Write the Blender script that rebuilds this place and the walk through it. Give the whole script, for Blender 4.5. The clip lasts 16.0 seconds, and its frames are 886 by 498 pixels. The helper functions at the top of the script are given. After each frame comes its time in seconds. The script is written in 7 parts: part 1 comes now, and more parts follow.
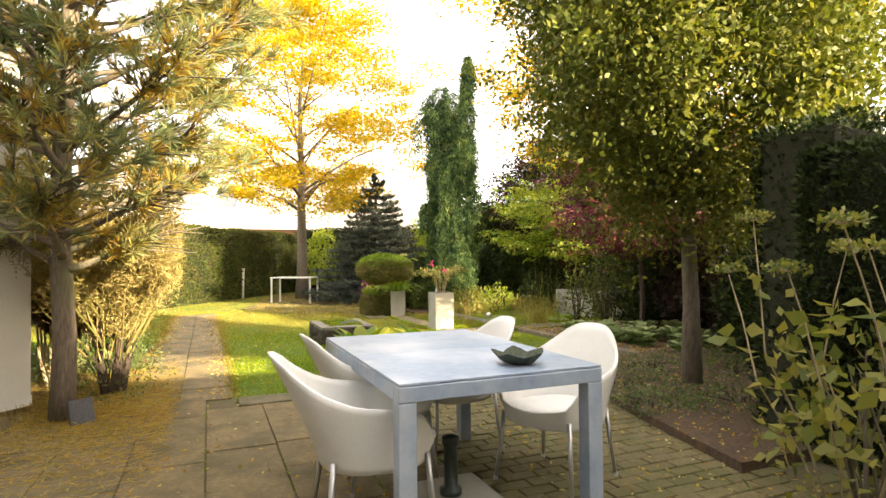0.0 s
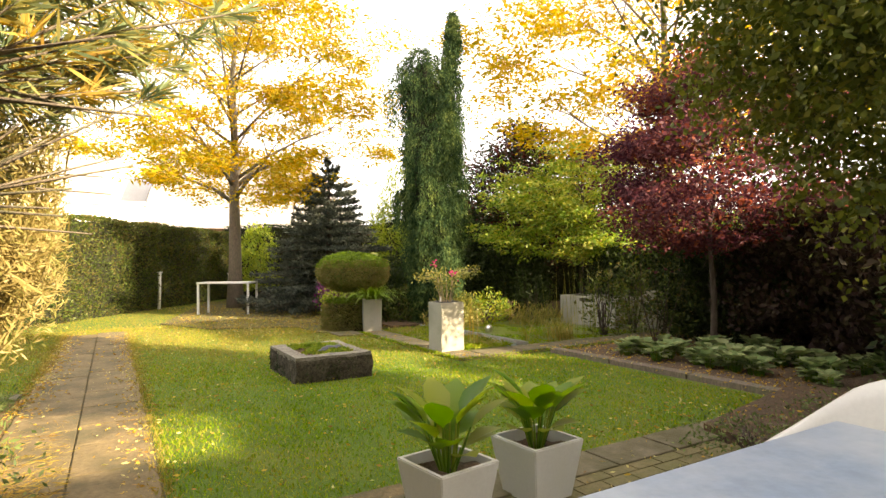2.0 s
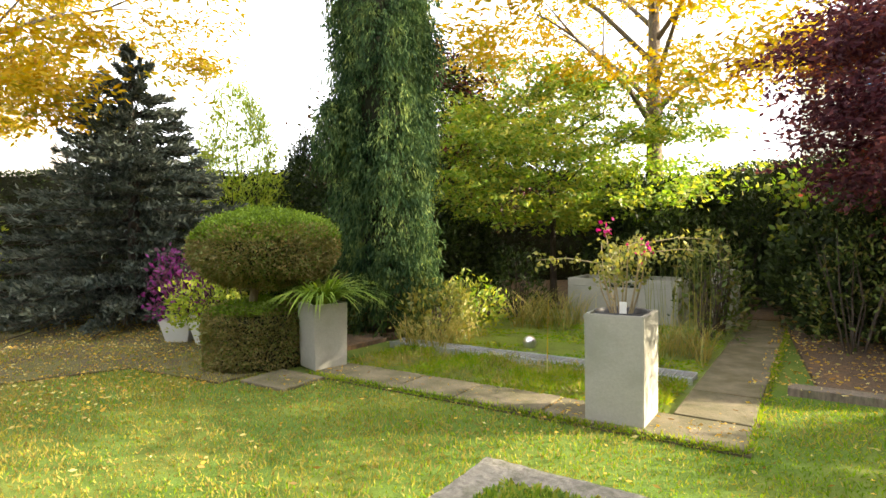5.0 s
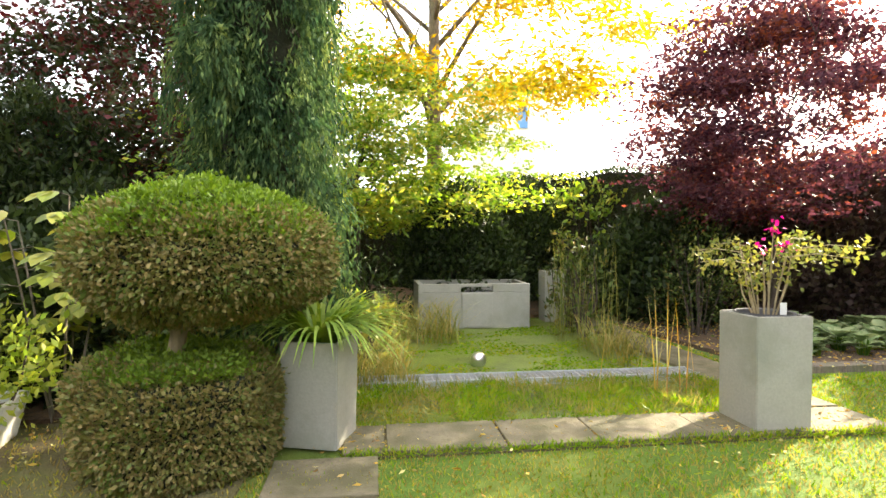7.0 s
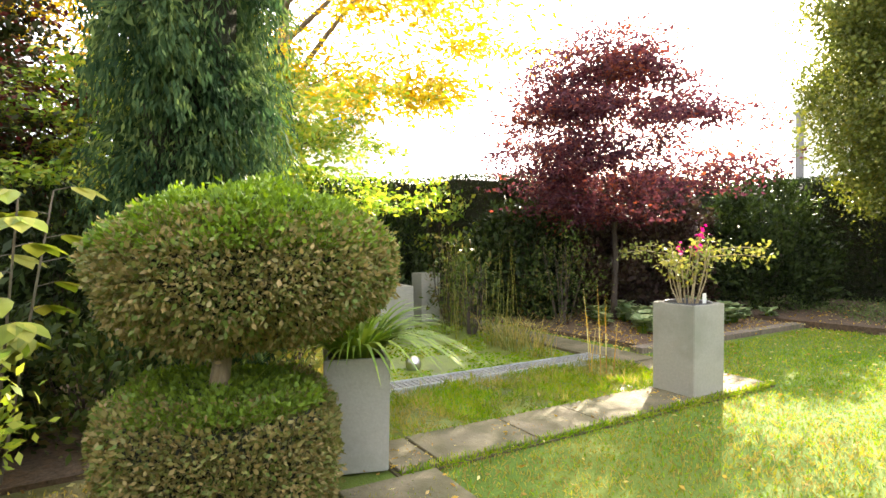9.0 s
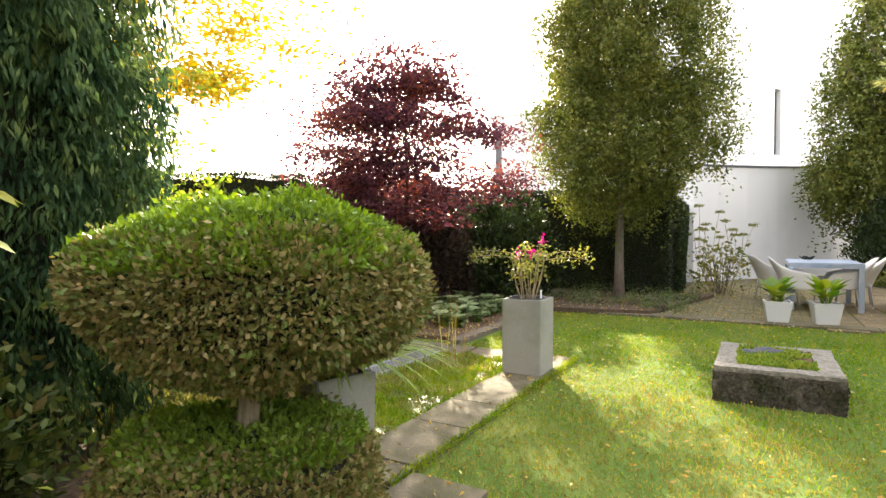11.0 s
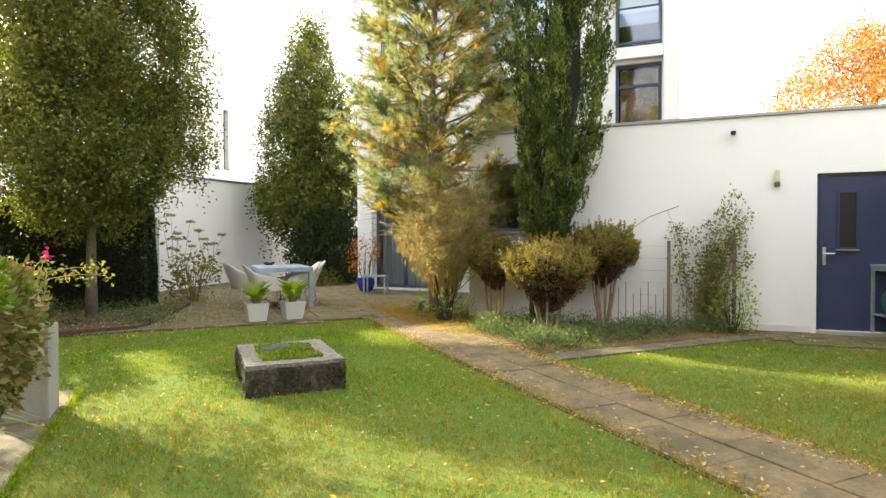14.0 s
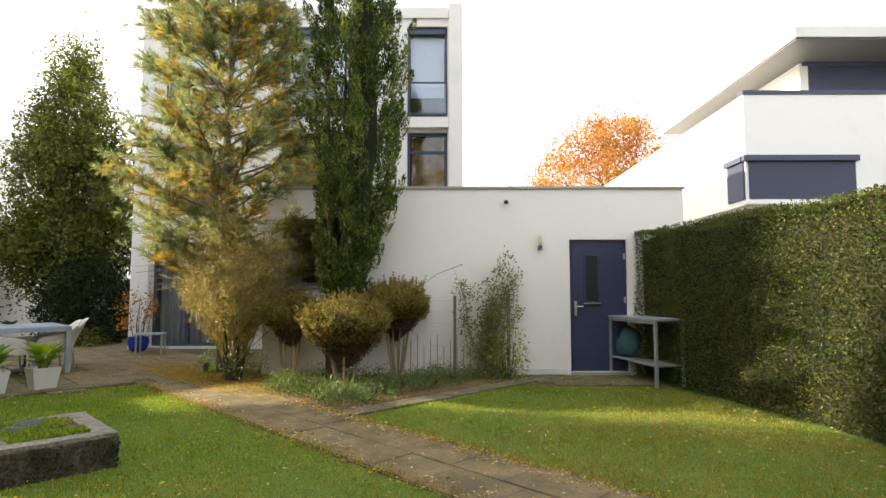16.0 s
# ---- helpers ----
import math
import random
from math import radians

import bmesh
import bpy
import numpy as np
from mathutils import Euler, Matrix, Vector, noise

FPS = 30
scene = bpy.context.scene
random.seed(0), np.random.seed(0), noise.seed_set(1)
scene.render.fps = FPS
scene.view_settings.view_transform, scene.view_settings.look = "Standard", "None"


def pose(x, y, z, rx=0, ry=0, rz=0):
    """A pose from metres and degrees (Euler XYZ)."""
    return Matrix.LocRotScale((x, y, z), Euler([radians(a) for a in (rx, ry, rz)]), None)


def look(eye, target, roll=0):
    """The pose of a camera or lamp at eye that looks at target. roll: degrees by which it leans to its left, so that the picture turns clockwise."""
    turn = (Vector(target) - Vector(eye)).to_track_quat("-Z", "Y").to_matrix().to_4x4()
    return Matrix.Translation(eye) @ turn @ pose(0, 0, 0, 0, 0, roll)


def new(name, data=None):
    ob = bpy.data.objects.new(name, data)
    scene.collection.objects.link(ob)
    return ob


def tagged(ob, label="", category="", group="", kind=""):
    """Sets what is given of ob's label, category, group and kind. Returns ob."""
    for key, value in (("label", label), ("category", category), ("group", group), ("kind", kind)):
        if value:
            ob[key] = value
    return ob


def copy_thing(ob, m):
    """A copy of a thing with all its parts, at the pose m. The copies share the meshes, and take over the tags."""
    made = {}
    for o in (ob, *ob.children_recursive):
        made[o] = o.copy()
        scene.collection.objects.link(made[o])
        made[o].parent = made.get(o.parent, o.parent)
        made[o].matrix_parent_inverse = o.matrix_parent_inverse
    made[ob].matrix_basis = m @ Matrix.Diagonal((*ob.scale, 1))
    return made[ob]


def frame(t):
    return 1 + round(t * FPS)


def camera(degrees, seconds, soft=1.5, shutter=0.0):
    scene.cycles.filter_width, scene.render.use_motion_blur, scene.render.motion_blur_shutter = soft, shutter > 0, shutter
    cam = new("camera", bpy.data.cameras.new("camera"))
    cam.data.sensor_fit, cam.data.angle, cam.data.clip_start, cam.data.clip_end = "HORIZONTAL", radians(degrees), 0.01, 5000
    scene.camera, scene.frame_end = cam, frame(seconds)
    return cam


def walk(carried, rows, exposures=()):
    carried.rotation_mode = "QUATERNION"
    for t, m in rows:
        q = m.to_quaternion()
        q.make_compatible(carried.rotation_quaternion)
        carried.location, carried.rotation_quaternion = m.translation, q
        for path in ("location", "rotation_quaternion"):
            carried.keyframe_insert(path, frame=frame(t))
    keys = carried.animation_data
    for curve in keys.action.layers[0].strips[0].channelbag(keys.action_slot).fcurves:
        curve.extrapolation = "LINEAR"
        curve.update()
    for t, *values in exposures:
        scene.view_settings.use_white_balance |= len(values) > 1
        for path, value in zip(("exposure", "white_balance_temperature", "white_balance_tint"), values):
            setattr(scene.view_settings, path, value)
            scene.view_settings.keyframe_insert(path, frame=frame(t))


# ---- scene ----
cam = camera(76.3, 16.0)
PATH = [
    (0, (-0.185, -1.524, 1.213), (0.585, 0.321, 1.250), -0.5),
    (0.5, (-0.187, -1.226, 1.232), (0.586, 0.618, 1.262), -0.6),
    (1, (-0.178, -0.711, 1.270), (0.588, 1.137, 1.292), -0.6),
    (1.5, (-0.255, 0.191, 1.240), (0.572, 2.012, 1.272), -0.6),
    (2, (-0.208, 1.205, 1.166), (0.804, 2.930, 1.211), -0.6),
    (2.5, (-0.194, 1.990, 1.153), (1.038, 3.565, 1.189), -0.6),
    (3, (-0.155, 2.844, 1.153), (1.226, 4.291, 1.163), -0.6),
    (3.5, (-0.063, 3.787, 1.133), (1.408, 5.142, 1.126), -0.6),
    (4, (0.052, 4.678, 1.134), (1.555, 5.996, 1.094), -0.6),
    (4.2, (0.106, 5.061, 1.137), (1.616, 6.371, 1.090), -0.6),
    (6.3, (0.396, 8.919, 1.093), (2.374, 9.209, 1.033), -0.3),
    (6.5, (0.462, 9.231, 1.096), (2.457, 9.364, 1.037), 0.0),
    (7, (0.581, 9.845, 1.081), (2.564, 9.585, 1.035), 0.1),
    (7.5, (0.700, 10.238, 1.079), (2.635, 9.735, 1.035), 0.0),
    (8, (0.752, 10.552, 1.079), (2.644, 9.905, 1.041), -0.2),
    (8.2, (0.771, 10.667, 1.085), (2.642, 9.962, 1.051), -0.3),
    (10.3, (1.580, 11.860, 1.185), (2.863, 10.326, 1.119), 0.1),
    (10.5, (1.660, 11.955, 1.196), (2.871, 10.364, 1.133), 0.0),
    (11, (1.840, 12.146, 1.193), (2.818, 10.402, 1.138), -0.1),
    (11.5, (1.996, 12.226, 1.185), (2.653, 10.338, 1.127), -0.1),
    (12, (2.140, 12.260, 1.192), (2.404, 10.278, 1.133), -0.1),
    (12.5, (2.256, 12.290, 1.201), (2.197, 10.292, 1.150), -0.1),
    (13, (2.355, 12.320, 1.216), (1.998, 10.353, 1.169), -0.1),
    (13.5, (2.427, 12.338, 1.228), (1.830, 10.429, 1.183), -0.1),
    (14, (2.482, 12.338, 1.241), (1.673, 10.509, 1.207), -0.1),
    (14.5, (2.537, 12.345, 1.263), (1.539, 10.611, 1.264), 0.0),
    (15, (2.590, 12.381, 1.281), (1.410, 10.767, 1.329), 0.0),
    (15.5, (2.617, 12.425, 1.290), (1.309, 10.916, 1.391), 0.0),
    (16, (2.629, 12.439, 1.295), (1.226, 11.021, 1.442), 0.0),
]
walk(cam, [(t, look(e, g, r)) for t, e, g, r in PATH], [
    (0, 2.62, 7400, 14), (1.5, 2.32, 7600, 15), (2.5, 2.3, 7400, 14), (4.2, 2.36, 6800, 12), (6.5, 2.85, 6500, 11), (8.2, 3.05, 6400, 12), (10.5, 2.8, 6350, 14),
    (12.0, 2.42, 6400, 19), (13.0, 2.5, 6600, 12), (14.0, 2.4, 6500, 11), (15.0, 2.13, 6500, 12), (16, 1.82, 6500, 12)])

# ---- light ----
SUN_AZ, SUN_EL = radians(147.5), radians(22)        # azimuth clockwise from +y
TO_SUN = Vector((math.sin(SUN_AZ) * math.cos(SUN_EL), math.cos(SUN_AZ) * math.cos(SUN_EL), math.sin(SUN_EL)))
world = bpy.data.worlds.new("sky")
scene.world = world
world.use_nodes = True
wn = world.node_tree.nodes
sky = wn.new("ShaderNodeTexSky")
sky.sky_type, sky.sun_disc = "NISHITA", False
sky.sun_elevation, sky.sun_rotation = SUN_EL, SUN_AZ
sky.air_density, sky.dust_density, sky.ozone_density = 1.0, 4.0, 0.6
haze = wn.new("ShaderNodeMix")
haze.data_type = "RGBA"
haze.inputs[0].default_value = 0.6
haze.inputs[7].default_value = (9.0, 9.0, 9.2, 1)
world.node_tree.links.new(sky.outputs[0], haze.inputs[6])
world.node_tree.links.new(haze.outputs[2], wn["Background"].inputs[0])
wn["Background"].inputs[1].default_value = 0.096
sun = new("sun", bpy.data.lights.new("sun", "SUN"))
sun.data.energy, sun.data.angle, sun.data.color = 4.4, radians(0.6), (1.0, 0.87, 0.63)
sun.matrix_world = Matrix.Translation((0, 0, 30)) @ (-TO_SUN).to_track_quat("-Z", "Y").to_matrix().to_4x4()

# ---- materials ----


def mat(name, col, rough=0.7, var=0.25, scale=6.0, bump=0.15, metal=0.0, spots=None, spot_scale=1.5, spot_at=0.58, spec=0.4, stretch=None):
    """Two scales of noise over a base colour, fine relief, and patches of a second colour."""
    m = bpy.data.materials.new(name)
    m.use_nodes = True
    nt = m.node_tree
    n, li = nt.nodes, nt.links
    b = n["Principled BSDF"]
    b.inputs["Roughness"].default_value, b.inputs["Metallic"].default_value = rough, metal
    b.inputs["Specular IOR Level"].default_value = spec
    tc = n.new("ShaderNodeNewGeometry")
    mp = n.new("ShaderNodeMapping")
    li.new(tc.outputs["Position"], mp.inputs[0])
    if stretch:
        mp.inputs["Scale"].default_value = stretch
    big, fine = n.new("ShaderNodeTexNoise"), n.new("ShaderNodeTexNoise")
    for t, s, d in ((big, spot_scale, 5), (fine, scale * 8, 6)):
        t.inputs["Scale"].default_value, t.inputs["Detail"].default_value = s, d
        t.inputs["Roughness"].default_value = 0.65
        li.new(mp.outputs[0], t.inputs["Vector"])
    r1 = n.new("ShaderNodeValToRGB")
    lo = [max(0.0, c * (1 - var)) for c in col]
    hi = [min(1.0, c * (1 + var)) for c in col]
    r1.color_ramp.elements[0].position, r1.color_ramp.elements[1].position = 0.3, 0.7
    r1.color_ramp.elements[0].color, r1.color_ramp.elements[1].color = (*lo, 1), (*hi, 1)
    li.new(fine.outputs[0], r1.inputs[0])
    mx = n.new("ShaderNodeMix")
    mx.data_type = "RGBA"
    r2 = n.new("ShaderNodeValToRGB")
    r2.color_ramp.elements[0].position, r2.color_ramp.elements[1].position = spot_at - 0.1, spot_at + 0.12
    r2.color_ramp.elements[0].color, r2.color_ramp.elements[1].color = (0, 0, 0, 1), (0.8, 0.8, 0.8, 1)
    li.new(big.outputs[0], r2.inputs[0])
    li.new(r2.outputs[0], mx.inputs[0])
    li.new(r1.outputs[0], mx.inputs[6])
    mx.inputs[7].default_value = (*(spots or [c * (1 - 0.5 * var) for c in col]), 1)
    oi = n.new("ShaderNodeObjectInfo")
    hv = n.new("ShaderNodeHueSaturation")
    ma = n.new("ShaderNodeMath")
    ma.operation = "MULTIPLY_ADD"
    ma.inputs[1].default_value, ma.inputs[2].default_value = 0.5 * var, 1 - 0.25 * var
    li.new(oi.outputs["Random"], ma.inputs[0])
    li.new(ma.outputs[0], hv.inputs["Value"])
    li.new(mx.outputs[2], hv.inputs["Color"])
    li.new(hv.outputs[0], b.inputs["Base Color"])
    if bump:
        bp = n.new("ShaderNodeBump")
        bp.inputs["Strength"].default_value, bp.inputs["Distance"].default_value = bump, 0.02
        li.new(fine.outputs[0], bp.inputs["Height"])
        li.new(bp.outputs[0], b.inputs["Normal"])
    return m


def leafy(name, cols, rough=0.5, trans=0.35, spec=0.3, patch=1.3, own=0.75):
    """Leaf material: each leaf takes its own colour out of a ramp; light shines through."""
    m = bpy.data.materials.new(name)
    m.use_nodes = True
    nt = m.node_tree
    n, li = nt.nodes, nt.links
    b = n["Principled BSDF"]
    b.inputs["Roughness"].default_value, b.inputs["Specular IOR Level"].default_value = rough, spec
    g = n.new("ShaderNodeNewGeometry")
    nz = n.new("ShaderNodeTexNoise")
    nz.inputs["Scale"].default_value, nz.inputs["Detail"].default_value = patch, 3
    li.new(g.outputs["Position"], nz.inputs["Vector"])
    ad = n.new("ShaderNodeMath")
    ad.operation = "MULTIPLY_ADD"
    ad.inputs[1].default_value, ad.inputs[2].default_value = 1.1 + 1.4 * (0.75 - own), -0.3 - 0.5 * (0.75 - own)
    li.new(nz.outputs[0], ad.inputs[0])
    sm = n.new("ShaderNodeMath")
    sm.operation = "MULTIPLY_ADD"
    sm.inputs[1].default_value = own
    li.new(g.outputs["Random Per Island"], sm.inputs[0])
    li.new(ad.outputs[0], sm.inputs[2])
    r = n.new("ShaderNodeValToRGB")
    el = r.color_ramp.elements
    for k in range(len(cols) - 2):
        el.new(0.5)
    for k, c in enumerate(cols):
        el[k].position = 0.12 + 0.8 * k / (len(cols) - 1)
        el[k].color = (*c, 1)
    li.new(sm.outputs[0], r.inputs[0])
    li.new(r.outputs[0], b.inputs["Base Color"])
    tr = n.new("ShaderNodeBsdfTranslucent")
    hs = n.new("ShaderNodeHueSaturation")
    hs.inputs["Saturation"].default_value, hs.inputs["Value"].default_value = 1.15, 1.3
    li.new(r.outputs[0], hs.inputs["Color"])
    li.new(hs.outputs[0], tr.inputs[0])
    mix = n.new("ShaderNodeMixShader")
    mix.inputs[0].default_value = trans
    li.new(b.outputs[0], mix.inputs[1])
    li.new(tr.outputs[0], mix.inputs[2])
    li.new(mix.outputs[0], n["Material Output"].inputs[0])
    return m


def glass(name, col=(0.9, 0.95, 1.0), rough=0.02):
    m = bpy.data.materials.new(name)
    m.use_nodes = True
    b = m.node_tree.nodes["Principled BSDF"]
    b.inputs["Base Color"].default_value = (*col, 1)
    b.inputs["Roughness"].default_value, b.inputs["Transmission Weight"].default_value = rough, 1.0
    b.inputs["IOR"].default_value = 1.5
    return m


M_RENDER = mat("white_render", (0.74, 0.74, 0.71), 0.85, 0.05, 10, 0.12, spots=(0.66, 0.66, 0.61), spot_scale=0.7, spot_at=0.62)
M_RENDER2 = mat("grey_white_render", (0.66, 0.66, 0.63), 0.85, 0.06, 8, 0.1, spots=(0.55, 0.56, 0.52), spot_scale=0.9)
M_COPING = mat("coping_grey", (0.30, 0.30, 0.29), 0.6, 0.15, 8, 0.1)
M_ZINC = mat("dark_zinc", (0.09, 0.09, 0.095), 0.5, 0.15, 8, 0.1)
M_BLUE = mat("blue_door_paint", (0.030, 0.038, 0.085), 0.42, 0.12, 4, 0.04, spots=(0.04, 0.05, 0.10))
M_BLUEGREY = mat("blue_grey_shutter", (0.045, 0.055, 0.098), 0.5, 0.1, 4, 0.03)
M_STEEL = mat("brushed_steel", (0.6, 0.6, 0.6), 0.3, 0.1, 10, 0.05, metal=1.0)
M_GALV = mat("galvanised_steel", (0.42, 0.45, 0.48), 0.48, 0.2, 5, 0.05, metal=0.6, spots=(0.3, 0.32, 0.34), spot_scale=9)
# the pale spots paint the sky's reflection into the tabletop
M_TABLE = mat("zinc_table", (0.25, 0.325, 0.43), 0.42, 0.12, 3, 0.03, metal=0.3, spots=(0.44, 0.49, 0.54), spot_scale=2.2, spot_at=0.5)
M_PLASTIC = mat("white_plastic", (0.66, 0.66, 0.63), 0.38, 0.04, 10, 0.02, spots=(0.58, 0.58, 0.54), spot_scale=5)
M_ALU = mat("dull_aluminium", (0.5, 0.5, 0.5), 0.4, 0.1, 8, 0.03, metal=0.8)
M_DARKMETAL = mat("dark_green_iron", (0.03, 0.045, 0.04), 0.5, 0.3, 8, 0.1)
M_BOWL = mat("mossy_bronze", (0.035, 0.045, 0.03), 0.6, 0.4, 10, 0.3, spots=(0.06, 0.08, 0.03), spot_scale=20)
M_FIBRE = mat("fibre_cement", (0.31, 0.30, 0.255), 0.8, 0.08, 8, 0.15, spots=(0.22, 0.225, 0.18), spot_scale=3)
M_FIBRE_W = mat("white_glaze_pot", (0.55, 0.56, 0.53), 0.55, 0.05, 8, 0.06, spots=(0.55, 0.56, 0.5), spot_scale=4)
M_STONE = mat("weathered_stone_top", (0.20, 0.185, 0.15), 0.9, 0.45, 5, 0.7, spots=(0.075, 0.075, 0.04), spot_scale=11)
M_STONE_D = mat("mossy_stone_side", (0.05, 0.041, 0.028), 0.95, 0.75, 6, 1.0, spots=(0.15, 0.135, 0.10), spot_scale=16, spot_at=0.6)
M_SLAB = mat("garden_slab", (0.175, 0.130, 0.064), 0.9, 0.32, 5, 0.45, spots=(0.07, 0.064, 0.03), spot_scale=3.2, spot_at=0.51)
M_SLAB2 = mat("pond_slab", (0.155, 0.13, 0.082), 0.9, 0.32, 5, 0.4, spots=(0.068, 0.066, 0.026), spot_scale=5, spot_at=0.48)
M_BRICK = mat("paving_brick", (0.145, 0.12, 0.056), 0.9, 0.35, 6, 0.4, spots=(0.085, 0.09, 0.028), spot_scale=3, spot_at=0.52)
M_JOINT = mat("sand_joint", (0.10, 0.085, 0.045), 1.0, 0.4, 8, 0.4, spots=(0.06, 0.075, 0.02), spot_scale=5)
M_SOIL = mat("soil_with_litter", (0.085, 0.058, 0.035), 1.0, 0.5, 5, 0.8, spots=(0.16, 0.09, 0.04), spot_scale=9)
M_NEEDLE_SOIL = mat("needle_litter", (0.15, 0.085, 0.03), 1.0, 0.4, 9, 0.8, spots=(0.13, 0.12, 0.035), spot_scale=2)
M_LEAFMOULD = mat("leaf_mould", (0.095, 0.075, 0.034), 1.0, 0.5, 7, 0.9, spots=(0.12, 0.125, 0.03), spot_scale=2.4, spot_at=0.52)
M_LAWN = mat("lawn_soil", (0.075, 0.13, 0.010), 1.0, 0.4, 9, 0.6, spots=(0.14, 0.155, 0.022), spot_scale=1.2, spot_at=0.56)
M_FIELD = mat("far_ground", (0.07, 0.075, 0.03), 1.0, 0.3, 2, 0.2)
M_WATER = mat("duckweed_water", (0.115, 0.155, 0.022), 0.4, 0.45, 10, 0.15, spots=(0.045, 0.05, 0.018), spot_scale=4.5, spot_at=0.57)
M_BARK = mat("grey_brown_bark", (0.16, 0.13, 0.10), 0.95, 0.4, 6, 0.8, spots=(0.12, 0.13, 0.07), spot_scale=5, stretch=(1, 1, 0.25))
M_BARK_D = mat("dark_bark", (0.06, 0.045, 0.035), 0.95, 0.4, 6, 0.8, stretch=(1, 1, 0.25))
M_BARK_L = mat("pale_stem", (0.30, 0.24, 0.14), 0.9, 0.3, 8, 0.5, stretch=(1, 1, 0.3))
M_ROCK = mat("dark_rock", (0.07, 0.072, 0.078), 0.8, 0.3, 8, 0.4)
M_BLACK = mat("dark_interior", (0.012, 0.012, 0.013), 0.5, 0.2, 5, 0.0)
# near-black colour standing in for the shade deep inside foliage
M_CORE = mat("painted_shade_core", (0.022, 0.024, 0.012), 1.0, 0.5, 10, 0.5)
M_CURTAIN = mat("grey_curtain", (0.36, 0.37, 0.36), 0.9, 0.12, 3, 0.1, stretch=(6, 6, 0.2))
M_ROOF = mat("grey_roof_tiles", (0.20, 0.19, 0.185), 0.8, 0.15, 3, 0.3)
M_REDBRICK = mat("far_brick", (0.30, 0.17, 0.12), 0.9, 0.2, 6, 0.2)
M_GLASS = glass("window_glass")
M_BLIND = mat("pale_blind", (0.62, 0.68, 0.74), 0.35, 0.05, 3, 0.0, spots=(0.70, 0.70, 0.70), spot_scale=0.8)
# amber colour painted as the reflection in the first-floor windows
M_WARMGLASS = mat("amber_reflection", (0.33, 0.20, 0.05), 0.4, 0.4, 2, 0.0, spots=(0.10, 0.07, 0.03), spot_scale=3)
M_BLUEPOT = mat("cobalt_glaze", (0.015, 0.04, 0.32), 0.15, 0.2, 6, 0.02)

# ---- mesh helpers ----


def part(name, bm, material, parent=None, label=""):
    me = bpy.data.meshes.new(name)
    bm.normal_update()
    bm.to_mesh(me)
    bm.free()
    me.materials.append(material)
    ob = new(name, me)
    ob.parent = parent
    if label:
        ob["label"] = label
    return ob


def thing(name, label, category, at=(0, 0, 0), rz=0.0, group="", kind=""):
    ob = new(name)
    ob.matrix_basis = pose(*at, 0, 0, rz)
    return tagged(ob, label, category, group, kind)


def smooth(ob, on=True):
    ob.data.polygons.foreach_set("use_smooth", [on] * len(ob.data.polygons))
    return ob


def box(x0, y0, z0, x1, y1, z1, bev=0.0, bm=None):
    own = bm or bmesh.new()
    vs = [own.verts.new(p) for p in ((x0, y0, z0), (x1, y0, z0), (x1, y1, z0), (x0, y1, z0), (x0, y0, z1), (x1, y0, z1), (x1, y1, z1), (x0, y1, z1))]
    fs = [own.faces.new([vs[i] for i in f]) for f in ((3, 2, 1, 0), (4, 5, 6, 7), (0, 1, 5, 4), (1, 2, 6, 5), (2, 3, 7, 6), (3, 0, 4, 7))]
    if bev:
        bmesh.ops.bevel(own, geom=list({e for f in fs for e in f.edges}), offset=bev, segments=2, affect="EDGES", profile=0.5)
    return own


def prism(outline, z0, z1, bm=None):
    own = bm or bmesh.new()
    lo = [own.verts.new((x, y, z0)) for x, y in outline]
    hi = [own.verts.new((x, y, z1)) for x, y in outline]
    n = len(outline)
    own.faces.new(hi)
    own.faces.new(lo[::-1])
    for i in range(n):
        own.faces.new((lo[i], lo[(i + 1) % n], hi[(i + 1) % n], hi[i]))
    bmesh.ops.recalc_face_normals(own, faces=own.faces)
    return own


def tube(pts, radii, sides=7, bm=None, cap=True):
    own = bm or bmesh.new()
    rings = []
    for i, p in enumerate(pts):
        p = Vector(p)
        d = Vector(pts[min(i + 1, len(pts) - 1)]) - Vector(pts[max(i - 1, 0)])
        d = d.normalized() if d.length > 1e-6 else Vector((0, 0, 1))
        a = d.cross(Vector((0.3, 0.9, 0.1)) if abs(d.z) > 0.9 else Vector((0, 0, 1))).normalized()
        b = d.cross(a)
        r = radii[i] if hasattr(radii, "__len__") else radii
        rings.append([own.verts.new(p + (a * math.cos(k * math.tau / sides) + b * math.sin(k * math.tau / sides)) * r) for k in range(sides)])
    for p, q in zip(rings, rings[1:]):
        for k in range(sides):
            own.faces.new((p[k], q[k], q[(k + 1) % sides], p[(k + 1) % sides]))
    if cap:
        own.faces.new(rings[0])
        own.faces.new(rings[-1][::-1])
    bmesh.ops.recalc_face_normals(own, faces=own.faces) if bm is None else None
    return own


def lathe(profile, sides=24, bm=None):
    own = bm or bmesh.new()
    rings = [[own.verts.new((r * math.cos(k * math.tau / sides), r * math.sin(k * math.tau / sides), z)) for k in range(sides)] for r, z in profile]
    for p, q in zip(rings, rings[1:]):
        for k in range(sides):
            own.faces.new((p[k], p[(k + 1) % sides], q[(k + 1) % sides], q[k]))
    own.faces.new(rings[0][::-1])
    own.faces.new(rings[-1])
    return own


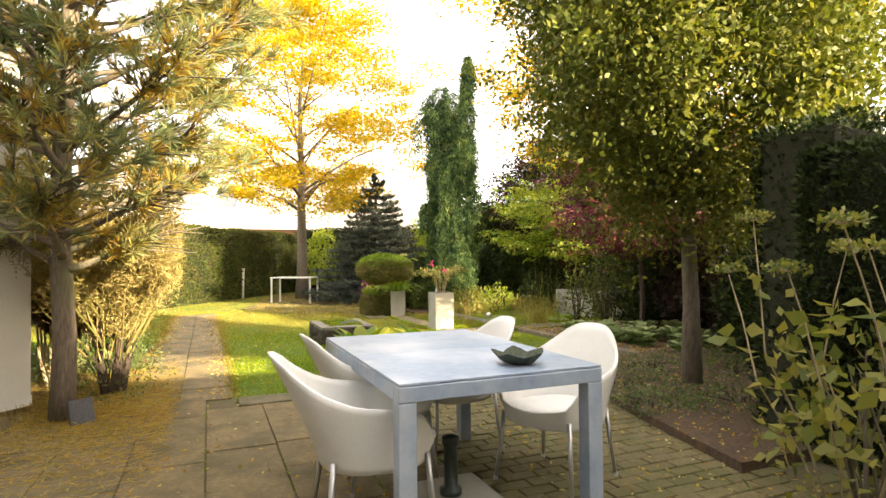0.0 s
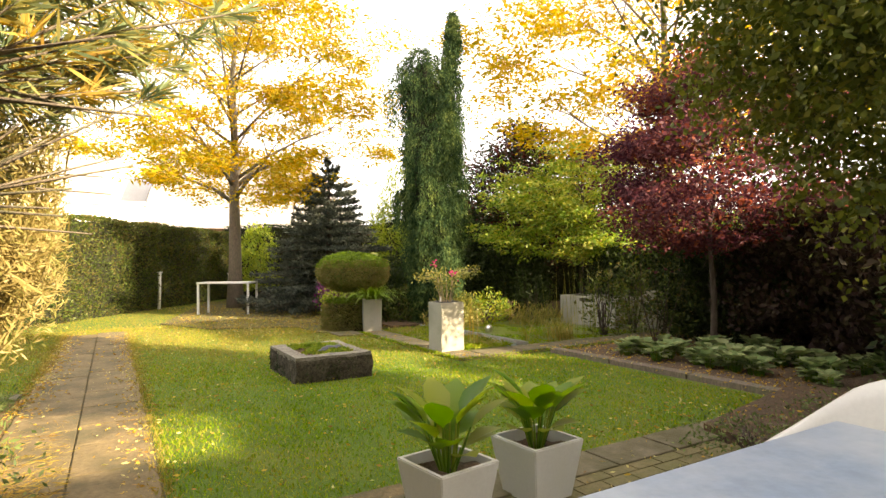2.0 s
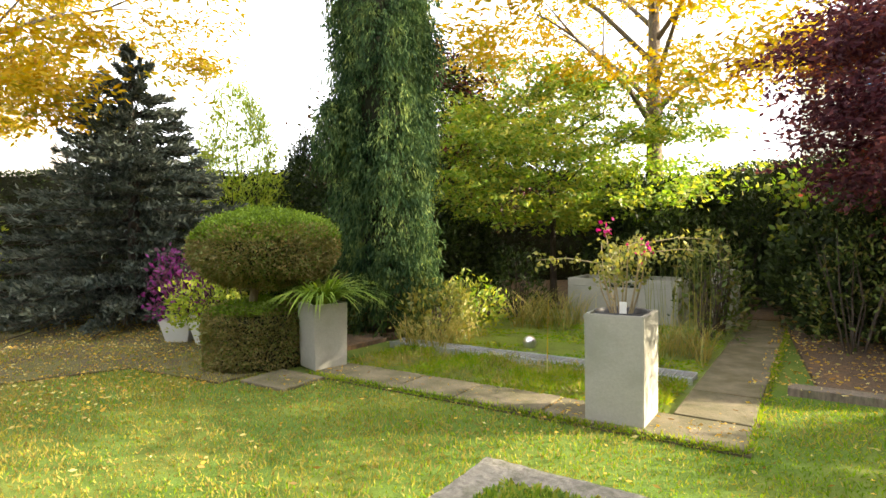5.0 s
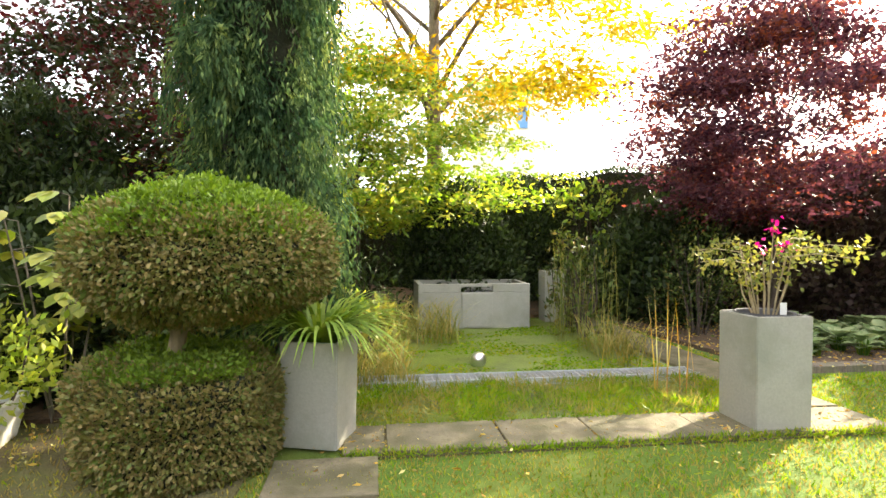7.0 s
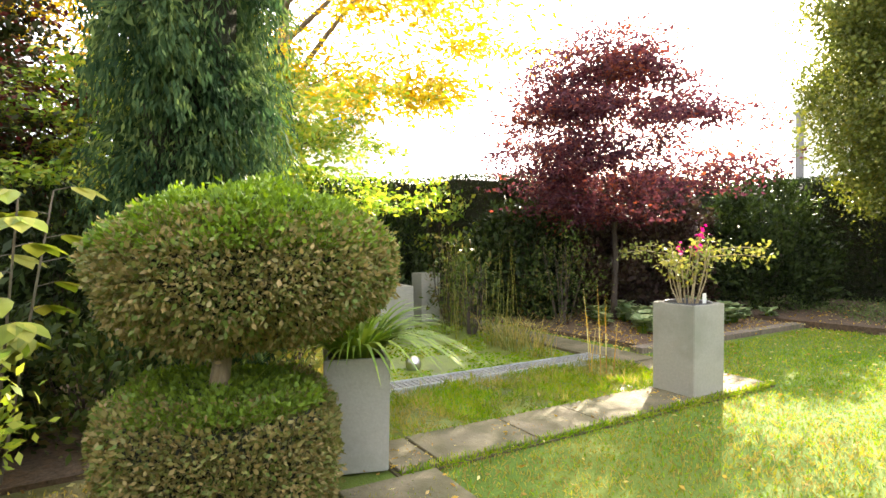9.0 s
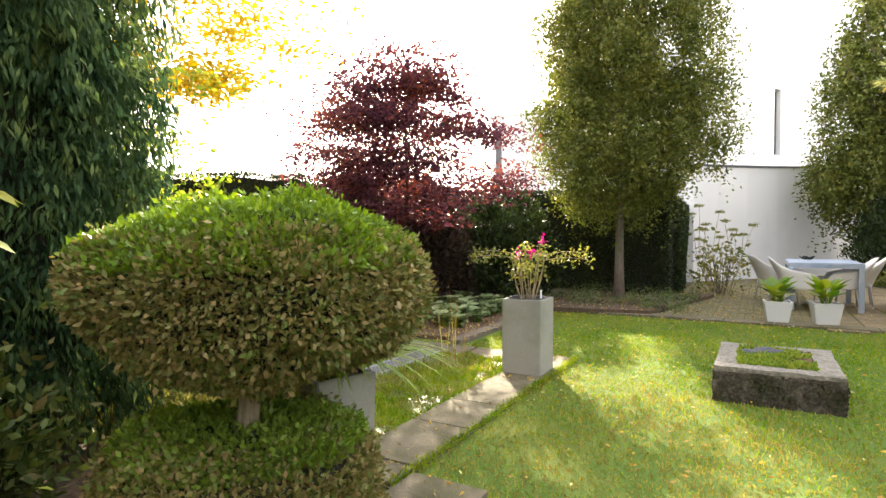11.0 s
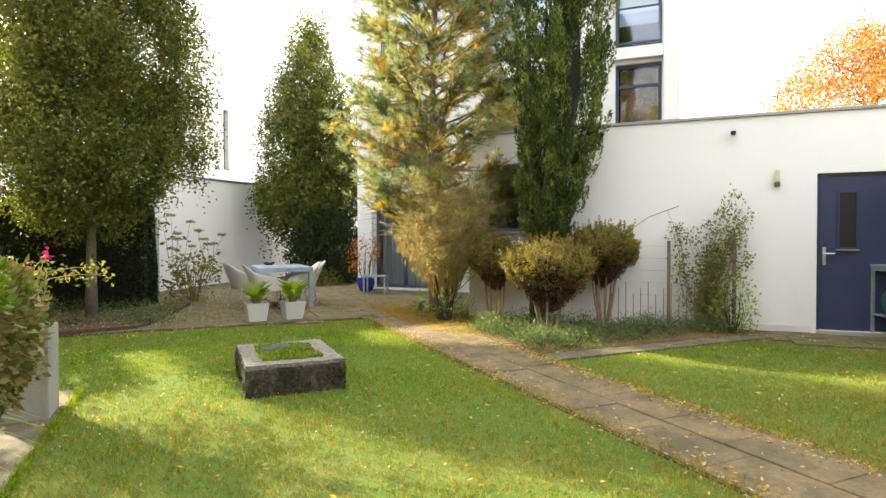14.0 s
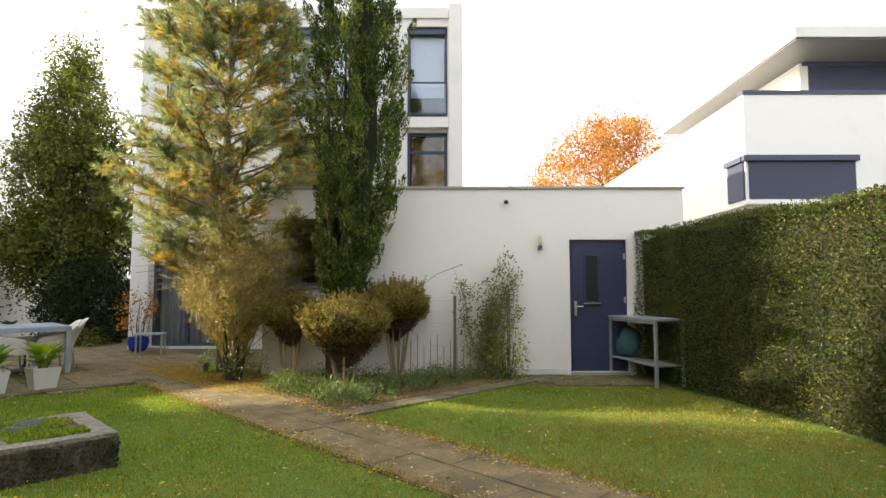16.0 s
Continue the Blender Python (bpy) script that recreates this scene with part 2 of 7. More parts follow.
def quads(name, V, material, parent=None, label=""):
    """One mesh of many separate four-cornered leaves; V has the shape (n, 4, 3)."""
    n = len(V)
    me = bpy.data.meshes.new(name)
    me.vertices.add(4 * n)
    me.vertices.foreach_set("co", np.ascontiguousarray(V, dtype=np.float32).ravel())
    me.loops.add(4 * n)
    me.loops.foreach_set("vertex_index", np.arange(4 * n, dtype=np.int32))
    me.polygons.add(n)
    me.polygons.foreach_set("loop_start", np.arange(0, 4 * n, 4, dtype=np.int32))
    me.update(calc_edges=True)
    me.materials.append(material)
    ob = new(name, me)
    ob.parent = parent
    if label:
        ob["label"] = label
    return ob


def unit(a):
    return a / np.maximum(np.linalg.norm(a, axis=-1, keepdims=True), 1e-9)


def leaf_quads(P, D, L, W, rng, fold=0.15):
    """Leaves at P that point along D, of length L and width W, turned at random about their own line."""
    D = unit(D)
    R = unit(rng.normal(size=P.shape))
    S = unit(np.cross(D, R))
    N = np.cross(S, D)
    L = np.broadcast_to(np.asarray(L, dtype=float).reshape(-1, 1), (len(P), 1))
    W = np.broadcast_to(np.asarray(W, dtype=float).reshape(-1, 1), (len(P), 1))
    mid = P + D * L * 0.45
    return np.stack([P, mid + S * W / 2 + N * W * fold, P + D * L, mid - S * W / 2 + N * W * fold], axis=1)


def lumps(P, freq, seed):
    """Smooth uneven values about 0 at the points P, for gaps and bulges."""
    g = np.random.default_rng(seed)
    out = np.zeros(len(P))
    for k in range(5):
        w = g.normal(size=3) * freq * (1 + 0.5 * k)
        out += np.sin(P @ w + g.uniform(0, 6.28)) / (1 + 0.4 * k)
    return out / 2.2

# ---- ground and paving ----


def rect(x0, y0, x1, y1):
    return [(x0, y0), (x1, y0), (x1, y1), (x0, y1)]


LAWN = [(-6.5, 7.4), (-5.9, 8.2), (-0.2, 17.0), (3.2, 22.0), (9.0, 16.0), (9.0, 3.5), (-6.5, 3.5)]
tagged(part("ground", box(-400, -400, -0.5, 400, 400, -0.03), M_FIELD), "dull green-brown ground running to the distance", "ground", kind="structure")
tagged(part("lawn", prism(LAWN, -0.2, -0.012), M_LAWN), "mown green lawn strewn with yellow autumn leaves", "lawn", kind="structure")
terrace = tagged(part("terrace_bed", prism([(-9, -9), (6.5, -9), (6.5, 3.74), (-0.9, 3.74), (-0.9, 3.55), (-9, 3.55)], -0.2, -0.004), M_JOINT), "sandy bed between the terrace paving", "ground", kind="structure")
needle_bed = tagged(part("needle_bed", prism([(-4.2, 3.0), (-0.86, 3.0), (-0.86, 7.24), (-5.2, 7.24)], -0.15, 0.012), M_NEEDLE_SOIL), "bed of brown needles and soil along the annex", "bed", kind="structure")
pond_soil = tagged(part("shrub_bed", prism([(4.75, 3.9), (9.5, 3.9), (13.5, 9), (9.5, 15.5), (4.0, 13), (4.1, 10.4), (7.9, 10.2), (7.9, 6.95), (4.75, 6.6)], -0.15, 0.03), M_SOIL), "dark soil bed with leaf litter", "bed", kind="structure")
tree_bed = tagged(part("tree_bed", prism([(2.55, 0.75), (7.6, 0.75), (7.6, 3.55), (4.75, 3.9), (3.2, 3.6)], -0.15, 0.07), M_SOIL), "low raised soil bed around the tree", "bed", kind="structure")
BACK_BED = [(0.6, 13.6), (1.3, 12.1), (2.7, 11.5), (2.8, 10.4), (4.05, 10.4), (4.1, 13.0), (9.0, 15.0), (4.5, 21.0), (2.2, 19.5)]
back_bed = tagged(part("back_bed", prism(BACK_BED, -0.15, 0.004), M_LEAFMOULD), "brown leaf-strewn soil under the back trees", "bed", kind="structure")
# ---- annex, house and neighbours ----
CX, CY, Q = -1.565, 4.23, math.sqrt(0.5)


def h2(u, n):
    """A plan point from the house's own axes: u along its garden front, n out of it."""
    return CX - Q * u + Q * n, CY + Q * u + Q * n


HOUSE = Matrix.Translation((CX, CY, 0)) @ Matrix(((-Q, -Q, 0, 0), (Q, -Q, 0, 0), (0, 0, 1, 0), (0, 0, 0, 1)))
# in the house's axes x runs along the front (u) and y goes into the house


def hbox(u0, n0, z0, u1, n1, z1, bev=0.0):
    bm = box(min(u0, u1), min(-n0, -n1), z0, max(u0, u1), max(-n0, -n1), z1, bev)
    bm.transform(HOUSE)
    return bm


annex = thing("annex_building", "white rendered flat-roofed annex with a dark coping", "building", kind="structure")
T = 0.25


def wall_with_holes(name, u0, u1, z0, z1, n0, n1, holes, material, parent):
    """A wall along u with rectangular openings (u0, u1, z0, z1) going through it, as one mesh."""
    us = sorted({u0, u1, *[h[0] for h in holes], *[h[1] for h in holes]})
    zs = sorted({z0, z1, *[h[2] for h in holes], *[h[3] for h in holes]})
    solid = lambda i, j: 0 <= i < len(us) - 1 and 0 <= j < len(zs) - 1 and not any(h[0] <= us[i] and us[i + 1] <= h[1] and h[2] <= zs[j] and zs[j + 1] <= h[3] for h in holes)
    bm = bmesh.new()
    cache = {}

    def v(u, n, z):
        k = (round(u, 4), round(n, 4), round(z, 4))
        if k not in cache:
            cache[k] = bm.verts.new((u, -n, z))
        return cache[k]
    for i in range(len(us) - 1):
        for j in range(len(zs) - 1):
            if not solid(i, j):
                continue
            a, b, c, d = us[i], us[i + 1], zs[j], zs[j + 1]
            bm.faces.new((v(a, n0, c), v(b, n0, c), v(b, n0, d), v(a, n0, d)))
            bm.faces.new((v(a, n1, c), v(a, n1, d), v(b, n1, d), v(b, n1, c)))
            if not solid(i - 1, j):
                bm.faces.new((v(a, n0, c), v(a, n0, d), v(a, n1, d), v(a, n1, c)))
            if not solid(i + 1, j):
                bm.faces.new((v(b, n0, c), v(b, n1, c), v(b, n1, d), v(b, n0, d)))
            if not solid(i, j - 1):
                bm.faces.new((v(a, n0, c), v(a, n1, c), v(b, n1, c), v(b, n0, c)))
            if not solid(i, j + 1):
                bm.faces.new((v(a, n0, d), v(b, n0, d), v(b, n1, d), v(a, n1, d)))
    bmesh.ops.recalc_face_normals(bm, faces=bm.faces)
    bm.transform(HOUSE)
    return part(name, bm, material, parent)


wall_with_holes("front_wall", 0, 6.55, -0.2, 2.88, 0, -T, [(0.28, 1.45, 1.36, 2.42), (4.76, 5.65, 0.05, 2.09)], M_RENDER, annex)
part("side_wall", hbox(0, -T - 0.002, -0.2, T, -3.9, 2.88), M_RENDER, annex)
part("end_wall", hbox(6.55 - T, -T - 0.002, -0.2, 6.55, -6, 2.88), M_RENDER, annex)
part("roof", hbox(T, -T - 0.002, 2.55, 6.3, -5.9, 2.7), M_ZINC, annex)
part("coping", hbox(-0.03, 0.03, 2.882, 6.58, -0.3, 2.925, 0.006), M_COPING, annex, "grey metal coping")
part("coping", hbox(-0.03, -0.302, 2.882, 0.28, -3.9, 2.925, 0.006), M_COPING, annex, "grey metal coping")
part("plinth", hbox(0.0, 0.012, -0.1, 4.7, 0.0, 0.1), M_RENDER2, annex)
window_1 = thing("window_1", "dark corner window with a light sill in the white annex", "window", kind="structure")
for a, b, c, d in ((0.28, 1.45, 1.36, 1.41), (0.28, 1.45, 2.37, 2.42), (0.28, 0.33, 1.41, 2.37), (1.40, 1.45, 1.41, 2.37), (0.84, 0.89, 1.41, 2.37)):
    part("window_frame", hbox(a, -0.08, c, b, -0.14, d, 0.004), M_ZINC, window_1)
pane = part("pane", hbox(0.33, -0.105, 1.41, 1.40, -0.115, 2.37), M_GLASS, window_1)
pane.visible_shadow = False
part("window_sill", hbox(0.2, 0.06, 1.325, 1.53, -0.12, 1.358, 0.005), M_FIBRE, window_1)
# added black sheet standing in for the unlit room behind window_1
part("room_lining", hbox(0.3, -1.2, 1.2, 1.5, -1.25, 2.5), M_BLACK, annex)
door_1 = thing("door_1", "closed dark blue garden door with a narrow dark window", "door", kind="structure")
part("door_leaf", hbox(4.80, -0.06, 0.06, 5.62, -0.11, 2.05, 0.004), M_BLUE, door_1)
part("door_frame", hbox(4.76, -0.05, 0.05, 4.797, -0.14, 2.09), M_BLUE, door_1)
part("door_frame", hbox(5.623, -0.05, 0.05, 5.65, -0.14, 2.09), M_BLUE, door_1)
part("door_frame", hbox(4.797, -0.05, 2.053, 5.623, -0.14, 2.09), M_ZINC, door_1)
part("threshold", hbox(4.76, 0.04, 0.0, 5.65, -0.2, 0.048), M_FIBRE, door_1)
light = part("door_window", hbox(5.02, -0.054, 1.13, 5.20, -0.06, 1.83), M_BLACK, door_1, "dark narrow pane")
for a, b, c, d in ((4.995, 5.02, 1.105, 1.855), (5.20, 5.225, 1.105, 1.855), (5.02, 5.20, 1.105, 1.13), (5.02, 5.20, 1.83, 1.855)):
    part("glazing_bead", hbox(a, -0.04, c, b, -0.06, d, 0.003), M_BLUE, door_1)
part("sill_bead", hbox(4.985, -0.025, 1.09, 5.235, -0.06, 1.104), M_ALU, door_1)
hd = part("handle_plate", hbox(4.835, -0.05, 0.90, 4.875, -0.06, 1.13, 0.003), M_STEEL, door_1, "steel handle plate")
bm = bmesh.new()
tube([(4.855, 0.05, 1.05), (4.855, 0.0, 1.05), (4.87, -0.01, 1.05), (4.96, -0.01, 1.05)], 0.009, 8, bm)
bm.transform(HOUSE)
part("lever", bm, M_STEEL, hd)
for z in (0.25, 1.1, 1.78):
    part("hinge", hbox(5.605, -0.035, z, 5.635, -0.06, z + 0.1, 0.003), M_STEEL, door_1)
# wall fittings on the annex
wl = thing("wall_lamp", "small wall lamp with a glass tube on the white wall", "wall lamp")
part("bracket", hbox(4.27, 0.07, 1.93, 4.33, 0.0, 1.99, 0.008), M_ZINC, wl)
part("tube", hbox(4.275, 0.075, 1.992, 4.325, 0.025, 2.15, 0.015), mat("frosted_tube", (0.55, 0.52, 0.30), 0.3, 0.1, 8, 0.0), wl, "yellowed glass tube")
wl2 = thing("wall_box", "small beige box lamp on the white wall", "wall lamp")
part("body", hbox(1.85, 0.09, 2.26, 2.0, 0.0, 2.33, 0.01), mat("beige_plastic", (0.42, 0.36, 0.22), 0.5, 0.1, 8, 0.02), wl2)
part("cover", hbox(1.87, 0.07, 2.331, 1.92, 0.0, 2.40, 0.008), M_PLASTIC, wl2)
cc = thing("security_camera", "small black camera under the annex coping", "camera")
part("mount", hbox(3.77, 0.05, 2.66, 3.81, 0.0, 2.70, 0.006), M_ZINC, cc)
part("body", hbox(3.74, 0.13, 2.64, 3.80, 0.052, 2.69, 0.012), M_BLACK, cc)

# main house
NF = -3.93
house = thing("main_house", "white rendered three-storey modern house with large windows", "house", kind="structure")
HOLES = [(1.95, 2.87, 3.0, 4.92), (1.95, 2.87, 5.28, 7.42), (-0.95, 0.9, 5.28, 7.42), (-0.95, 0.9, 3.0, 4.92), (-3.8, -1.6, 0.05, 2.35), (-3.6, -1.9, 5.5, 7.42), (-3.6, -1.9, 3.0, 4.6)]
wall_with_holes("front_wall", -4.2, 3.21, -0.2, 7.6, NF, NF - 0.3, HOLES, M_RENDER2, house)
part("side_wall", hbox(-4.2, NF - 0.302, -0.2, -3.9, -13, 7.6), M_RENDER, house)
part("side_wall", hbox(2.91, NF - 0.302, -0.2, 3.21, -13, 7.6), M_RENDER, house)
part("roof_edge", hbox(-4.25, NF + 0.05, 7.602, 2.9, -13, 7.86, 0.01), M_RENDER2, house)
part("pilaster", hbox(2.9, NF + 0.12, 2.9, 3.22, NF + 0.002, 7.92, 0.01), M_RENDER2, house)
part("pilaster", hbox(-4.22, NF + 0.12, -0.1, -3.82, NF + 0.002, 4.9, 0.01), M_RENDER2, house)
part("string_course", hbox(1.85, NF + 0.14, 4.99, 2.898, NF + 0.002, 5.22, 0.01), M_RENDER2, house)
# added black sheet standing in for the unlit rooms behind the windows
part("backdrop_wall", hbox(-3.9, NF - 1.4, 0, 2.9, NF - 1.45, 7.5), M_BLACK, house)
for k, (a, b, c, d) in enumerate(HOLES):
    w = thing("window_%d" % (k + 2), "tall house window with dark blue-grey frame" if c > 1 else "sliding glass garden doors with grey curtains behind", "window", kind="structure")
    fr = M_BLUEGREY
    part("window_frame", hbox(a, NF - 0.1, c, a + 0.06, NF - 0.18, d, 0.004), fr, w)
    part("window_frame", hbox(b - 0.06, NF - 0.1, c, b, NF - 0.18, d, 0.004), fr, w)
    part("window_frame", hbox(a + 0.06, NF - 0.1, d - 0.06, b - 0.06, NF - 0.18, d, 0.004), fr, w)
    part("window_frame", hbox(a + 0.06, NF - 0.1, c, b - 0.06, NF - 0.18, c + 0.06, 0.004), fr, w)
    p = part("pane", hbox(a + 0.06, NF - 0.13, c + 0.06, b - 0.06, NF - 0.14, d - 0.06), M_GLASS, w)
    p.visible_shadow = False
    if c > 5:
        part("blind", hbox(a + 0.07, NF - 0.2, c + 0.5, b - 0.07, NF - 0.21, d - 0.07), M_BLIND, w, "pale roller blind")
        part("blind_box", hbox(a + 0.06, NF - 0.02, d - 0.18, b - 0.06, NF - 0.098, d - 0.06, 0.01), M_BLUEGREY, w)
        for z in (6.05, 5.32):
            part("rail", hbox(a + 0.02, NF + 0.06, z, b - 0.02, NF + 0.02, z + 0.03, 0.004), M_BLUEGREY, w)
        part("rail", hbox(a + 0.02, NF + 0.06, 5.35, a + 0.05, NF + 0.02, 7.2), M_BLUEGREY, w)
        g2 = part("balcony_glass", hbox(a + 0.06, NF + 0.045, 5.36, b - 0.04, NF + 0.035, 6.04), M_GLASS, w)
        g2.visible_shadow = False
    elif c > 1:
        part("transom", hbox(a + 0.06, NF - 0.1, d - 0.48, b - 0.06, NF - 0.18, d - 0.42, 0.004), fr, w)
        # added amber sheet imitating what the pane reflects
        part("lining", hbox(a + 0.07, NF - 0.5, c, b - 0.07, NF - 0.52, d), M_WARMGLASS, w)
    else:
        for u in (-3.05, -2.3):
            part("stile", hbox(u, NF - 0.09, c + 0.06, u + 0.07, NF - 0.19, d - 0.06, 0.004), fr, w)
        bm = bmesh.new()
        for i in range(60):
            u, v = a + 0.08 + i * (b - a - 0.16) / 60, a + 0.08 + (i + 1) * (b - a - 0.16) / 60
            f, g = 0.035 * math.sin(i * 1.9), 0.035 * math.sin((i + 1) * 1.9)
            bm.faces.new([bm.verts.new(q) for q in ((u, -NF + 0.32 + f, 0.06), (v, -NF + 0.32 + g, 0.06), (v, -NF + 0.32 + g, 2.3), (u, -NF + 0.32 + f, 2.3))])
        bm.transform(HOUSE)
        part("curtain", bm, M_CURTAIN, w, "grey hanging curtain")

# neighbour beyond the hedge, with roller shutters
nb = thing("neighbour_house", "white modern neighbouring house with blue-grey roller shutters", "house", kind="structure")
U0, N0 = 10.93, -6.3
part("storey", hbox(U0, N0, 3.6, U0 + 14, N0 - 16, 6.62), M_RENDER, nb)
part("storey", hbox(U0 + 0.25, N0 - 0.25, -0.2, U0 + 14, N0 - 16, 3.598), M_RENDER, nb)
part("parapet_cap", hbox(U0 - 0.02, N0 + 0.03, 6.622, U0 + 14, N0 - 0.3, 6.74, 0.01), M_BLUEGREY, nb)
part("upper_storey", hbox(U0 + 2.6, N0 - 1.6, 6.62, U0 + 14, N0 - 14, 8.2), M_RENDER, nb)
part("roof", hbox(U0 + 1.45, N0 + 0.1, 8.2, U0 + 14, N0 - 9.5, 8.5, 0.01), M_RENDER2, nb)
# dark sheet under the roof, its colour imitating the eave's shade
part("soffit", hbox(U0 + 1.5, N0 + 0.05, 8.15, U0 + 14, N0 - 9.45, 8.198), M_ZINC, nb)
for (a, b, c, d, n) in ((U0 - 0.03, U0 + 2.95, 3.75, 4.85, N0), (U0 + 2.75, U0 + 6, 6.75, 8.14, N0 - 1.6)):
    w = part("shutter", hbox(a + 0.1, n + 0.02, c, b, n + 0.003, d), M_BLUEGREY, nb, "closed blue-grey roller shutter")
    k = 0
    z = c + 0.02
    while z < d - 0.12:
        part("slat", hbox(a + 0.13, n + 0.035, z, b - 0.03, n + 0.021, z + 0.042), M_BLUEGREY, w)
        z += 0.055
    part("shutter_box", hbox(a - 0.08, n + 0.14, d - 0.08, b + 0.05, n + 0.003, d + 0.08, 0.01), M_BLUEGREY, nb)
part("shutter", hbox(U0 - 0.003, N0 - 0.05, 3.75, U0 - 0.03, N0 - 0.95, 4.85), M_BLUEGREY, nb, "closed blue-grey roller shutter")
side = part("shutter_frame", hbox(U0 - 0.032, N0 - 0.05, 4.77, U0 - 0.12, N0 - 1.0, 4.93, 0.01), M_BLUEGREY, nb)
for k in range(18):
    part("slat", hbox(U0 - 0.031, N0 - 0.07, 3.77 + 0.055 * k, U0 - 0.045, N0 - 0.93, 3.812 + 0.055 * k), M_BLUEGREY, side)
part("window_sill", hbox(U0 - 0.08, N0 + 0.09, 3.60, U0 + 3.1, N0 + 0.003, 3.69, 0.01), M_RENDER, nb)

# neighbour with the curved wall
CURVE = [(3.42, -2.75), (2.95, -3.6), (2.3, -4.6), (1.6, -5.55), (0.9, -6.4), (0.25, -7.1), (-0.35, -7.8), (-0.75, -8.6), (-0.95, -9.6)]
bm = bmesh.new()
rows = []
for i, (x, y) in enumerate(CURVE):
    a, b = CURVE[max(i - 1, 0)], CURVE[min(i + 1, len(CURVE) - 1)]
    dx, dy = b[0] - a[0], b[1] - a[1]
    L = math.hypot(dx, dy)
    ox, oy = -dy / L * 0.22, dx / L * 0.22
    zt = 2.8 + 0.33 * i / 8
    rows.append([bm.verts.new(p) for p in ((x, y, -0.2), (x, y, zt), (x - ox, y - oy, zt), (x - ox, y - oy, -0.2))])
for p, q in zip(rows, rows[1:]):
    for k in range(4):
        bm.faces.new((p[k], p[(k + 1) % 4], q[(k + 1) % 4], q[k]))
bm.faces.new(rows[0])
bm.faces.new(rows[-1][::-1])
bmesh.ops.recalc_face_normals(bm, faces=bm.faces)
wall_c = tagged(smooth(part("wall_curved", bm, M_RENDER), False), "curved white rendered garden wall with a dark coping", "wall", kind="structure")
bm = bmesh.new()
cp = []
for i, (x, y) in enumerate(CURVE):
    a, b = CURVE[max(i - 1, 0)], CURVE[min(i + 1, len(CURVE) - 1)]
    dx, dy = b[0] - a[0], b[1] - a[1]
    L = math.hypot(dx, dy)
    ex, ey = -dy / L, dx / L
    zt = 2.802 + 0.33 * i / 8
    cp.append([bm.verts.new(p) for p in ((x + ex * 0.04, y + ey * 0.04, zt), (x + ex * 0.04, y + ey * 0.04, zt + 0.05), (x - ex * 0.25, y - ey * 0.25, zt + 0.05), (x - ex * 0.25, y - ey * 0.25, zt))])
for p, q in zip(cp, cp[1:]):
    for k in range(4):
        bm.faces.new((p[k], p[(k + 1) % 4], q[(k + 1) % 4], q[k]))
bm.faces.new(cp[0])
bm.faces.new(cp[-1][::-1])
bmesh.ops.recalc_face_normals(bm, faces=bm.faces)
part("coping", bm, M_ZINC, wall_c, "dark metal coping")
cn = thing("curved_neighbour_house", "tall white rendered house with a narrow slit window", "house", at=(1.45, -9.75, 0), rz=-120.2, kind="structure")
# x runs along the face away from the garden's east, y into the house
part("main_block", box(-3.5, 0.3, -0.2, 9.0, 4.2, 8.4), M_RENDER, cn)
part("face_skin", box(-3.5, 0.0, -0.2, -0.0, 0.298, 8.4), M_RENDER, cn)
part("face_skin", box(0.38, 0.0, -0.2, 9.0, 0.298, 8.4), M_RENDER, cn)
part("face_skin", box(0.0, 0.0, -0.2, 0.38, 0.298, 3.8), M_RENDER, cn)
part("face_skin", box(0.0, 0.0, 6.0, 0.38, 0.298, 8.4), M_RENDER, cn)
sl = part("slit_window", box(0.02, 0.15, 3.82, 0.36, 0.17, 5.98), M_BLACK, cn, "narrow dark slit window")
part("frame", box(0.0, 0.12, 3.8, 0.06, 0.148, 6.0), M_FIBRE, sl)
lb = thing("low_neighbour_block", "low white flat-roofed house block with a narrow window", "house", kind="structure")
part("block", box(5.0, -12, -0.2, 10.2, -6.4, 5.3), M_RENDER, lb)
part("window", box(9.85, -6.398, 2.6, 10.05, -6.35, 4.8), M_ZINC, lb)
part("roof_edge", box(4.95, -12, 5.302, 10.25, -6.35, 5.4), M_RENDER2, lb)

# brick house with a pale grey roof beyond the back hedge
M_ROOF_G = mat("pale_grey_roof_tiles", (0.36, 0.35, 0.33), 0.7, 0.15, 3, 0.3)
M_FARBRICK = mat("far_brown_brick", (0.17, 0.115, 0.085), 0.9, 0.3, 8, 0.3)
far = thing("brick_house", "low brick house with a large pale grey roof beyond the hedge", "house")
part("wall", box(5.6, 41.5, -0.1, 11.4, 50.0, 4.9), M_FARBRICK, far)
bm = bmesh.new()
vs = [bm.verts.new(v) for v in ((-8.0, 41.0, 4.9), (11.2, 41.0, 5.0), (11.2, 45.5, 9.9), (-8.0, 45.5, 9.9), (-8.0, 50.0, 4.9), (11.2, 50.0, 5.0))]
for f in ((0, 1, 2, 3), (3, 2, 5, 4), (0, 4, 5, 1), (1, 5, 2), (0, 3, 4)):
    bm.faces.new([vs[k] for k in f])
bmesh.ops.recalc_face_normals(bm, faces=bm.faces)
part("roof", bm, M_ROOF_G, far)
part("gutter", box(-8.0, 40.85, 4.85, 11.2, 40.99, 5.0), M_ZINC, far, "dark zinc gutter")
part("white_wall", box(-8.0, 41.5, -0.1, 5.58, 50.0, 4.88), M_FIBRE_W, far, "white rendered wall")


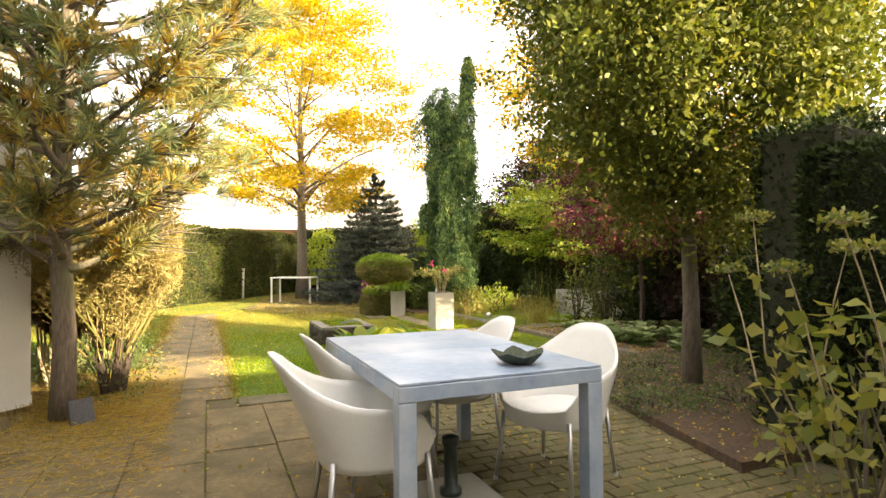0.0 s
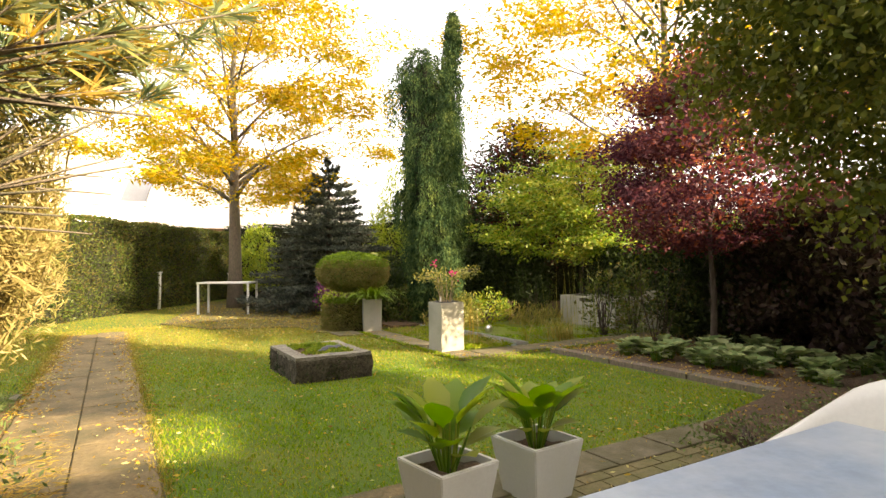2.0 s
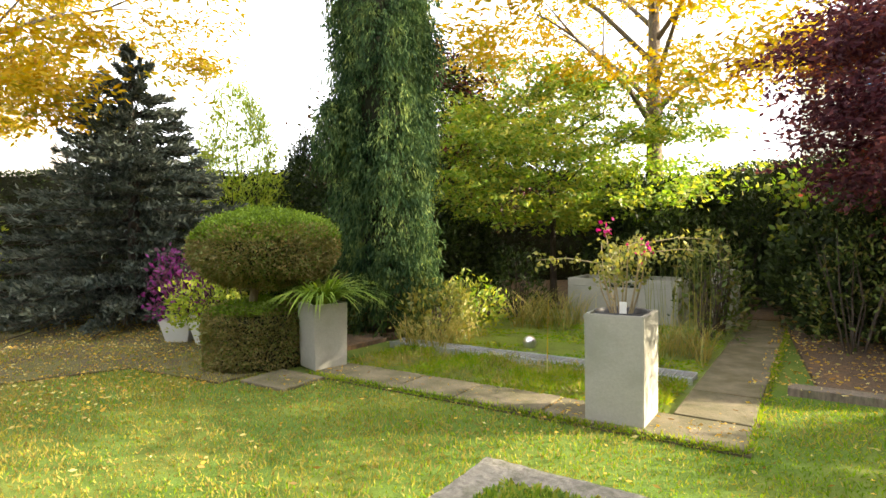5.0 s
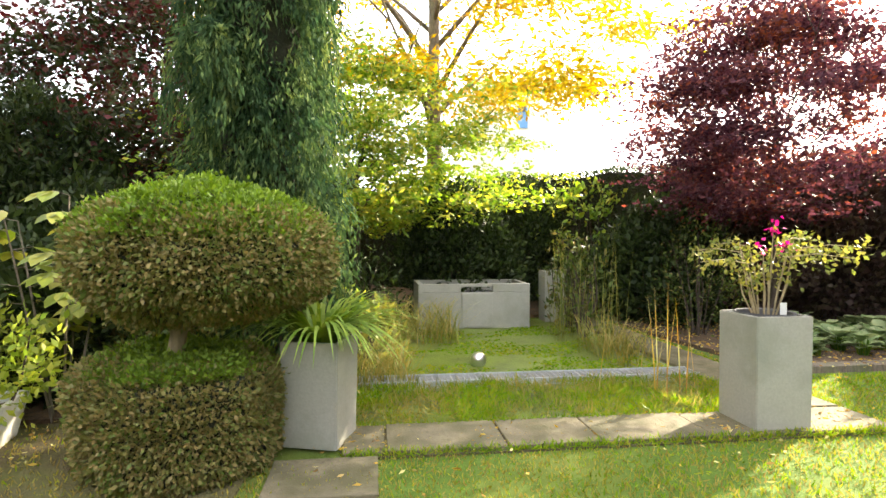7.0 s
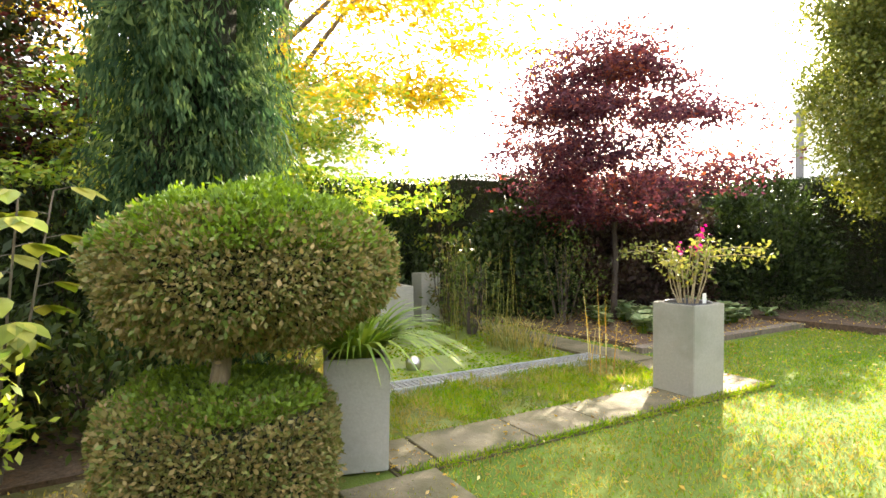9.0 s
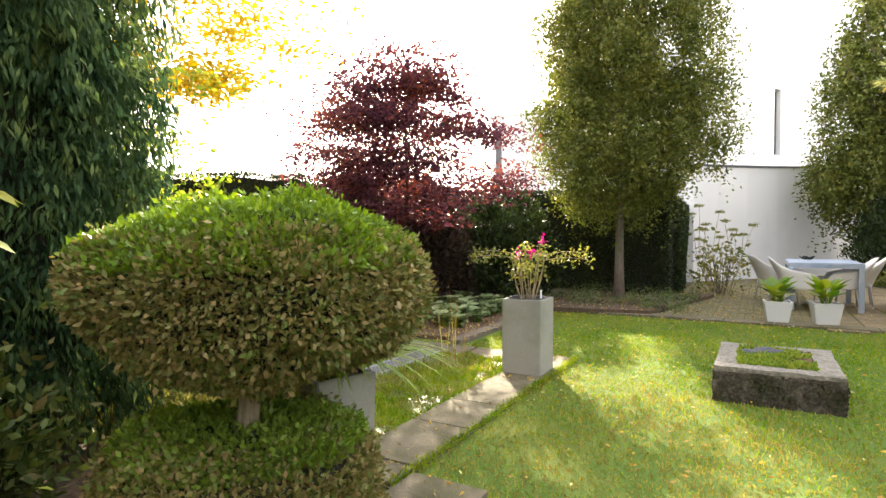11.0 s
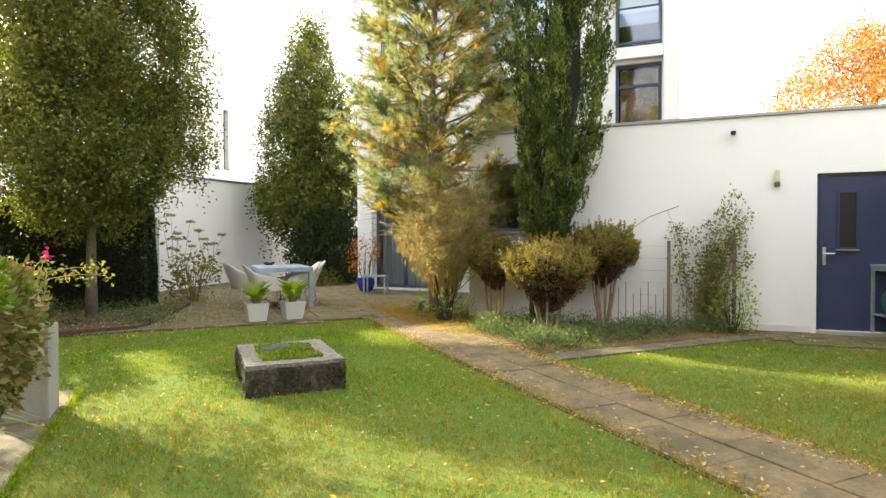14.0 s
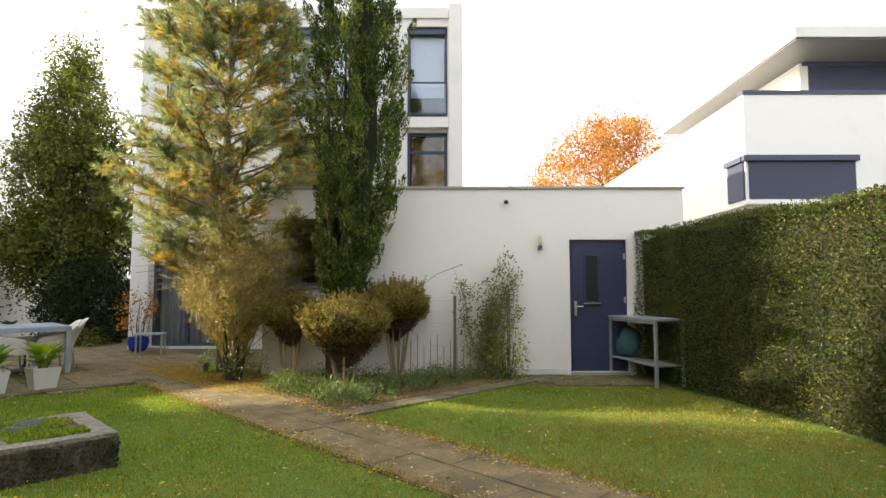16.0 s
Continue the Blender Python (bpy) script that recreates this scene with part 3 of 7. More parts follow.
# ---- leaf colours ----
L_LOCUST = leafy("locust_leaves", [(0.33, 0.175, 0.006), (0.42, 0.26, 0.009), (0.48, 0.335, 0.015), (0.29, 0.265, 0.028)], trans=0.4, spec=0.15)
L_HORN = leafy("hornbeam_leaves", [(0.05, 0.066, 0.014), (0.082, 0.104, 0.022), (0.125, 0.146, 0.03), (0.20, 0.197, 0.042)], trans=0.3, spec=0.15, patch=2.5, own=0.6)
L_PURPLE = leafy("purple_maple_leaves", [(0.042, 0.018, 0.028), (0.075, 0.028, 0.040), (0.115, 0.043, 0.05), (0.25, 0.078, 0.045)], trans=0.38, spec=0.08, patch=1.6, own=0.5)
L_RED = leafy("red_maple_leaves", [(0.05, 0.012, 0.014), (0.09, 0.018, 0.018), (0.035, 0.045, 0.014), (0.025, 0.036, 0.012)], trans=0.22, spec=0.2)
L_GREENMAPLE = leafy("green_maple_leaves", [(0.08, 0.14, 0.02), (0.14, 0.23, 0.035), (0.22, 0.31, 0.05), (0.34, 0.34, 0.06)], trans=0.45)
L_BOX = leafy("box_leaves", [(0.075, 0.125, 0.014), (0.12, 0.20, 0.02), (0.19, 0.28, 0.03)], trans=0.3)
L_BOX_DRY = leafy("dry_box_leaves", [(0.10, 0.125, 0.030), (0.17, 0.16, 0.045), (0.29, 0.215, 0.085), (0.12, 0.17, 0.032)], trans=0.25, patch=4.0)
L_BOX_GOLD = leafy("bronzed_box_leaves", [(0.13, 0.11, 0.03), (0.22, 0.165, 0.042), (0.33, 0.235, 0.065), (0.155, 0.165, 0.04)], trans=0.25)
# needle colour lowered towards black to carry the hedges' shade
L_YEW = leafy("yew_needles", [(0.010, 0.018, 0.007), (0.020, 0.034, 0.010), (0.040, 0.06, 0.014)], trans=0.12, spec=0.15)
L_HEDGE = leafy("hedge_leaves", [(0.026, 0.042, 0.010), (0.05, 0.078, 0.015), (0.10, 0.135, 0.026), (0.12, 0.10, 0.03)], trans=0.2, spec=0.2, patch=2.0)
L_FIR = leafy("blue_spruce_needles", [(0.028, 0.040, 0.032), (0.06, 0.076, 0.06), (0.145, 0.16, 0.125)], trans=0.15, spec=0.15, patch=4.0, own=0.6)
L_WEEP = leafy("weeping_cedar_sprays", [(0.015, 0.033, 0.017), (0.033, 0.064, 0.028), (0.07, 0.115, 0.042), (0.18, 0.23, 0.072)], rough=0.75, trans=0.3, spec=0.05, patch=4.5, own=0.4)
# the palest colour paints sunlit highlights among the cypress sprays
L_CYP = leafy("cypress_sprays", [(0.018, 0.034, 0.011), (0.045, 0.070, 0.018), (0.10, 0.13, 0.032), (0.25, 0.27, 0.075)], rough=0.7, trans=0.3, spec=0.08, patch=4.0, own=0.5)
L_PINE = leafy("pine_needles", [(0.10, 0.155, 0.085), (0.16, 0.21, 0.11), (0.24, 0.26, 0.11), (0.34, 0.29, 0.09)], trans=0.45, spec=0.12, patch=2.2, own=0.55)
L_PINE_OLD = leafy("old_pine_needles", [(0.32, 0.19, 0.05), (0.44, 0.30, 0.07), (0.36, 0.30, 0.08)], trans=0.45)
L_DRY = leafy("dry_shrub_leaves", [(0.18, 0.14, 0.05), (0.31, 0.245, 0.09), (0.43, 0.345, 0.145), (0.26, 0.245, 0.075)], trans=0.38, patch=3.0)
# the border's shade is put into these near-black leaf colours
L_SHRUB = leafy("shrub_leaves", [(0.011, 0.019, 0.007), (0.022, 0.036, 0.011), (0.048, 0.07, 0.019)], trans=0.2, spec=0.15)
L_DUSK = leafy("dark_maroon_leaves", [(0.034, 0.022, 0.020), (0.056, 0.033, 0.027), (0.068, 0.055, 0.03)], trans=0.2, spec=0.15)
L_LIGHT = leafy("light_green_leaves", [(0.12, 0.19, 0.03), (0.22, 0.30, 0.05), (0.36, 0.40, 0.07)], trans=0.5)
L_HOSTA = leafy("hosta_leaves", [(0.06, 0.14, 0.014), (0.10, 0.21, 0.022), (0.17, 0.28, 0.035), (0.27, 0.31, 0.05)], rough=0.4, trans=0.45)
L_GROUND = leafy("ground_cover_leaves", [(0.08, 0.135, 0.04), (0.20, 0.28, 0.11), (0.36, 0.42, 0.21)], trans=0.3, patch=8.0)
L_HYDR = leafy("hydrangea_leaves", [(0.07, 0.10, 0.025), (0.14, 0.16, 0.04), (0.26, 0.24, 0.06)], trans=0.4)
L_ORANGE = leafy("orange_tree_leaves", [(0.25, 0.085, 0.018), (0.36, 0.145, 0.025), (0.43, 0.21, 0.04), (0.36, 0.25, 0.075)], trans=0.3, patch=0.6, own=0.5)
L_GRASS = leafy("grass_blades", [(0.08, 0.155, 0.004), (0.125, 0.235, 0.008), (0.19, 0.285, 0.014), (0.30, 0.30, 0.045)], rough=0.8, trans=0.35, spec=0.08)
L_WORN = leafy("yellowed_grass_blades", [(0.18, 0.19, 0.02), (0.27, 0.25, 0.04), (0.34, 0.28, 0.075), (0.24, 0.18, 0.06)], rough=0.8, trans=0.3, spec=0.08)
L_REED = leafy("reed_blades", [(0.10, 0.13, 0.03), (0.19, 0.21, 0.05), (0.36, 0.28, 0.09)], trans=0.35)
L_LITTER = leafy("fallen_leaves", [(0.42, 0.24, 0.03), (0.55, 0.38, 0.06), (0.30, 0.16, 0.05), (0.50, 0.45, 0.18)], rough=0.8, trans=0.2)
L_MAGENTA = leafy("magenta_bracts", [(0.45, 0.01, 0.12), (0.55, 0.03, 0.22)], trans=0.4)
L_MAUVE = leafy("mauve_leaves", [(0.14, 0.03, 0.10), (0.25, 0.05, 0.22), (0.10, 0.04, 0.06)], trans=0.4)

L_FIG = leafy("yellowing_fig_leaves", [(0.13, 0.19, 0.03), (0.22, 0.27, 0.045), (0.36, 0.35, 0.08)], trans=0.45)
L_LOW = leafy("low_green_leaves", [(0.045, 0.08, 0.024), (0.09, 0.135, 0.038), (0.16, 0.205, 0.068)], trans=0.3, patch=5.0)
L_STRAP = leafy("strap_leaves", [(0.10, 0.17, 0.025), (0.17, 0.27, 0.04), (0.28, 0.36, 0.07)], trans=0.4)
L_BOX_BROWN = leafy("dark_brown_box_leaves", [(0.045, 0.028, 0.022), (0.085, 0.05, 0.034), (0.14, 0.085, 0.045)], trans=0.15)

# ---- trees and shrubs ----


def crown_points(n, centre, r, z0, z1, shape, seed, gap=0.2, shell=0.55, lump=0.18, freq=2.0):
    """Points in a crown of the given profile, thicker towards the outside, with bulges and gaps."""
    g = np.random.default_rng(seed)
    h = g.uniform(0, 1, 3 * n)
    a = g.uniform(0, math.tau, 3 * n)
    rad = shape(h) * r
    P = np.stack([np.cos(a) * rad, np.sin(a) * rad, z0 + h * (z1 - z0)], axis=1)
    keep = g.uniform(0, 1, 3 * n) < np.maximum(rad / r, 0.12)
    P, h, a, rad = P[keep], h[keep], a[keep], rad[keep]
    f = shell + (1 - shell) * np.sqrt(g.uniform(0, 1, len(P)))
    f = f * (1 + lump * lumps(P, freq, seed + 1))
    P[:, 0] *= f
    P[:, 1] *= f
    P = P[lumps(P, freq * 1.6, seed + 2) > -1.0 + gap * 2][:n]
    return P + np.array([centre[0], centre[1], 0.0])


def in_clumps(C, n, size, rng):
    """n points gathered about the centres C, in clumps of the given half-sizes."""
    w = rng.uniform(0.6, 1.3, len(C))
    i = rng.integers(0, len(C), n)
    return C[i] + rng.normal(size=(n, 3)) * np.asarray(size) * w[i][:, None]


def clumped(P, k, spread, rng):
    """k leaves about each point."""
    return np.repeat(P, k, axis=0) + rng.normal(size=(len(P) * k, 3)) * np.asarray(spread)


def limbs(base, trunk_h, height, r0, n, reach, seed, rise=0.7, bend=0.15, start=0.3):
    """Trunk and limbs as tapered tubes in one bmesh; returns it and the limb tips."""
    g = random.Random(seed)
    bm = bmesh.new()
    x, y = base[0], base[1]
    z = base[2] if len(base) > 2 else 0.0
    pts, rad = [], []
    for i in range(9):
        f = i / 8
        pts.append((x + bend * (g.random() - 0.5) * f, y + bend * (g.random() - 0.5) * f, z - 0.05 + f * height * 0.93))
        rad.append(r0 * (1.25 if i == 0 else 1 - 0.88 * f))
    tube(pts, rad, 9, bm)
    tips = []
    for k in range(n):
        f = start + (0.93 - start) * k / n
        i = min(int(f * 8), 7)
        p = Vector(pts[i]).lerp(Vector(pts[i + 1]), f * 8 - i)
        if p.z < z + trunk_h:
            p.z = z + trunk_h * (0.9 + 0.25 * g.random())
            p.x, p.y = x, y
        a = k * 2.4 + g.random() * 0.8
        ln = reach(f) * (0.75 + 0.4 * g.random())
        q = [p + Vector((math.cos(a) * ln * s, math.sin(a) * ln * s, ln * rise * (s ** 0.8) + 0.08 * math.sin(5 * s + k))) for s in (0, 0.25, 0.5, 0.75, 1)]
        r = max(r0 * (1 - f) * 0.5, 0.012)
        tube(q, [r, r * 0.75, r * 0.5, r * 0.32, r * 0.12], 6, bm)
        for s in (2, 3):
            b = a + (0.8 if s == 2 else -0.7)
            m = q[s]
            e = m + Vector((math.cos(b) * ln * 0.35, math.sin(b) * ln * 0.35, ln * rise * 0.3))
            tube([m, m.lerp(e, 0.5) + Vector((0, 0, 0.04)), e], [r * 0.35, r * 0.22, r * 0.08], 5, bm)
            tips.append(e)
        tips.append(q[4])
    return bm, tips


def broadleaf(name, label, cat, base, height, trunk_h, r0, crown, n, k, spread, leaf, material, bark, seed, shape, rise=0.7, gap=0.2, flat=0.0, shell=0.5, nl=22, down=0.3, lump=0.2, freq=1.7, start=0.3, keep=None, clumps=None):
    t = thing(name, label, cat)
    bm, tips = limbs(base, trunk_h, height, r0, nl, lambda f: crown[0] * float(shape(np.array([max(0.0, min(1.0, (f * height - crown[1]) / (crown[2] - crown[1])))]))[0]) * 0.95 + 0.1, seed, rise, start=start)
    smooth(part("trunk", bm, bark, t))
    g = np.random.default_rng(seed)
    P = crown_points(n, base, crown[0], crown[1], crown[2], shape, seed, gap, shell, lump, freq)
    if clumps:
        P = in_clumps(crown_points(clumps[0], base, crown[0] * 0.95, crown[1] + clumps[2], crown[2] - clumps[2], shape, seed + 7, gap, clumps[3], lump, freq), n, (clumps[1], clumps[1], clumps[2]), g)
    C = clumped(P, k, spread, g)
    if keep is not None:
        C = C[keep(C)]
    D = g.normal(size=C.shape) * (1, 1, 1 - flat) + unit(C - np.array([base[0], base[1], 0])) * (0.6, 0.6, 0) - np.array([0, 0, down])
    s = g.uniform(0.7, 1.25, len(C))
    quads("crown", leaf_quads(C, D, leaf[0] * s, leaf[1] * s, g), material, t)
    return t


egg = lambda h: np.sin(np.pi * np.clip(h, 0, 1) ** 0.7) ** 0.75
flame = lambda h: np.clip(np.minimum((h + 0.02) * 5.0, 1.0), 0, 1) ** 0.6 * np.clip(1 - h ** 2.4, 0, 1) ** 0.75
umbrella = lambda h: np.sin(np.pi * np.clip(0.12 + 0.88 * h, 0, 1)) ** 0.6
mound = lambda h: np.clip(1 - h ** 2.2, 0.02, 1) ** 0.5 * np.clip(0.75 + h, 0, 1)

E1 = broadleaf("locust_tree", "tall honey locust tree with golden yellow autumn leaves", "tree", (2.62, 17.0), 9.0, 3.0, 0.19, (4.6, 2.7, 10.4), 3800, 17, (0.19, 0.19, 0.06), (0.135, 0.044), L_LOCUST, M_BARK, 11, umbrella, rise=0.55, gap=0.3, flat=0.55, nl=26, freq=1.3, clumps=(150, 0.42, 0.13, 0.25))
E2 = broadleaf("locust_tree", "honey locust tree with thin yellow autumn crown behind the pond", "tree", (9.6, 8.8), 9.0, 2.2, 0.17, (4.4, 3.0, 9.8), 2800, 16, (0.19, 0.19, 0.06), (0.135, 0.044), L_LOCUST, M_BARK, 12, umbrella, rise=0.75, gap=0.36, flat=0.55, nl=24, freq=1.5, clumps=(130, 0.42, 0.12, 0.25))
# hornbeams
broadleaf("hornbeam_tree", "upright hornbeam tree with dense dull green leaves", "tree", (3.9, 2.38), 7.2, 1.5, 0.08, (1.72, 1.35, 7.8), 17000, 9, 0.07, (0.058, 0.034), L_HORN, M_BARK, 21, flame, rise=1.35, gap=0.1, nl=34, shell=0.5, start=0.2, lump=0.15, freq=2.6, clumps=(520, 0.14, 0.26, 0.12))
broadleaf("hornbeam_tree", "tall hornbeam tree beside the curved white wall", "tree", (-0.85, -5.1), 7.6, 0.5, 0.12, (1.65, 0.5, 8.2), 7200, 9, 0.09, (0.095, 0.055), L_HORN, M_BARK, 22, flame, rise=1.3, gap=0.14, nl=24, shell=0.5, start=0.15, lump=0.15, freq=2.6, clumps=(380, 0.16, 0.34, 0.1))
# maples
broadleaf("purple_maple", "purple-leaved Japanese maple with a rounded spreading crown", "tree", (6.15, 5.5), 3.4, 0.6, 0.045, (1.5, 1.2, 3.95), 3300, 11, (0.09, 0.09, 0.026), (0.062, 0.032), L_PURPLE, M_BARK_D, 31, egg, rise=0.8, gap=0.36, flat=0.5, nl=24, freq=3.0, lump=0.35, start=0.15, clumps=(105, 0.25, 0.085, 0.2))
broadleaf("green_maple", "green Japanese maple with layered yellowing leaves beside the pond", "tree", (8.35, 10.0), 3.2, 0.5, 0.06, (2.1, 1.1, 3.7), 3300, 11, (0.075, 0.075, 0.025), (0.082, 0.036), L_GREENMAPLE, M_BARK_D, 32, egg, rise=0.6, gap=0.34, flat=0.6, nl=18, freq=2.8, lump=0.3, clumps=(120, 0.38, 0.055, 0.3))
broadleaf("red_maple", "dark red maple in the back border", "tree", (9.3, 13.2), 4.2, 0.5, 0.06, (1.9, 0.8, 4.9), 3200, 11, (0.14, 0.14, 0.06), (0.09, 0.056), L_RED, M_BARK_D, 33, egg, rise=0.7, gap=0.3, flat=0.5, nl=14, freq=2.6, lump=0.3, clumps=(150, 0.3, 0.14, 0.3))
broadleaf("far_tree", "orange autumn tree beyond the neighbouring roofs", "tree", (-29.0, -5.0), 11.5, 3, 0.3, (4.9, 3.6, 12.4), 4600, 9, (0.28, 0.28, 0.16), (0.15, 0.095), L_ORANGE, M_BARK_D, 41, umbrella, rise=0.6, gap=0.1, nl=22, freq=0.8, clumps=(230, 0.5, 0.28, 0.2))


def shrub(name, label, base, r, z0, z1, n, k, leaf, material, seed, shape=mound, spread=0.06, gap=0.12, stems=9, cat="shrub", up=0.2, bark=None, lump=0.25, freq=3.0, shell=0.45, keep=None):
    t = thing(name, label, cat)
    g = random.Random(seed)
    bm = bmesh.new()
    for i in range(stems):
        a, q = g.random() * math.tau, g.random() * 0.75 * r
        b = Vector((base[0] + 0.12 * r * math.cos(a), base[1] + 0.12 * r * math.sin(a), -0.02))
        e = Vector((base[0] + q * math.cos(a), base[1] + q * math.sin(a), z0 + (z1 - z0) * (0.55 + 0.35 * g.random())))
        m = b.lerp(e, 0.5) + Vector((g.uniform(-0.08, 0.08), g.uniform(-0.08, 0.08), 0.05))
        tube([b, m, e], [0.009, 0.007, 0.003], 5, bm)
    tagged(part("stem", bm, bark or M_BARK_D, t), kind="stuff")
    rg = np.random.default_rng(seed)
    P = crown_points(n, base, r, z0, z1, shape, seed, gap, shell, lump, freq)
    C = clumped(P, k, spread, rg)
    if keep is not None:
        C = C[keep(C)]
    C[:, 2] = np.maximum(C[:, 2], 0.02)
    D = rg.normal(size=C.shape) * 0.8 + unit(C - np.array([base[0], base[1], z0])) * 0.7 + np.array([0, 0, up])
    s = rg.uniform(0.65, 1.25, len(C))
    quads("foliage", leaf_quads(C, D, leaf[0] * s, leaf[1] * s, rg), material, t)
    return t


def clipped(name, parent, fn, n, leaf, material, seed, out=0.8, depth=0.05):
    """Clipped foliage: fn gives n points and outward normals on a smooth form; small leaves stand on it."""
    g = np.random.default_rng(seed)
    P, N = fn(n, g)
    P = P - N * g.uniform(0, depth, (len(P), 1)) + N * 0.016 * lumps(P, 9, seed)[:, None] + N * 0.03 * (g.uniform(0, 1, (len(P), 1)) > 0.97)
    D = N * out + g.normal(size=P.shape) * 0.65
    s = g.uniform(0.6, 1.3, len(P))
    return quads(name, leaf_quads(P, D, leaf[0] * s, leaf[1] * s, g), material, parent)


def ellipsoid(c, r, zlo=-1.0, zhi=1.0, rough=0.06, seed=5, e=2.4, pear=0.0):
    def fn(n, g):
        z = g.uniform(zlo, zhi, n)
        a = g.uniform(0, math.tau, n)
        q = np.sqrt(np.maximum(1 - np.abs(z) ** e, 0.0))
        q = q * (1 - pear * np.maximum(0.35 - z, 0.0) ** 1.2)
        U = np.stack([q * np.cos(a), q * np.sin(a), z], axis=1)
        N = unit(U / np.asarray(r))
        return np.asarray(c) + U * np.asarray(r) * (1 + rough * lumps(U, 3.2, seed))[:, None], N
    return fn


# solid body whose colour imitates shade behind the leaves
def core(name, parent, c, r, seed=5, rough=0.06, shrink=0.93, e=2.4, pear=0.0):
    bm = bmesh.new()
    bmesh.ops.create_icosphere(bm, subdivisions=4, radius=1)
    U = np.array([v.co[:] for v in bm.verts])
    f = lumps(U, 3.2, seed)
    for v, k in zip(bm.verts, f):
        q = math.sqrt(max(1 - abs(v.co.z) ** e, 0.0)) / max(math.hypot(v.co.x, v.co.y), 1e-6) * (1 - pear * max(0.35 - v.co.z, 0.0) ** 1.2)
        s = shrink * (1 + rough * k)
        v.co = Vector((c[0] + v.co.x * q * r[0] * s, c[1] + v.co.y * q * r[1] * s, c[2] + v.co.z * r[2] * s))
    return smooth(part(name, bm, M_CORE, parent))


# large two-tier box topiary
tp = thing("box_topiary", "large clipped box topiary, rounded cushion on a square base", "topiary")
BC, BR = (3.48, 10.62, 0.99), (0.62, 0.62, 0.34)
core("crown_core", tp, BC, BR)
clipped("crown_top", tp, ellipsoid(BC, BR, 0.28, 1.0), 22000, (0.026, 0.014), L_BOX, 51)
clipped("crown_side", tp, ellipsoid(BC, BR, -1.0, 0.66), 44000, (0.026, 0.014), L_BOX_DRY, 52)
LC, LR = (3.46, 10.73, 0.22), (0.48, 0.46, 0.32)
core("base_core", tp, LC, LR, 7, e=5)
clipped("base_side", tp, ellipsoid(LC, LR, -0.8, 0.92, seed=7, e=5, rough=0.09), 34000, (0.026, 0.014), L_BOX_DRY, 53)
clipped("base_top", tp, ellipsoid(LC, LR, 0.75, 1.0, seed=7, e=5, rough=0.09), 13000, (0.026, 0.014), L_BOX, 54)
part("stem", tube([(3.40, 10.78, 0.4), (3.41, 10.75, 0.6), (3.42, 10.74, 0.75)], [0.045, 0.038, 0.045], 9), M_BARK_L, tp, "pale bare stem")
for a in range(7):
    part("branch", tube([(3.42, 10.74, 0.62), (3.42 + 0.22 * math.cos(a), 10.74 + 0.22 * math.sin(a), 0.74), (3.42 + 0.42 * math.cos(a), 10.74 + 0.42 * math.sin(a), 0.80)], [0.016, 0.012, 0.006], 5), M_BARK_L, tp)

for (x, y, z, r, h, sd) in ((-1.57, 5.06, 0.86, 0.40, 0.34, 61), (-1.62, 6.34, 0.76, 0.52, 0.42, 62), (-2.82, 5.97, 1.0, 0.47, 0.38, 63)):
    t = thing("box_ball", "bronzed box ball clipped on several bare stems", "topiary", group="box balls by the annex")
    core("core", t, (x, y, z), (r, r, h), sd, 0.16, shrink=0.88, e=2.3, pear=0.46)
    shape = dict(seed=sd, rough=0.16, e=2.3, pear=0.46)
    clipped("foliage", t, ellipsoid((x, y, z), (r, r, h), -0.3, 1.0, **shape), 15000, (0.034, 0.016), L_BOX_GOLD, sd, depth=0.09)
    # lower part in a darker brown than the golden upper part
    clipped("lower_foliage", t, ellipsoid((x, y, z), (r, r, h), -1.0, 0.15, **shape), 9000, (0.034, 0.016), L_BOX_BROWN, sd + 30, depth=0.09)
    rg = np.random.default_rng(sd + 40)
    P, N = ellipsoid((x, y, z), (r, r, h), 0.0, 1.0, **shape)(420, rg)
    up = N * 0.6 + np.array([0, 0, 0.8]) + rg.normal(size=P.shape) * 0.3
    ln = rg.uniform(0.02, 0.10, len(P))
    C = np.concatenate([P + up * (ln * f)[:, None] for f in (0.2, 0.4, 0.6, 0.8, 1.0)])
    C = np.repeat(C, 4, axis=0)
    tagged(quads("shoot_growth", leaf_quads(C, np.tile(up, (20, 1))[:len(C)] * 0.5 + rg.normal(size=C.shape) * 0.7, 0.03, 0.014, rg), L_BOX_GOLD, t, "new golden shoots"), kind="stuff")
    g = random.Random(sd)
    for k in range(8):
        a = k * 0.8 + g.random()
        e = (x + 0.36 * r * math.cos(a), y + 0.36 * r * math.sin(a), z - 0.7 * h)
        part("stem", tube([(x + 0.05 * math.cos(a), y + 0.05 * math.sin(a), 0.0), (x + 0.12 * math.cos(a), y + 0.12 * math.sin(a), 0.55 * (z - h)), e], [0.018, 0.014, 0.01], 6), M_BARK_L, t, "pale bare stem")



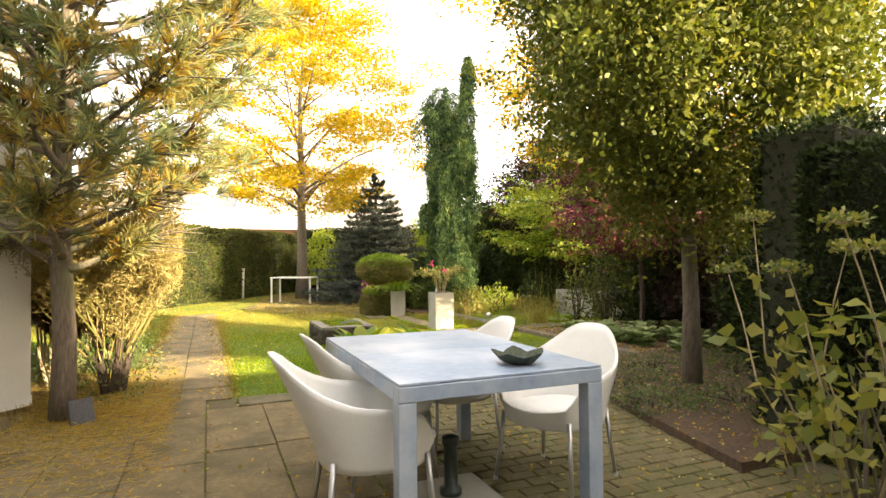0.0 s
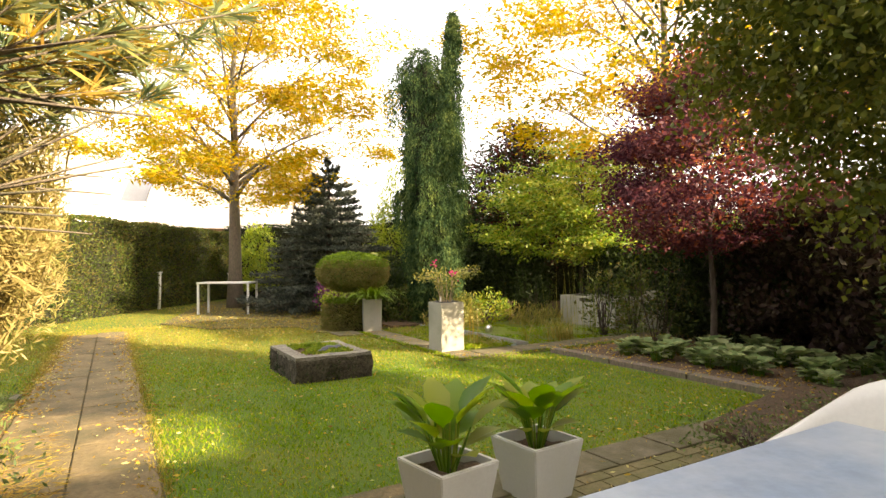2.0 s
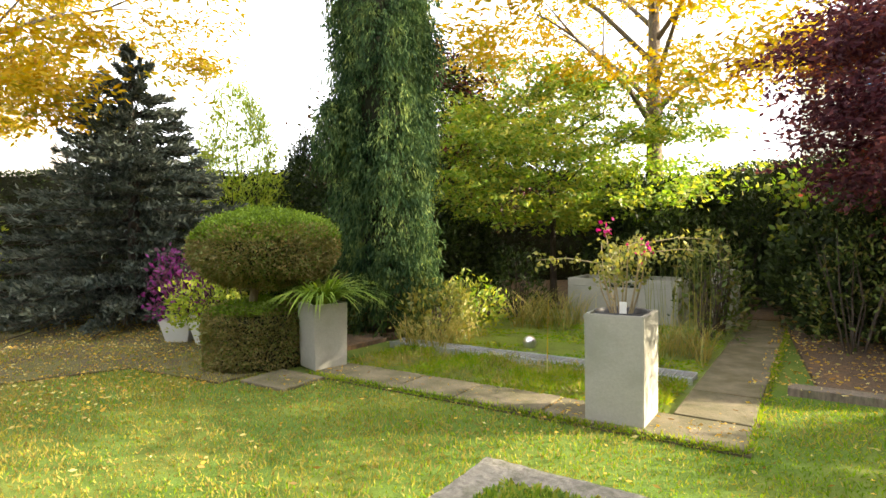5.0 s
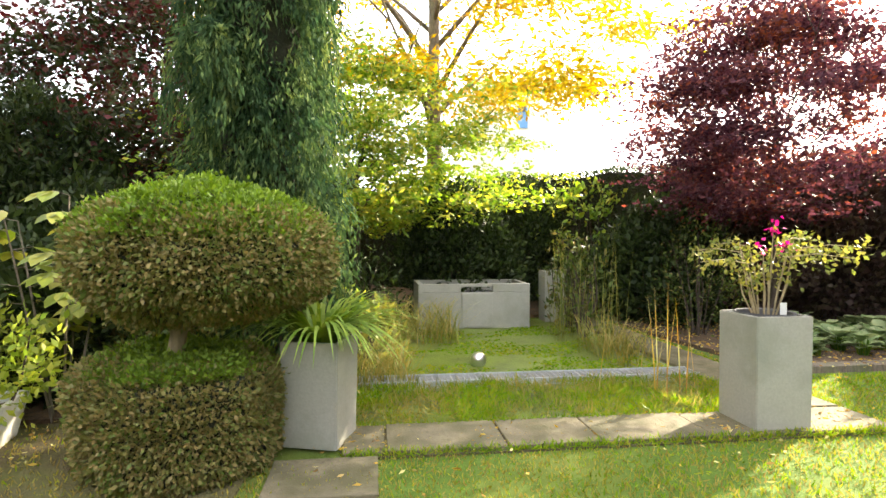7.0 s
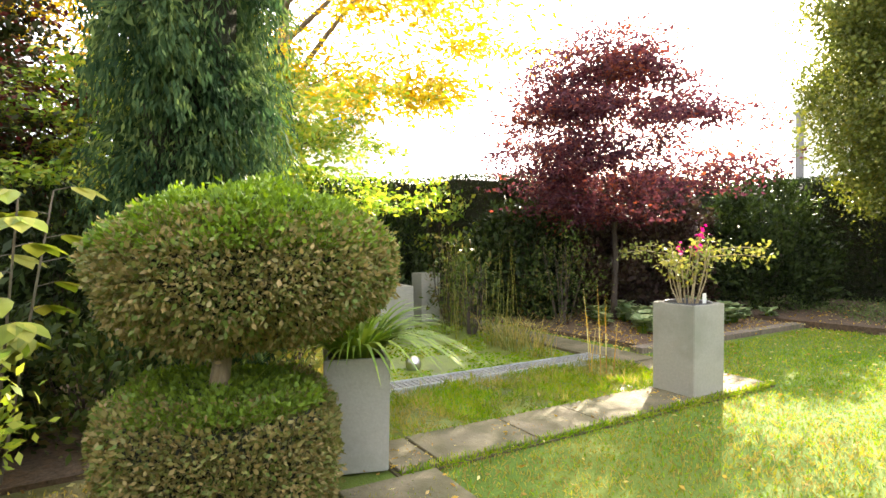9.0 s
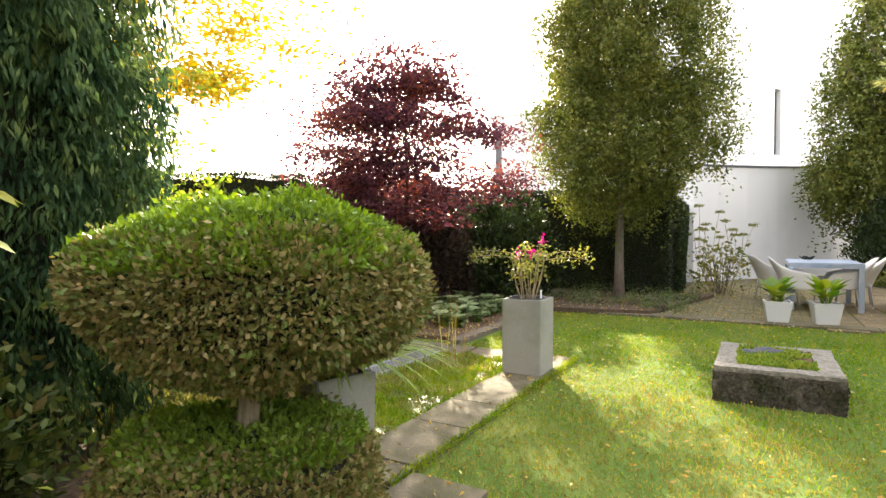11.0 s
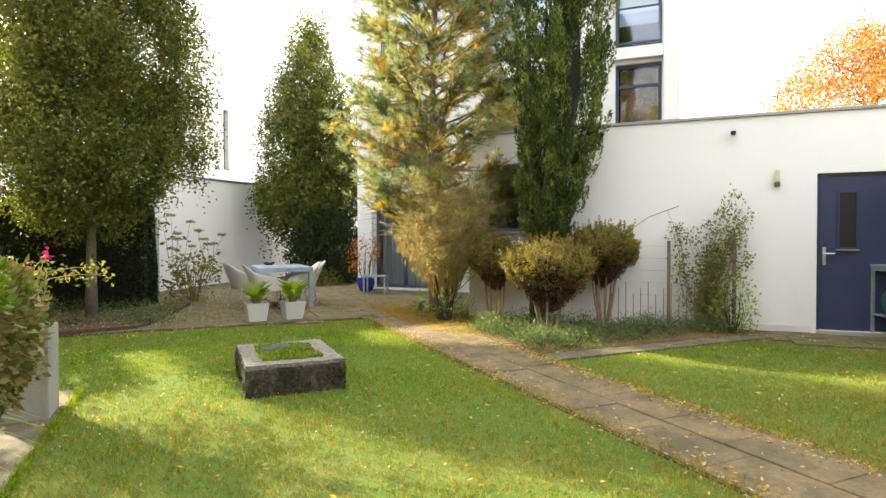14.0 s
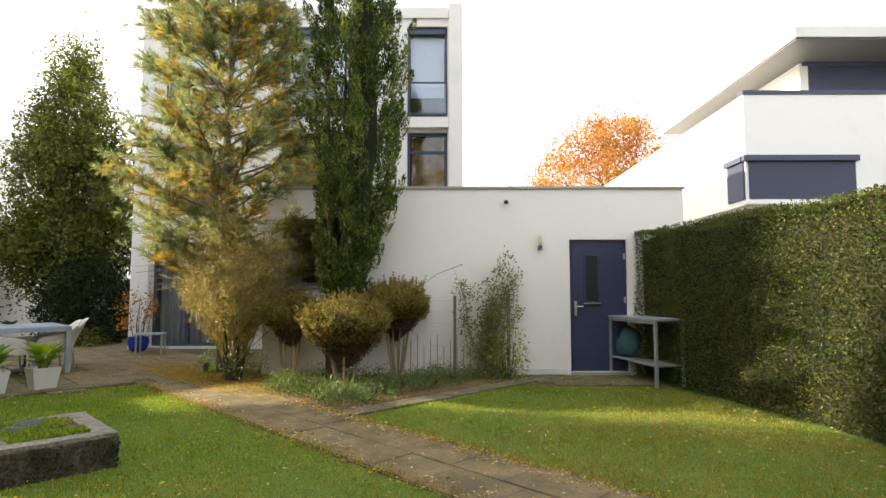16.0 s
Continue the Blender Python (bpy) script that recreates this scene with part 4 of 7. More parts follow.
def hedge(name, label, a, b, width, height, n, material, seed, leaf=(0.05, 0.022), gside=1):
    """A clipped hedge from a to b: a solid body coloured like deep shade, with leaves standing on its faces and top."""
    t = thing(name, label, "hedge")
    g = np.random.default_rng(seed)
    A, B = np.array(a, float), np.array(b, float)
    L = np.linalg.norm(B - A)
    u = (B - A) / L
    w = np.array([u[1], -u[0]]) * gside
    m = int(L * 3) + 2
    bm = bmesh.new()
    k = max(int(L * 2.5), 2)
    prev = None
    for i in range(k + 1):
        c = A + u * L * i / k
        o = 0.035 * math.sin(i * 1.7 + seed)
        pts = [c - w * (width / 2 - 0.05), c + w * (width / 2 - 0.13 + o)]
        ring = [bm.verts.new((pts[0][0], pts[0][1], -0.05)), bm.verts.new((pts[1][0], pts[1][1], -0.05)), bm.verts.new((pts[1][0], pts[1][1], height - 0.10 + o)), bm.verts.new((pts[0][0], pts[0][1], height - 0.10 + o))]
        if prev:
            for j in range(4):
                bm.faces.new((prev[j], ring[j], ring[(j + 1) % 4], prev[(j + 1) % 4]))
        else:
            bm.faces.new(ring)
        prev = ring
    bm.faces.new(prev[::-1])
    bmesh.ops.recalc_face_normals(bm, faces=bm.faces)
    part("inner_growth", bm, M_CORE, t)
    faces = [(w, height * L, 0), (-w, height * L * 0.35, 1), (None, width * L, 2), (u, width * height, 3), (-u, width * height, 4)]
    tot = sum(f[1] for f in faces)
    Ps, Ns = [], []
    for d, area, kind in faces:
        q = int(n * area / tot)
        s, z, v = g.uniform(0, L, q), g.uniform(0.0, height, q), g.uniform(-width / 2, width / 2, q)
        if kind in (0, 1):
            off = width / 2 + 0.035 * np.sin(s * 4.2) + 0.03 * np.sin(s * 1.3 + z * 2.2) - 0.02
            P2 = A + np.outer(s, u) + d * off[:, None]
            N = np.tile([d[0], d[1], 0.15], (q, 1))
        elif kind == 2:
            z = height - 0.03 + 0.03 * np.sin(s * 2.7) + g.normal(size=q) * 0.012
            P2 = A + np.outer(s, u) + np.outer(v, w)
            N = np.tile([0, 0, 1.0], (q, 1))
        else:
            P2 = (B if kind == 3 else A) + np.outer(v, w)
            N = np.tile([d[0], d[1], 0.15], (q, 1))
        Ps.append(np.column_stack([P2, z]))
        Ns.append(N)
    P, N = np.concatenate(Ps), np.concatenate(Ns)
    D = N * 0.8 + g.normal(size=P.shape) * 0.6 + np.array([0, 0, 0.2])
    s = g.uniform(0.6, 1.35, len(P))
    quads("foliage", leaf_quads(P - N * g.uniform(0, 0.05, (len(P), 1)), D, leaf[0] * s, leaf[1] * s, g), material, t)
    return t


hedge("yew_hedge", "long clipped green hedge along the garden's edge", (-6.25, 8.0), (-2.33, 13.8), 0.7, 2.2, 130000, L_HEDGE, 71, leaf=(0.033, 0.0145), gside=1)
hedge("yew_hedge", "long clipped green hedge running to the back of the garden", (-2.33, 13.8), (3.4, 22.3), 0.7, 2.25, 52000, L_HEDGE, 76, leaf=(0.055, 0.026), gside=1)
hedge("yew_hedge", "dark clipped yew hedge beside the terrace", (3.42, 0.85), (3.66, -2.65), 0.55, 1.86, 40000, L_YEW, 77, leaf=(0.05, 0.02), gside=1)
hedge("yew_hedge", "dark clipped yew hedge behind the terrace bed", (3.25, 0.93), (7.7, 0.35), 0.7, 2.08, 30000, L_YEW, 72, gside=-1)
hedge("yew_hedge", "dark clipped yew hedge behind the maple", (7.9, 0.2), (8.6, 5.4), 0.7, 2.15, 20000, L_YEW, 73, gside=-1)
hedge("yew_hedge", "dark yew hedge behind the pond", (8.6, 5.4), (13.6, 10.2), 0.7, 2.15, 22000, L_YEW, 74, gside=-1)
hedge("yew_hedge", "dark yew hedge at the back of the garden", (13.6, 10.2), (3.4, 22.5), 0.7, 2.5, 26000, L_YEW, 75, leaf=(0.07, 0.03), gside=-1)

# weeping cedar: tresses of sprays hanging from two heads
wp = thing("weeping_cedar", "tall weeping cedar with hanging green sprays", "tree")
bm = bmesh.new()
tube([(5.1, 10.65, -0.05), (5.12, 10.64, 1.2), (5.05, 10.68, 2.6), (4.98, 10.72, 4.0), (4.95, 10.74, 4.9)], [0.17, 0.14, 0.12, 0.09, 0.04], 9, bm)
tube([(5.08, 10.66, 2.4), (5.3, 10.55, 3.6), (5.46, 10.47, 4.6), (5.5, 10.45, 5.95)], [0.06, 0.045, 0.03, 0.008], 7, bm)
tube([(5.05, 10.68, 1.9), (4.8, 10.82, 2.4), (4.5, 10.98, 2.42)], [0.035, 0.026, 0.008], 6, bm)
smooth(part("trunk", bm, M_BARK_D, wp))
# solid column painted as the shade between the tresses
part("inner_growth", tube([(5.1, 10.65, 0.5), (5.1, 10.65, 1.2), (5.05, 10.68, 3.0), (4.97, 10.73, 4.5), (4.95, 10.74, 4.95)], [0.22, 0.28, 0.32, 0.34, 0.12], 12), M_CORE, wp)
Ps, Ds = [], []


def tresses(axis, r, ztop, zbot, n, k, seed, long=(0.5, 1.05), thick=0.06):
    """Hanging plumes set round a leaning axis; r gives the radius at a height from 0 to 1."""
    g = np.random.default_rng(seed)
    for i in range(n):
        f = g.uniform(0.05, 1.0)
        a = g.uniform(0, math.tau)
        rr = r(f) * g.uniform(0.62, 1.12) * (1 + 0.14 * math.sin(3 * a + 5 * f))
        ln = g.uniform(*long)
        zt = zbot + (ztop - zbot) * f
        q = g.uniform(0, 1, k) ** 0.9
        rad = rr * (0.45 + 0.62 * np.sin(np.minimum(q * 2.6, 1.57))) - 0.10 * q ** 3
        z = zt + 0.10 * np.sin(np.minimum(q * 4.0, 3.14)) - ln * q ** 1.35
        w = thick * (0.35 + np.sin(np.minimum(q * 2.2 + 0.3, 3.0)))
        cx, cy = axis(f)
        x, y = cx + math.cos(a) * rad + g.normal(size=k) * w, cy + math.sin(a) * rad + g.normal(size=k) * w
        Ps.append(np.column_stack([x, y, np.maximum(z + g.normal(size=k) * 0.03, 0.04)]))
        o = np.maximum(0.9 - 1.3 * q, 0.15)
        Ds.append(np.column_stack([math.cos(a) * o, math.sin(a) * o, -0.35 - q]) + g.normal(size=(k, 3)) * 0.3)


tresses(lambda f: (5.14 - 0.21 * max(f - 0.55, 0) / 0.45, 10.62 + 0.13 * max(f - 0.55, 0) / 0.45), lambda f: (0.53 + 0.09 * min(max((f - 0.55) * 3, 0), 1)) * math.sqrt(max(1 - max((f - 0.84) / 0.16, 0) ** 2, 0.03)), 5.28, 0.35, 390, 230, 82, thick=0.042)
tresses(lambda f: (5.36 + 0.14 * f, 10.53 - 0.08 * f), lambda f: 0.30 * (1 - f) ** 0.6 + 0.035, 6.0, 3.0, 120, 190, 83, (0.35, 0.7), 0.034)
g3 = np.random.default_rng(84)
for i in range(26):
    f = g3.uniform(0.3, 1)
    k = 200
    q = g3.uniform(0, 1, k)
    b = np.array([5.05 - 0.55 * f, 10.68 + 0.3 * f, 2.1 + 0.38 * math.sin(f * 2.2)])
    out = g3.normal(size=2) * 0.16
    ln = g3.uniform(0.4, 0.75)
    Ps.append(b + np.column_stack([out[0] * np.sqrt(q), out[1] * np.sqrt(q), 0.05 - ln * q ** 1.4]) + g3.normal(size=(k, 3)) * 0.032)
    Ds.append(np.column_stack([np.full(k, out[0]), np.full(k, out[1]), -0.3 - q]) + g3.normal(size=(k, 3)) * 0.3)
P, D = np.concatenate(Ps), np.concatenate(Ds)
rg = np.random.default_rng(81)
u = rg.uniform(0.7, 1.3, len(P))
quads("foliage", leaf_quads(P, D, 0.062 * u, 0.0165 * u, rg), L_WEEP, wp)

# blue spruce in whorls
fr = thing("blue_spruce", "dark blue-grey spruce with layered branches", "tree")
bm = bmesh.new()
FX, FY = 4.4, 14.6
tube([(FX, FY, -0.05), (FX, FY, 1.8), (FX, FY, 3.75)], [0.11, 0.07, 0.01], 8, bm)
Ps, Ds = [], []
g3 = np.random.default_rng(91)
for lv in range(19):
    f = lv / 18
    z = 0.25 + 3.35 * f
    rad = 2.0 * (1 - f) ** 0.85 + 0.06
    for b in range(int(24 - 14 * f)):
        a = g3.uniform(0, math.tau)
        ln = rad * g3.uniform(0.72, 1.12)
        e = Vector((FX + math.cos(a) * ln, FY + math.sin(a) * ln, z - 0.12 * ln + 0.1 * f))
        tube([(FX, FY, z), e], [0.014, 0.004], 4, bm)
        k = int(40 + 150 * ln)
        q = g3.uniform(0.25, 1.0, k)
        side = g3.normal(size=k) * 0.11 * (1.15 - q) * min(ln, 1.0) * 1.6
        Ps.append(np.column_stack([FX + math.cos(a) * ln * q - math.sin(a) * side, FY + math.sin(a) * ln * q + math.cos(a) * side, z - 0.12 * ln * q + 0.14 * q ** 3 + g3.normal(size=k) * 0.022]))
        Ds.append(np.column_stack([np.full(k, math.cos(a)), np.full(k, math.sin(a)), np.full(k, 0.35)]) + g3.normal(size=(k, 3)) * 0.55)
part("trunk", bm, M_BARK_D, fr)
P, D = np.concatenate(Ps), np.concatenate(Ds)
quads("foliage", leaf_quads(P, D, 0.10, 0.028, g3), L_FIR, fr)

# cypress against the annex
cy = thing("cypress_tree", "tall dark columnar cypress against the annex wall", "tree")
bm = bmesh.new()
for k in range(6):
    a = k * 1.05
    tube([(-2.02 + 0.06 * math.cos(a), 5.5 + 0.06 * math.sin(a), -0.05), (-2.06 + 0.12 * math.cos(a), 5.52 + 0.12 * math.sin(a), 1.2), (-2.15 + 0.3 * math.cos(a), 5.58 + 0.3 * math.sin(a), 2.6), (-2.15 + 0.35 * math.cos(a), 5.58 + 0.35 * math.sin(a), 5.2)], [0.06, 0.05, 0.04, 0.012], 6, bm)
part("trunk", bm, M_BARK_D, cy)
# solid column painted as the shade between the plumes
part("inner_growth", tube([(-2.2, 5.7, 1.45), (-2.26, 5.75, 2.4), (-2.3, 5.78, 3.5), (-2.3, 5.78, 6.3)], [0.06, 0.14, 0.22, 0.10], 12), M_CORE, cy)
g3 = np.random.default_rng(101)
Ps, Ds = [], []
for i in range(560):
    f = g3.uniform(0, 1)
    z = 0.95 + 6.3 * f
    a = g3.uniform(0, math.tau)
    rr = float(np.interp(z, (0.9, 1.6, 2.3, 3.2, 5.2, 6.6, 7.4), (0.12, 0.24, 0.44, 0.56, 0.50, 0.36, 0.10))) * (1 + 0.22 * math.sin(a * 2 + z * 2.1)) * g3.uniform(0.5, 1.12)
    b = np.array([-2.22 + 0.12 * max(2.2 - z, 0) + rr * math.cos(a), 5.70 - 0.06 * max(2.2 - z, 0) + rr * math.sin(a), z])
    k = 150
    q = g3.uniform(0, 1, k) ** 0.8
    w = 0.072 * np.sin(np.minimum(0.35 + q * 2.7, 3.05)) + 0.006
    h, out = g3.uniform(0.35, 0.72), g3.uniform(0.10, 0.30)
    th = g3.uniform(0, math.tau, k)
    cx, cy2 = np.cos(th) * w * g3.uniform(0.5, 1.0, k), np.sin(th) * w * g3.uniform(0.5, 1.0, k)
    Ps.append(b + np.column_stack([q ** 0.7 * out * math.cos(a) + cx, q ** 0.7 * out * math.sin(a) + cy2, q * h]))
    Ds.append(np.column_stack([cx * 7 + 0.2 * math.cos(a), cy2 * 7 + 0.2 * math.sin(a), np.full(k, 0.9)]) + g3.normal(size=(k, 3)) * 0.3)
P, D = np.concatenate(Ps), np.concatenate(Ds)
ok = (P[:, 0] + P[:, 1] > 2.72) | (P[:, 2] > 2.97)
P, D = P[ok], D[ok]
quads("foliage", leaf_quads(P, D, 0.052, 0.021, g3), L_CYP, cy)

# pine by the path, needles in tufts
pn = thing("pine_tree", "pine tree with blue-green and orange-brown needles beside the path", "tree")
PX, PY = -1.22, 3.62
g3 = np.random.default_rng(111)
bm = bmesh.new()
tube([(PX, PY, -0.05), (PX + 0.02, PY, 0.6), (PX - 0.03, PY + 0.04, 1.6), (PX + 0.05, PY, 3.2), (PX, PY, 5.0), (PX, PY, 7.2)], [0.095, 0.08, 0.072, 0.06, 0.04, 0.01], 10, bm)
tips = []
for k in range(112):
    f = k / 111
    z = 1.15 + 5.7 * f
    a = k * 2.399
    ln = (1.95 * math.sin(min(0.42 + f * 2.2, 1.57)) * (1 - 0.82 * f ** 1.2)) * g3.uniform(0.55, 1.15)
    brown = g3.uniform(0.0, 0.5)
    pts = [Vector((PX + math.cos(a) * ln * s, PY + math.sin(a) * ln * s, z + ln * (0.25 + 0.5 * f) * s + 0.12 * s * s)) for s in (0, 0.3, 0.6, 0.85, 1.0)]
    tube(pts, [0.035 * (1.1 - f), 0.026 * (1.1 - f), 0.018 * (1.1 - f), 0.01, 0.005], 6, bm)
    for q in range(25):
        s = g3.uniform(0.35, 1.0)
        i = min(int(s * 4), 3)
        p = pts[i].lerp(pts[i + 1], s * 4 - i)
        b = a + g3.uniform(-1.2, 1.2)
        l2 = g3.uniform(0.12, 0.6) * (1.2 - 0.5 * f)
        e = p + Vector((math.cos(b) * l2, math.sin(b) * l2, l2 * g3.uniform(-0.15, 0.7)))
        tube([p, e], [0.008, 0.003], 4, bm)
        tips += [(e, e - p, s - brown), (p.lerp(e, 0.55), e - p, s * 0.7 - brown)]
smooth(part("trunk", bm, M_BARK, pn))
new_P, new_D, old_P, old_D = [], [], [], []
for e, d, s in tips:
    if e.x > -0.58 and e.z < 1.75 and e.y < 6:
        continue
    k = 27
    d = np.array(d.normalized())
    D = d * 0.85 + g3.normal(size=(k, 3)) * 0.48 + np.array([0, 0, 0.08])
    P = np.array(e) - np.outer(g3.uniform(0, 0.10, k), d)
    old = g3.uniform() < (0.50 - 0.75 * s)
    (old_P if old else new_P).append(P)
    (old_D if old else new_D).append(D)
P, D = np.concatenate(new_P), np.concatenate(new_D)
quads("foliage", leaf_quads(P, D, 0.13, 0.0105, g3, 0.05), L_PINE, pn)
P, D = np.concatenate(old_P), np.concatenate(old_D)
quads("old_needles", leaf_quads(P, D, 0.125, 0.0105, g3, 0.05), L_PINE_OLD, pn, "orange-brown old needles")

# dry twiggy shrub at the annex corner
ds = thing("dry_shrub", "tall straw-coloured twiggy shrub at the annex corner", "shrub")
g3 = np.random.default_rng(121)
bm = bmesh.new()
Ps = []
sb = bmesh.new()
for k in range(5):
    a = k * 1.3
    tube([(-1.0 + 0.06 * math.cos(a), 4.5 + 0.06 * math.sin(a), -0.03), (-1.0 + 0.13 * math.cos(a), 4.5 + 0.13 * math.sin(a), 0.35), (-1.0 + 0.18 * math.cos(a + 0.3), 4.5 + 0.18 * math.sin(a + 0.3), 0.9), (-1.02 + 0.24 * math.cos(a), 4.5 + 0.24 * math.sin(a), 1.6)], [0.045, 0.035, 0.025, 0.01], 7, sb)
part("stem", sb, M_BARK_D, ds, "dark bare stems")
for k in range(150):
    a, q = g3.uniform(0, math.tau), math.sqrt(g3.uniform(0, 1)) * 0.85
    top = 1.05 + g3.uniform(0.0, 1.55) * math.sqrt(max(1 - (q / 0.95) ** 2, 0.05))
    b = Vector((-1.0 + 0.16 * math.cos(a), 4.5 + 0.16 * math.sin(a), 0.3 + 0.5 * g3.uniform(0, 1)))
    e = Vector((min(-0.98 + q * math.cos(a), -0.42), 4.5 + q * math.sin(a), top))
    m = b.lerp(e, 0.55) + Vector((g3.normal() * 0.16, g3.normal() * 0.16, 0.1))
    m.x = min(m.x, -0.5)
    tube([b, b.lerp(m, 0.5) + Vector((g3.normal() * 0.03, g3.normal() * 0.03, 0)), m, e], [0.007, 0.006, 0.004, 0.002], 4, bm)
    for j in range(11):
        s = g3.uniform(0.2, 1)
        p = b.lerp(m, s * 2) if s < 0.5 else m.lerp(e, s * 2 - 1)
        w = p + Vector((g3.normal() * 0.14 - 0.03, g3.normal() * 0.14, g3.uniform(-0.05, 0.22)))
        w.x = min(w.x, -0.38)
        tube([p, p.lerp(w, 0.5) + Vector((0, 0, 0.03)), w], [0.0045, 0.0035, 0.002], 3, bm)
        Ps += [np.array(p.lerp(w, t)) for t in (0.3, 0.5, 0.7, 0.85, 1.0)]
part("inner_growth", bm, L_DRY, ds, "straw-coloured twigs")
C = clumped(np.array(Ps), 5, 0.05, g3)
C = C[(C[:, 0] < -0.42) | (C[:, 2] > 1.8)]
quads("foliage", leaf_quads(C, g3.normal(size=C.shape) + np.array([0, 0, 0.4]), 0.048, 0.0085, g3), L_DRY, ds)

shrub("leafy_shrub", "low dull green growth round the dry shrub's foot", (-1.02, 4.45), 0.42, 0.03, 0.55, 130, 9, (0.04, 0.014), L_LOW, 122, stems=14, spread=0.07)
# border shrubs
for nm, lb, b, r, z0, z1, n, lf, m, sd in (
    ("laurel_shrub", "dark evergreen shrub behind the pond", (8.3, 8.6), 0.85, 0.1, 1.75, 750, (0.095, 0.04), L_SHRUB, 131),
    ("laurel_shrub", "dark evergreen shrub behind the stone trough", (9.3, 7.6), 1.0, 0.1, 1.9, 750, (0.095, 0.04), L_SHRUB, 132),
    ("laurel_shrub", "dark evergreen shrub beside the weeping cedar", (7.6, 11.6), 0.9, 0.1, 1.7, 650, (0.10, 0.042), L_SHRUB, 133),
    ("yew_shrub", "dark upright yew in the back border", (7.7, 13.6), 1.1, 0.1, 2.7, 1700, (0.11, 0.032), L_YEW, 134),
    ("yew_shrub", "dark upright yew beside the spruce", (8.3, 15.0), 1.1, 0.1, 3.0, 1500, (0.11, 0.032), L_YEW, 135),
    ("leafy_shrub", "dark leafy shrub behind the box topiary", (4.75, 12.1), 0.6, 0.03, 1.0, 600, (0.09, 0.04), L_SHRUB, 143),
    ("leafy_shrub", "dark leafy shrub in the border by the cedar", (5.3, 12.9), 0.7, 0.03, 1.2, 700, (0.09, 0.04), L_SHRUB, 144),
    ("leafy_shrub", "low green shrub between topiary and cedar", (4.75, 11.2), 0.45, 0.03, 0.6, 230, (0.07, 0.03), L_HEDGE, 145),
    ("laurel_shrub", "dark evergreen shrub at the border's back", (6.6, 12.6), 0.8, 0.1, 1.6, 600, (0.10, 0.042), L_SHRUB, 146),
    ("bamboo_shrub", "light green tall leafy shrub above the border", (6.9, 15.7), 0.9, 0.8, 3.9, 480, (0.13, 0.03), L_LIGHT, 136),
    ("light_shrub", "light green leafy shrub beside the back hedge", (3.7, 19.2), 0.6, 0.4, 2.4, 220, (0.11, 0.05), L_LIGHT, 137),
    ("twiggy_shrub", "thin grey-green twiggy shrub at the end of the shaded bed", (6.2, 6.35), 0.5, 0.15, 1.25, 90, (0.05, 0.022), L_HEDGE, 148),
    # added where it blocks the low sun from the lawn
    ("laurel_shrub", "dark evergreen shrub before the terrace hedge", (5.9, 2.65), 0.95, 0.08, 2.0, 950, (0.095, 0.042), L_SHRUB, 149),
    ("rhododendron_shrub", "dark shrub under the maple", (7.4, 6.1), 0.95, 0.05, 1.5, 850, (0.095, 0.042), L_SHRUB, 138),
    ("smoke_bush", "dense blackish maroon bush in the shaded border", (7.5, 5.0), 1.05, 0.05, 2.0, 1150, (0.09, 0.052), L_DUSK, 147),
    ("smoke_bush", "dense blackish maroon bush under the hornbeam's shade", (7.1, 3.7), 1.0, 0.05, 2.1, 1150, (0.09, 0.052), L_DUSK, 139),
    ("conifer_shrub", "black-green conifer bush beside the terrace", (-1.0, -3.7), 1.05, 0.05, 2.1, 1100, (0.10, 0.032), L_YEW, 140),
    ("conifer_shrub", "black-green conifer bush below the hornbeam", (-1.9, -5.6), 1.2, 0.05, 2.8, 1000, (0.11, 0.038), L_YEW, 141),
    ("border_shrub", "sparse leafy shrub with yellowing leaves at the pond's far side", (8.9, 6.6), 0.7, 0.9, 1.95, 60, (0.10, 0.06), L_GREENMAPLE, 142),
):
    shrub(nm, lb, b, r, z0, z1, n, 12, lf, m, sd, spread=0.075)

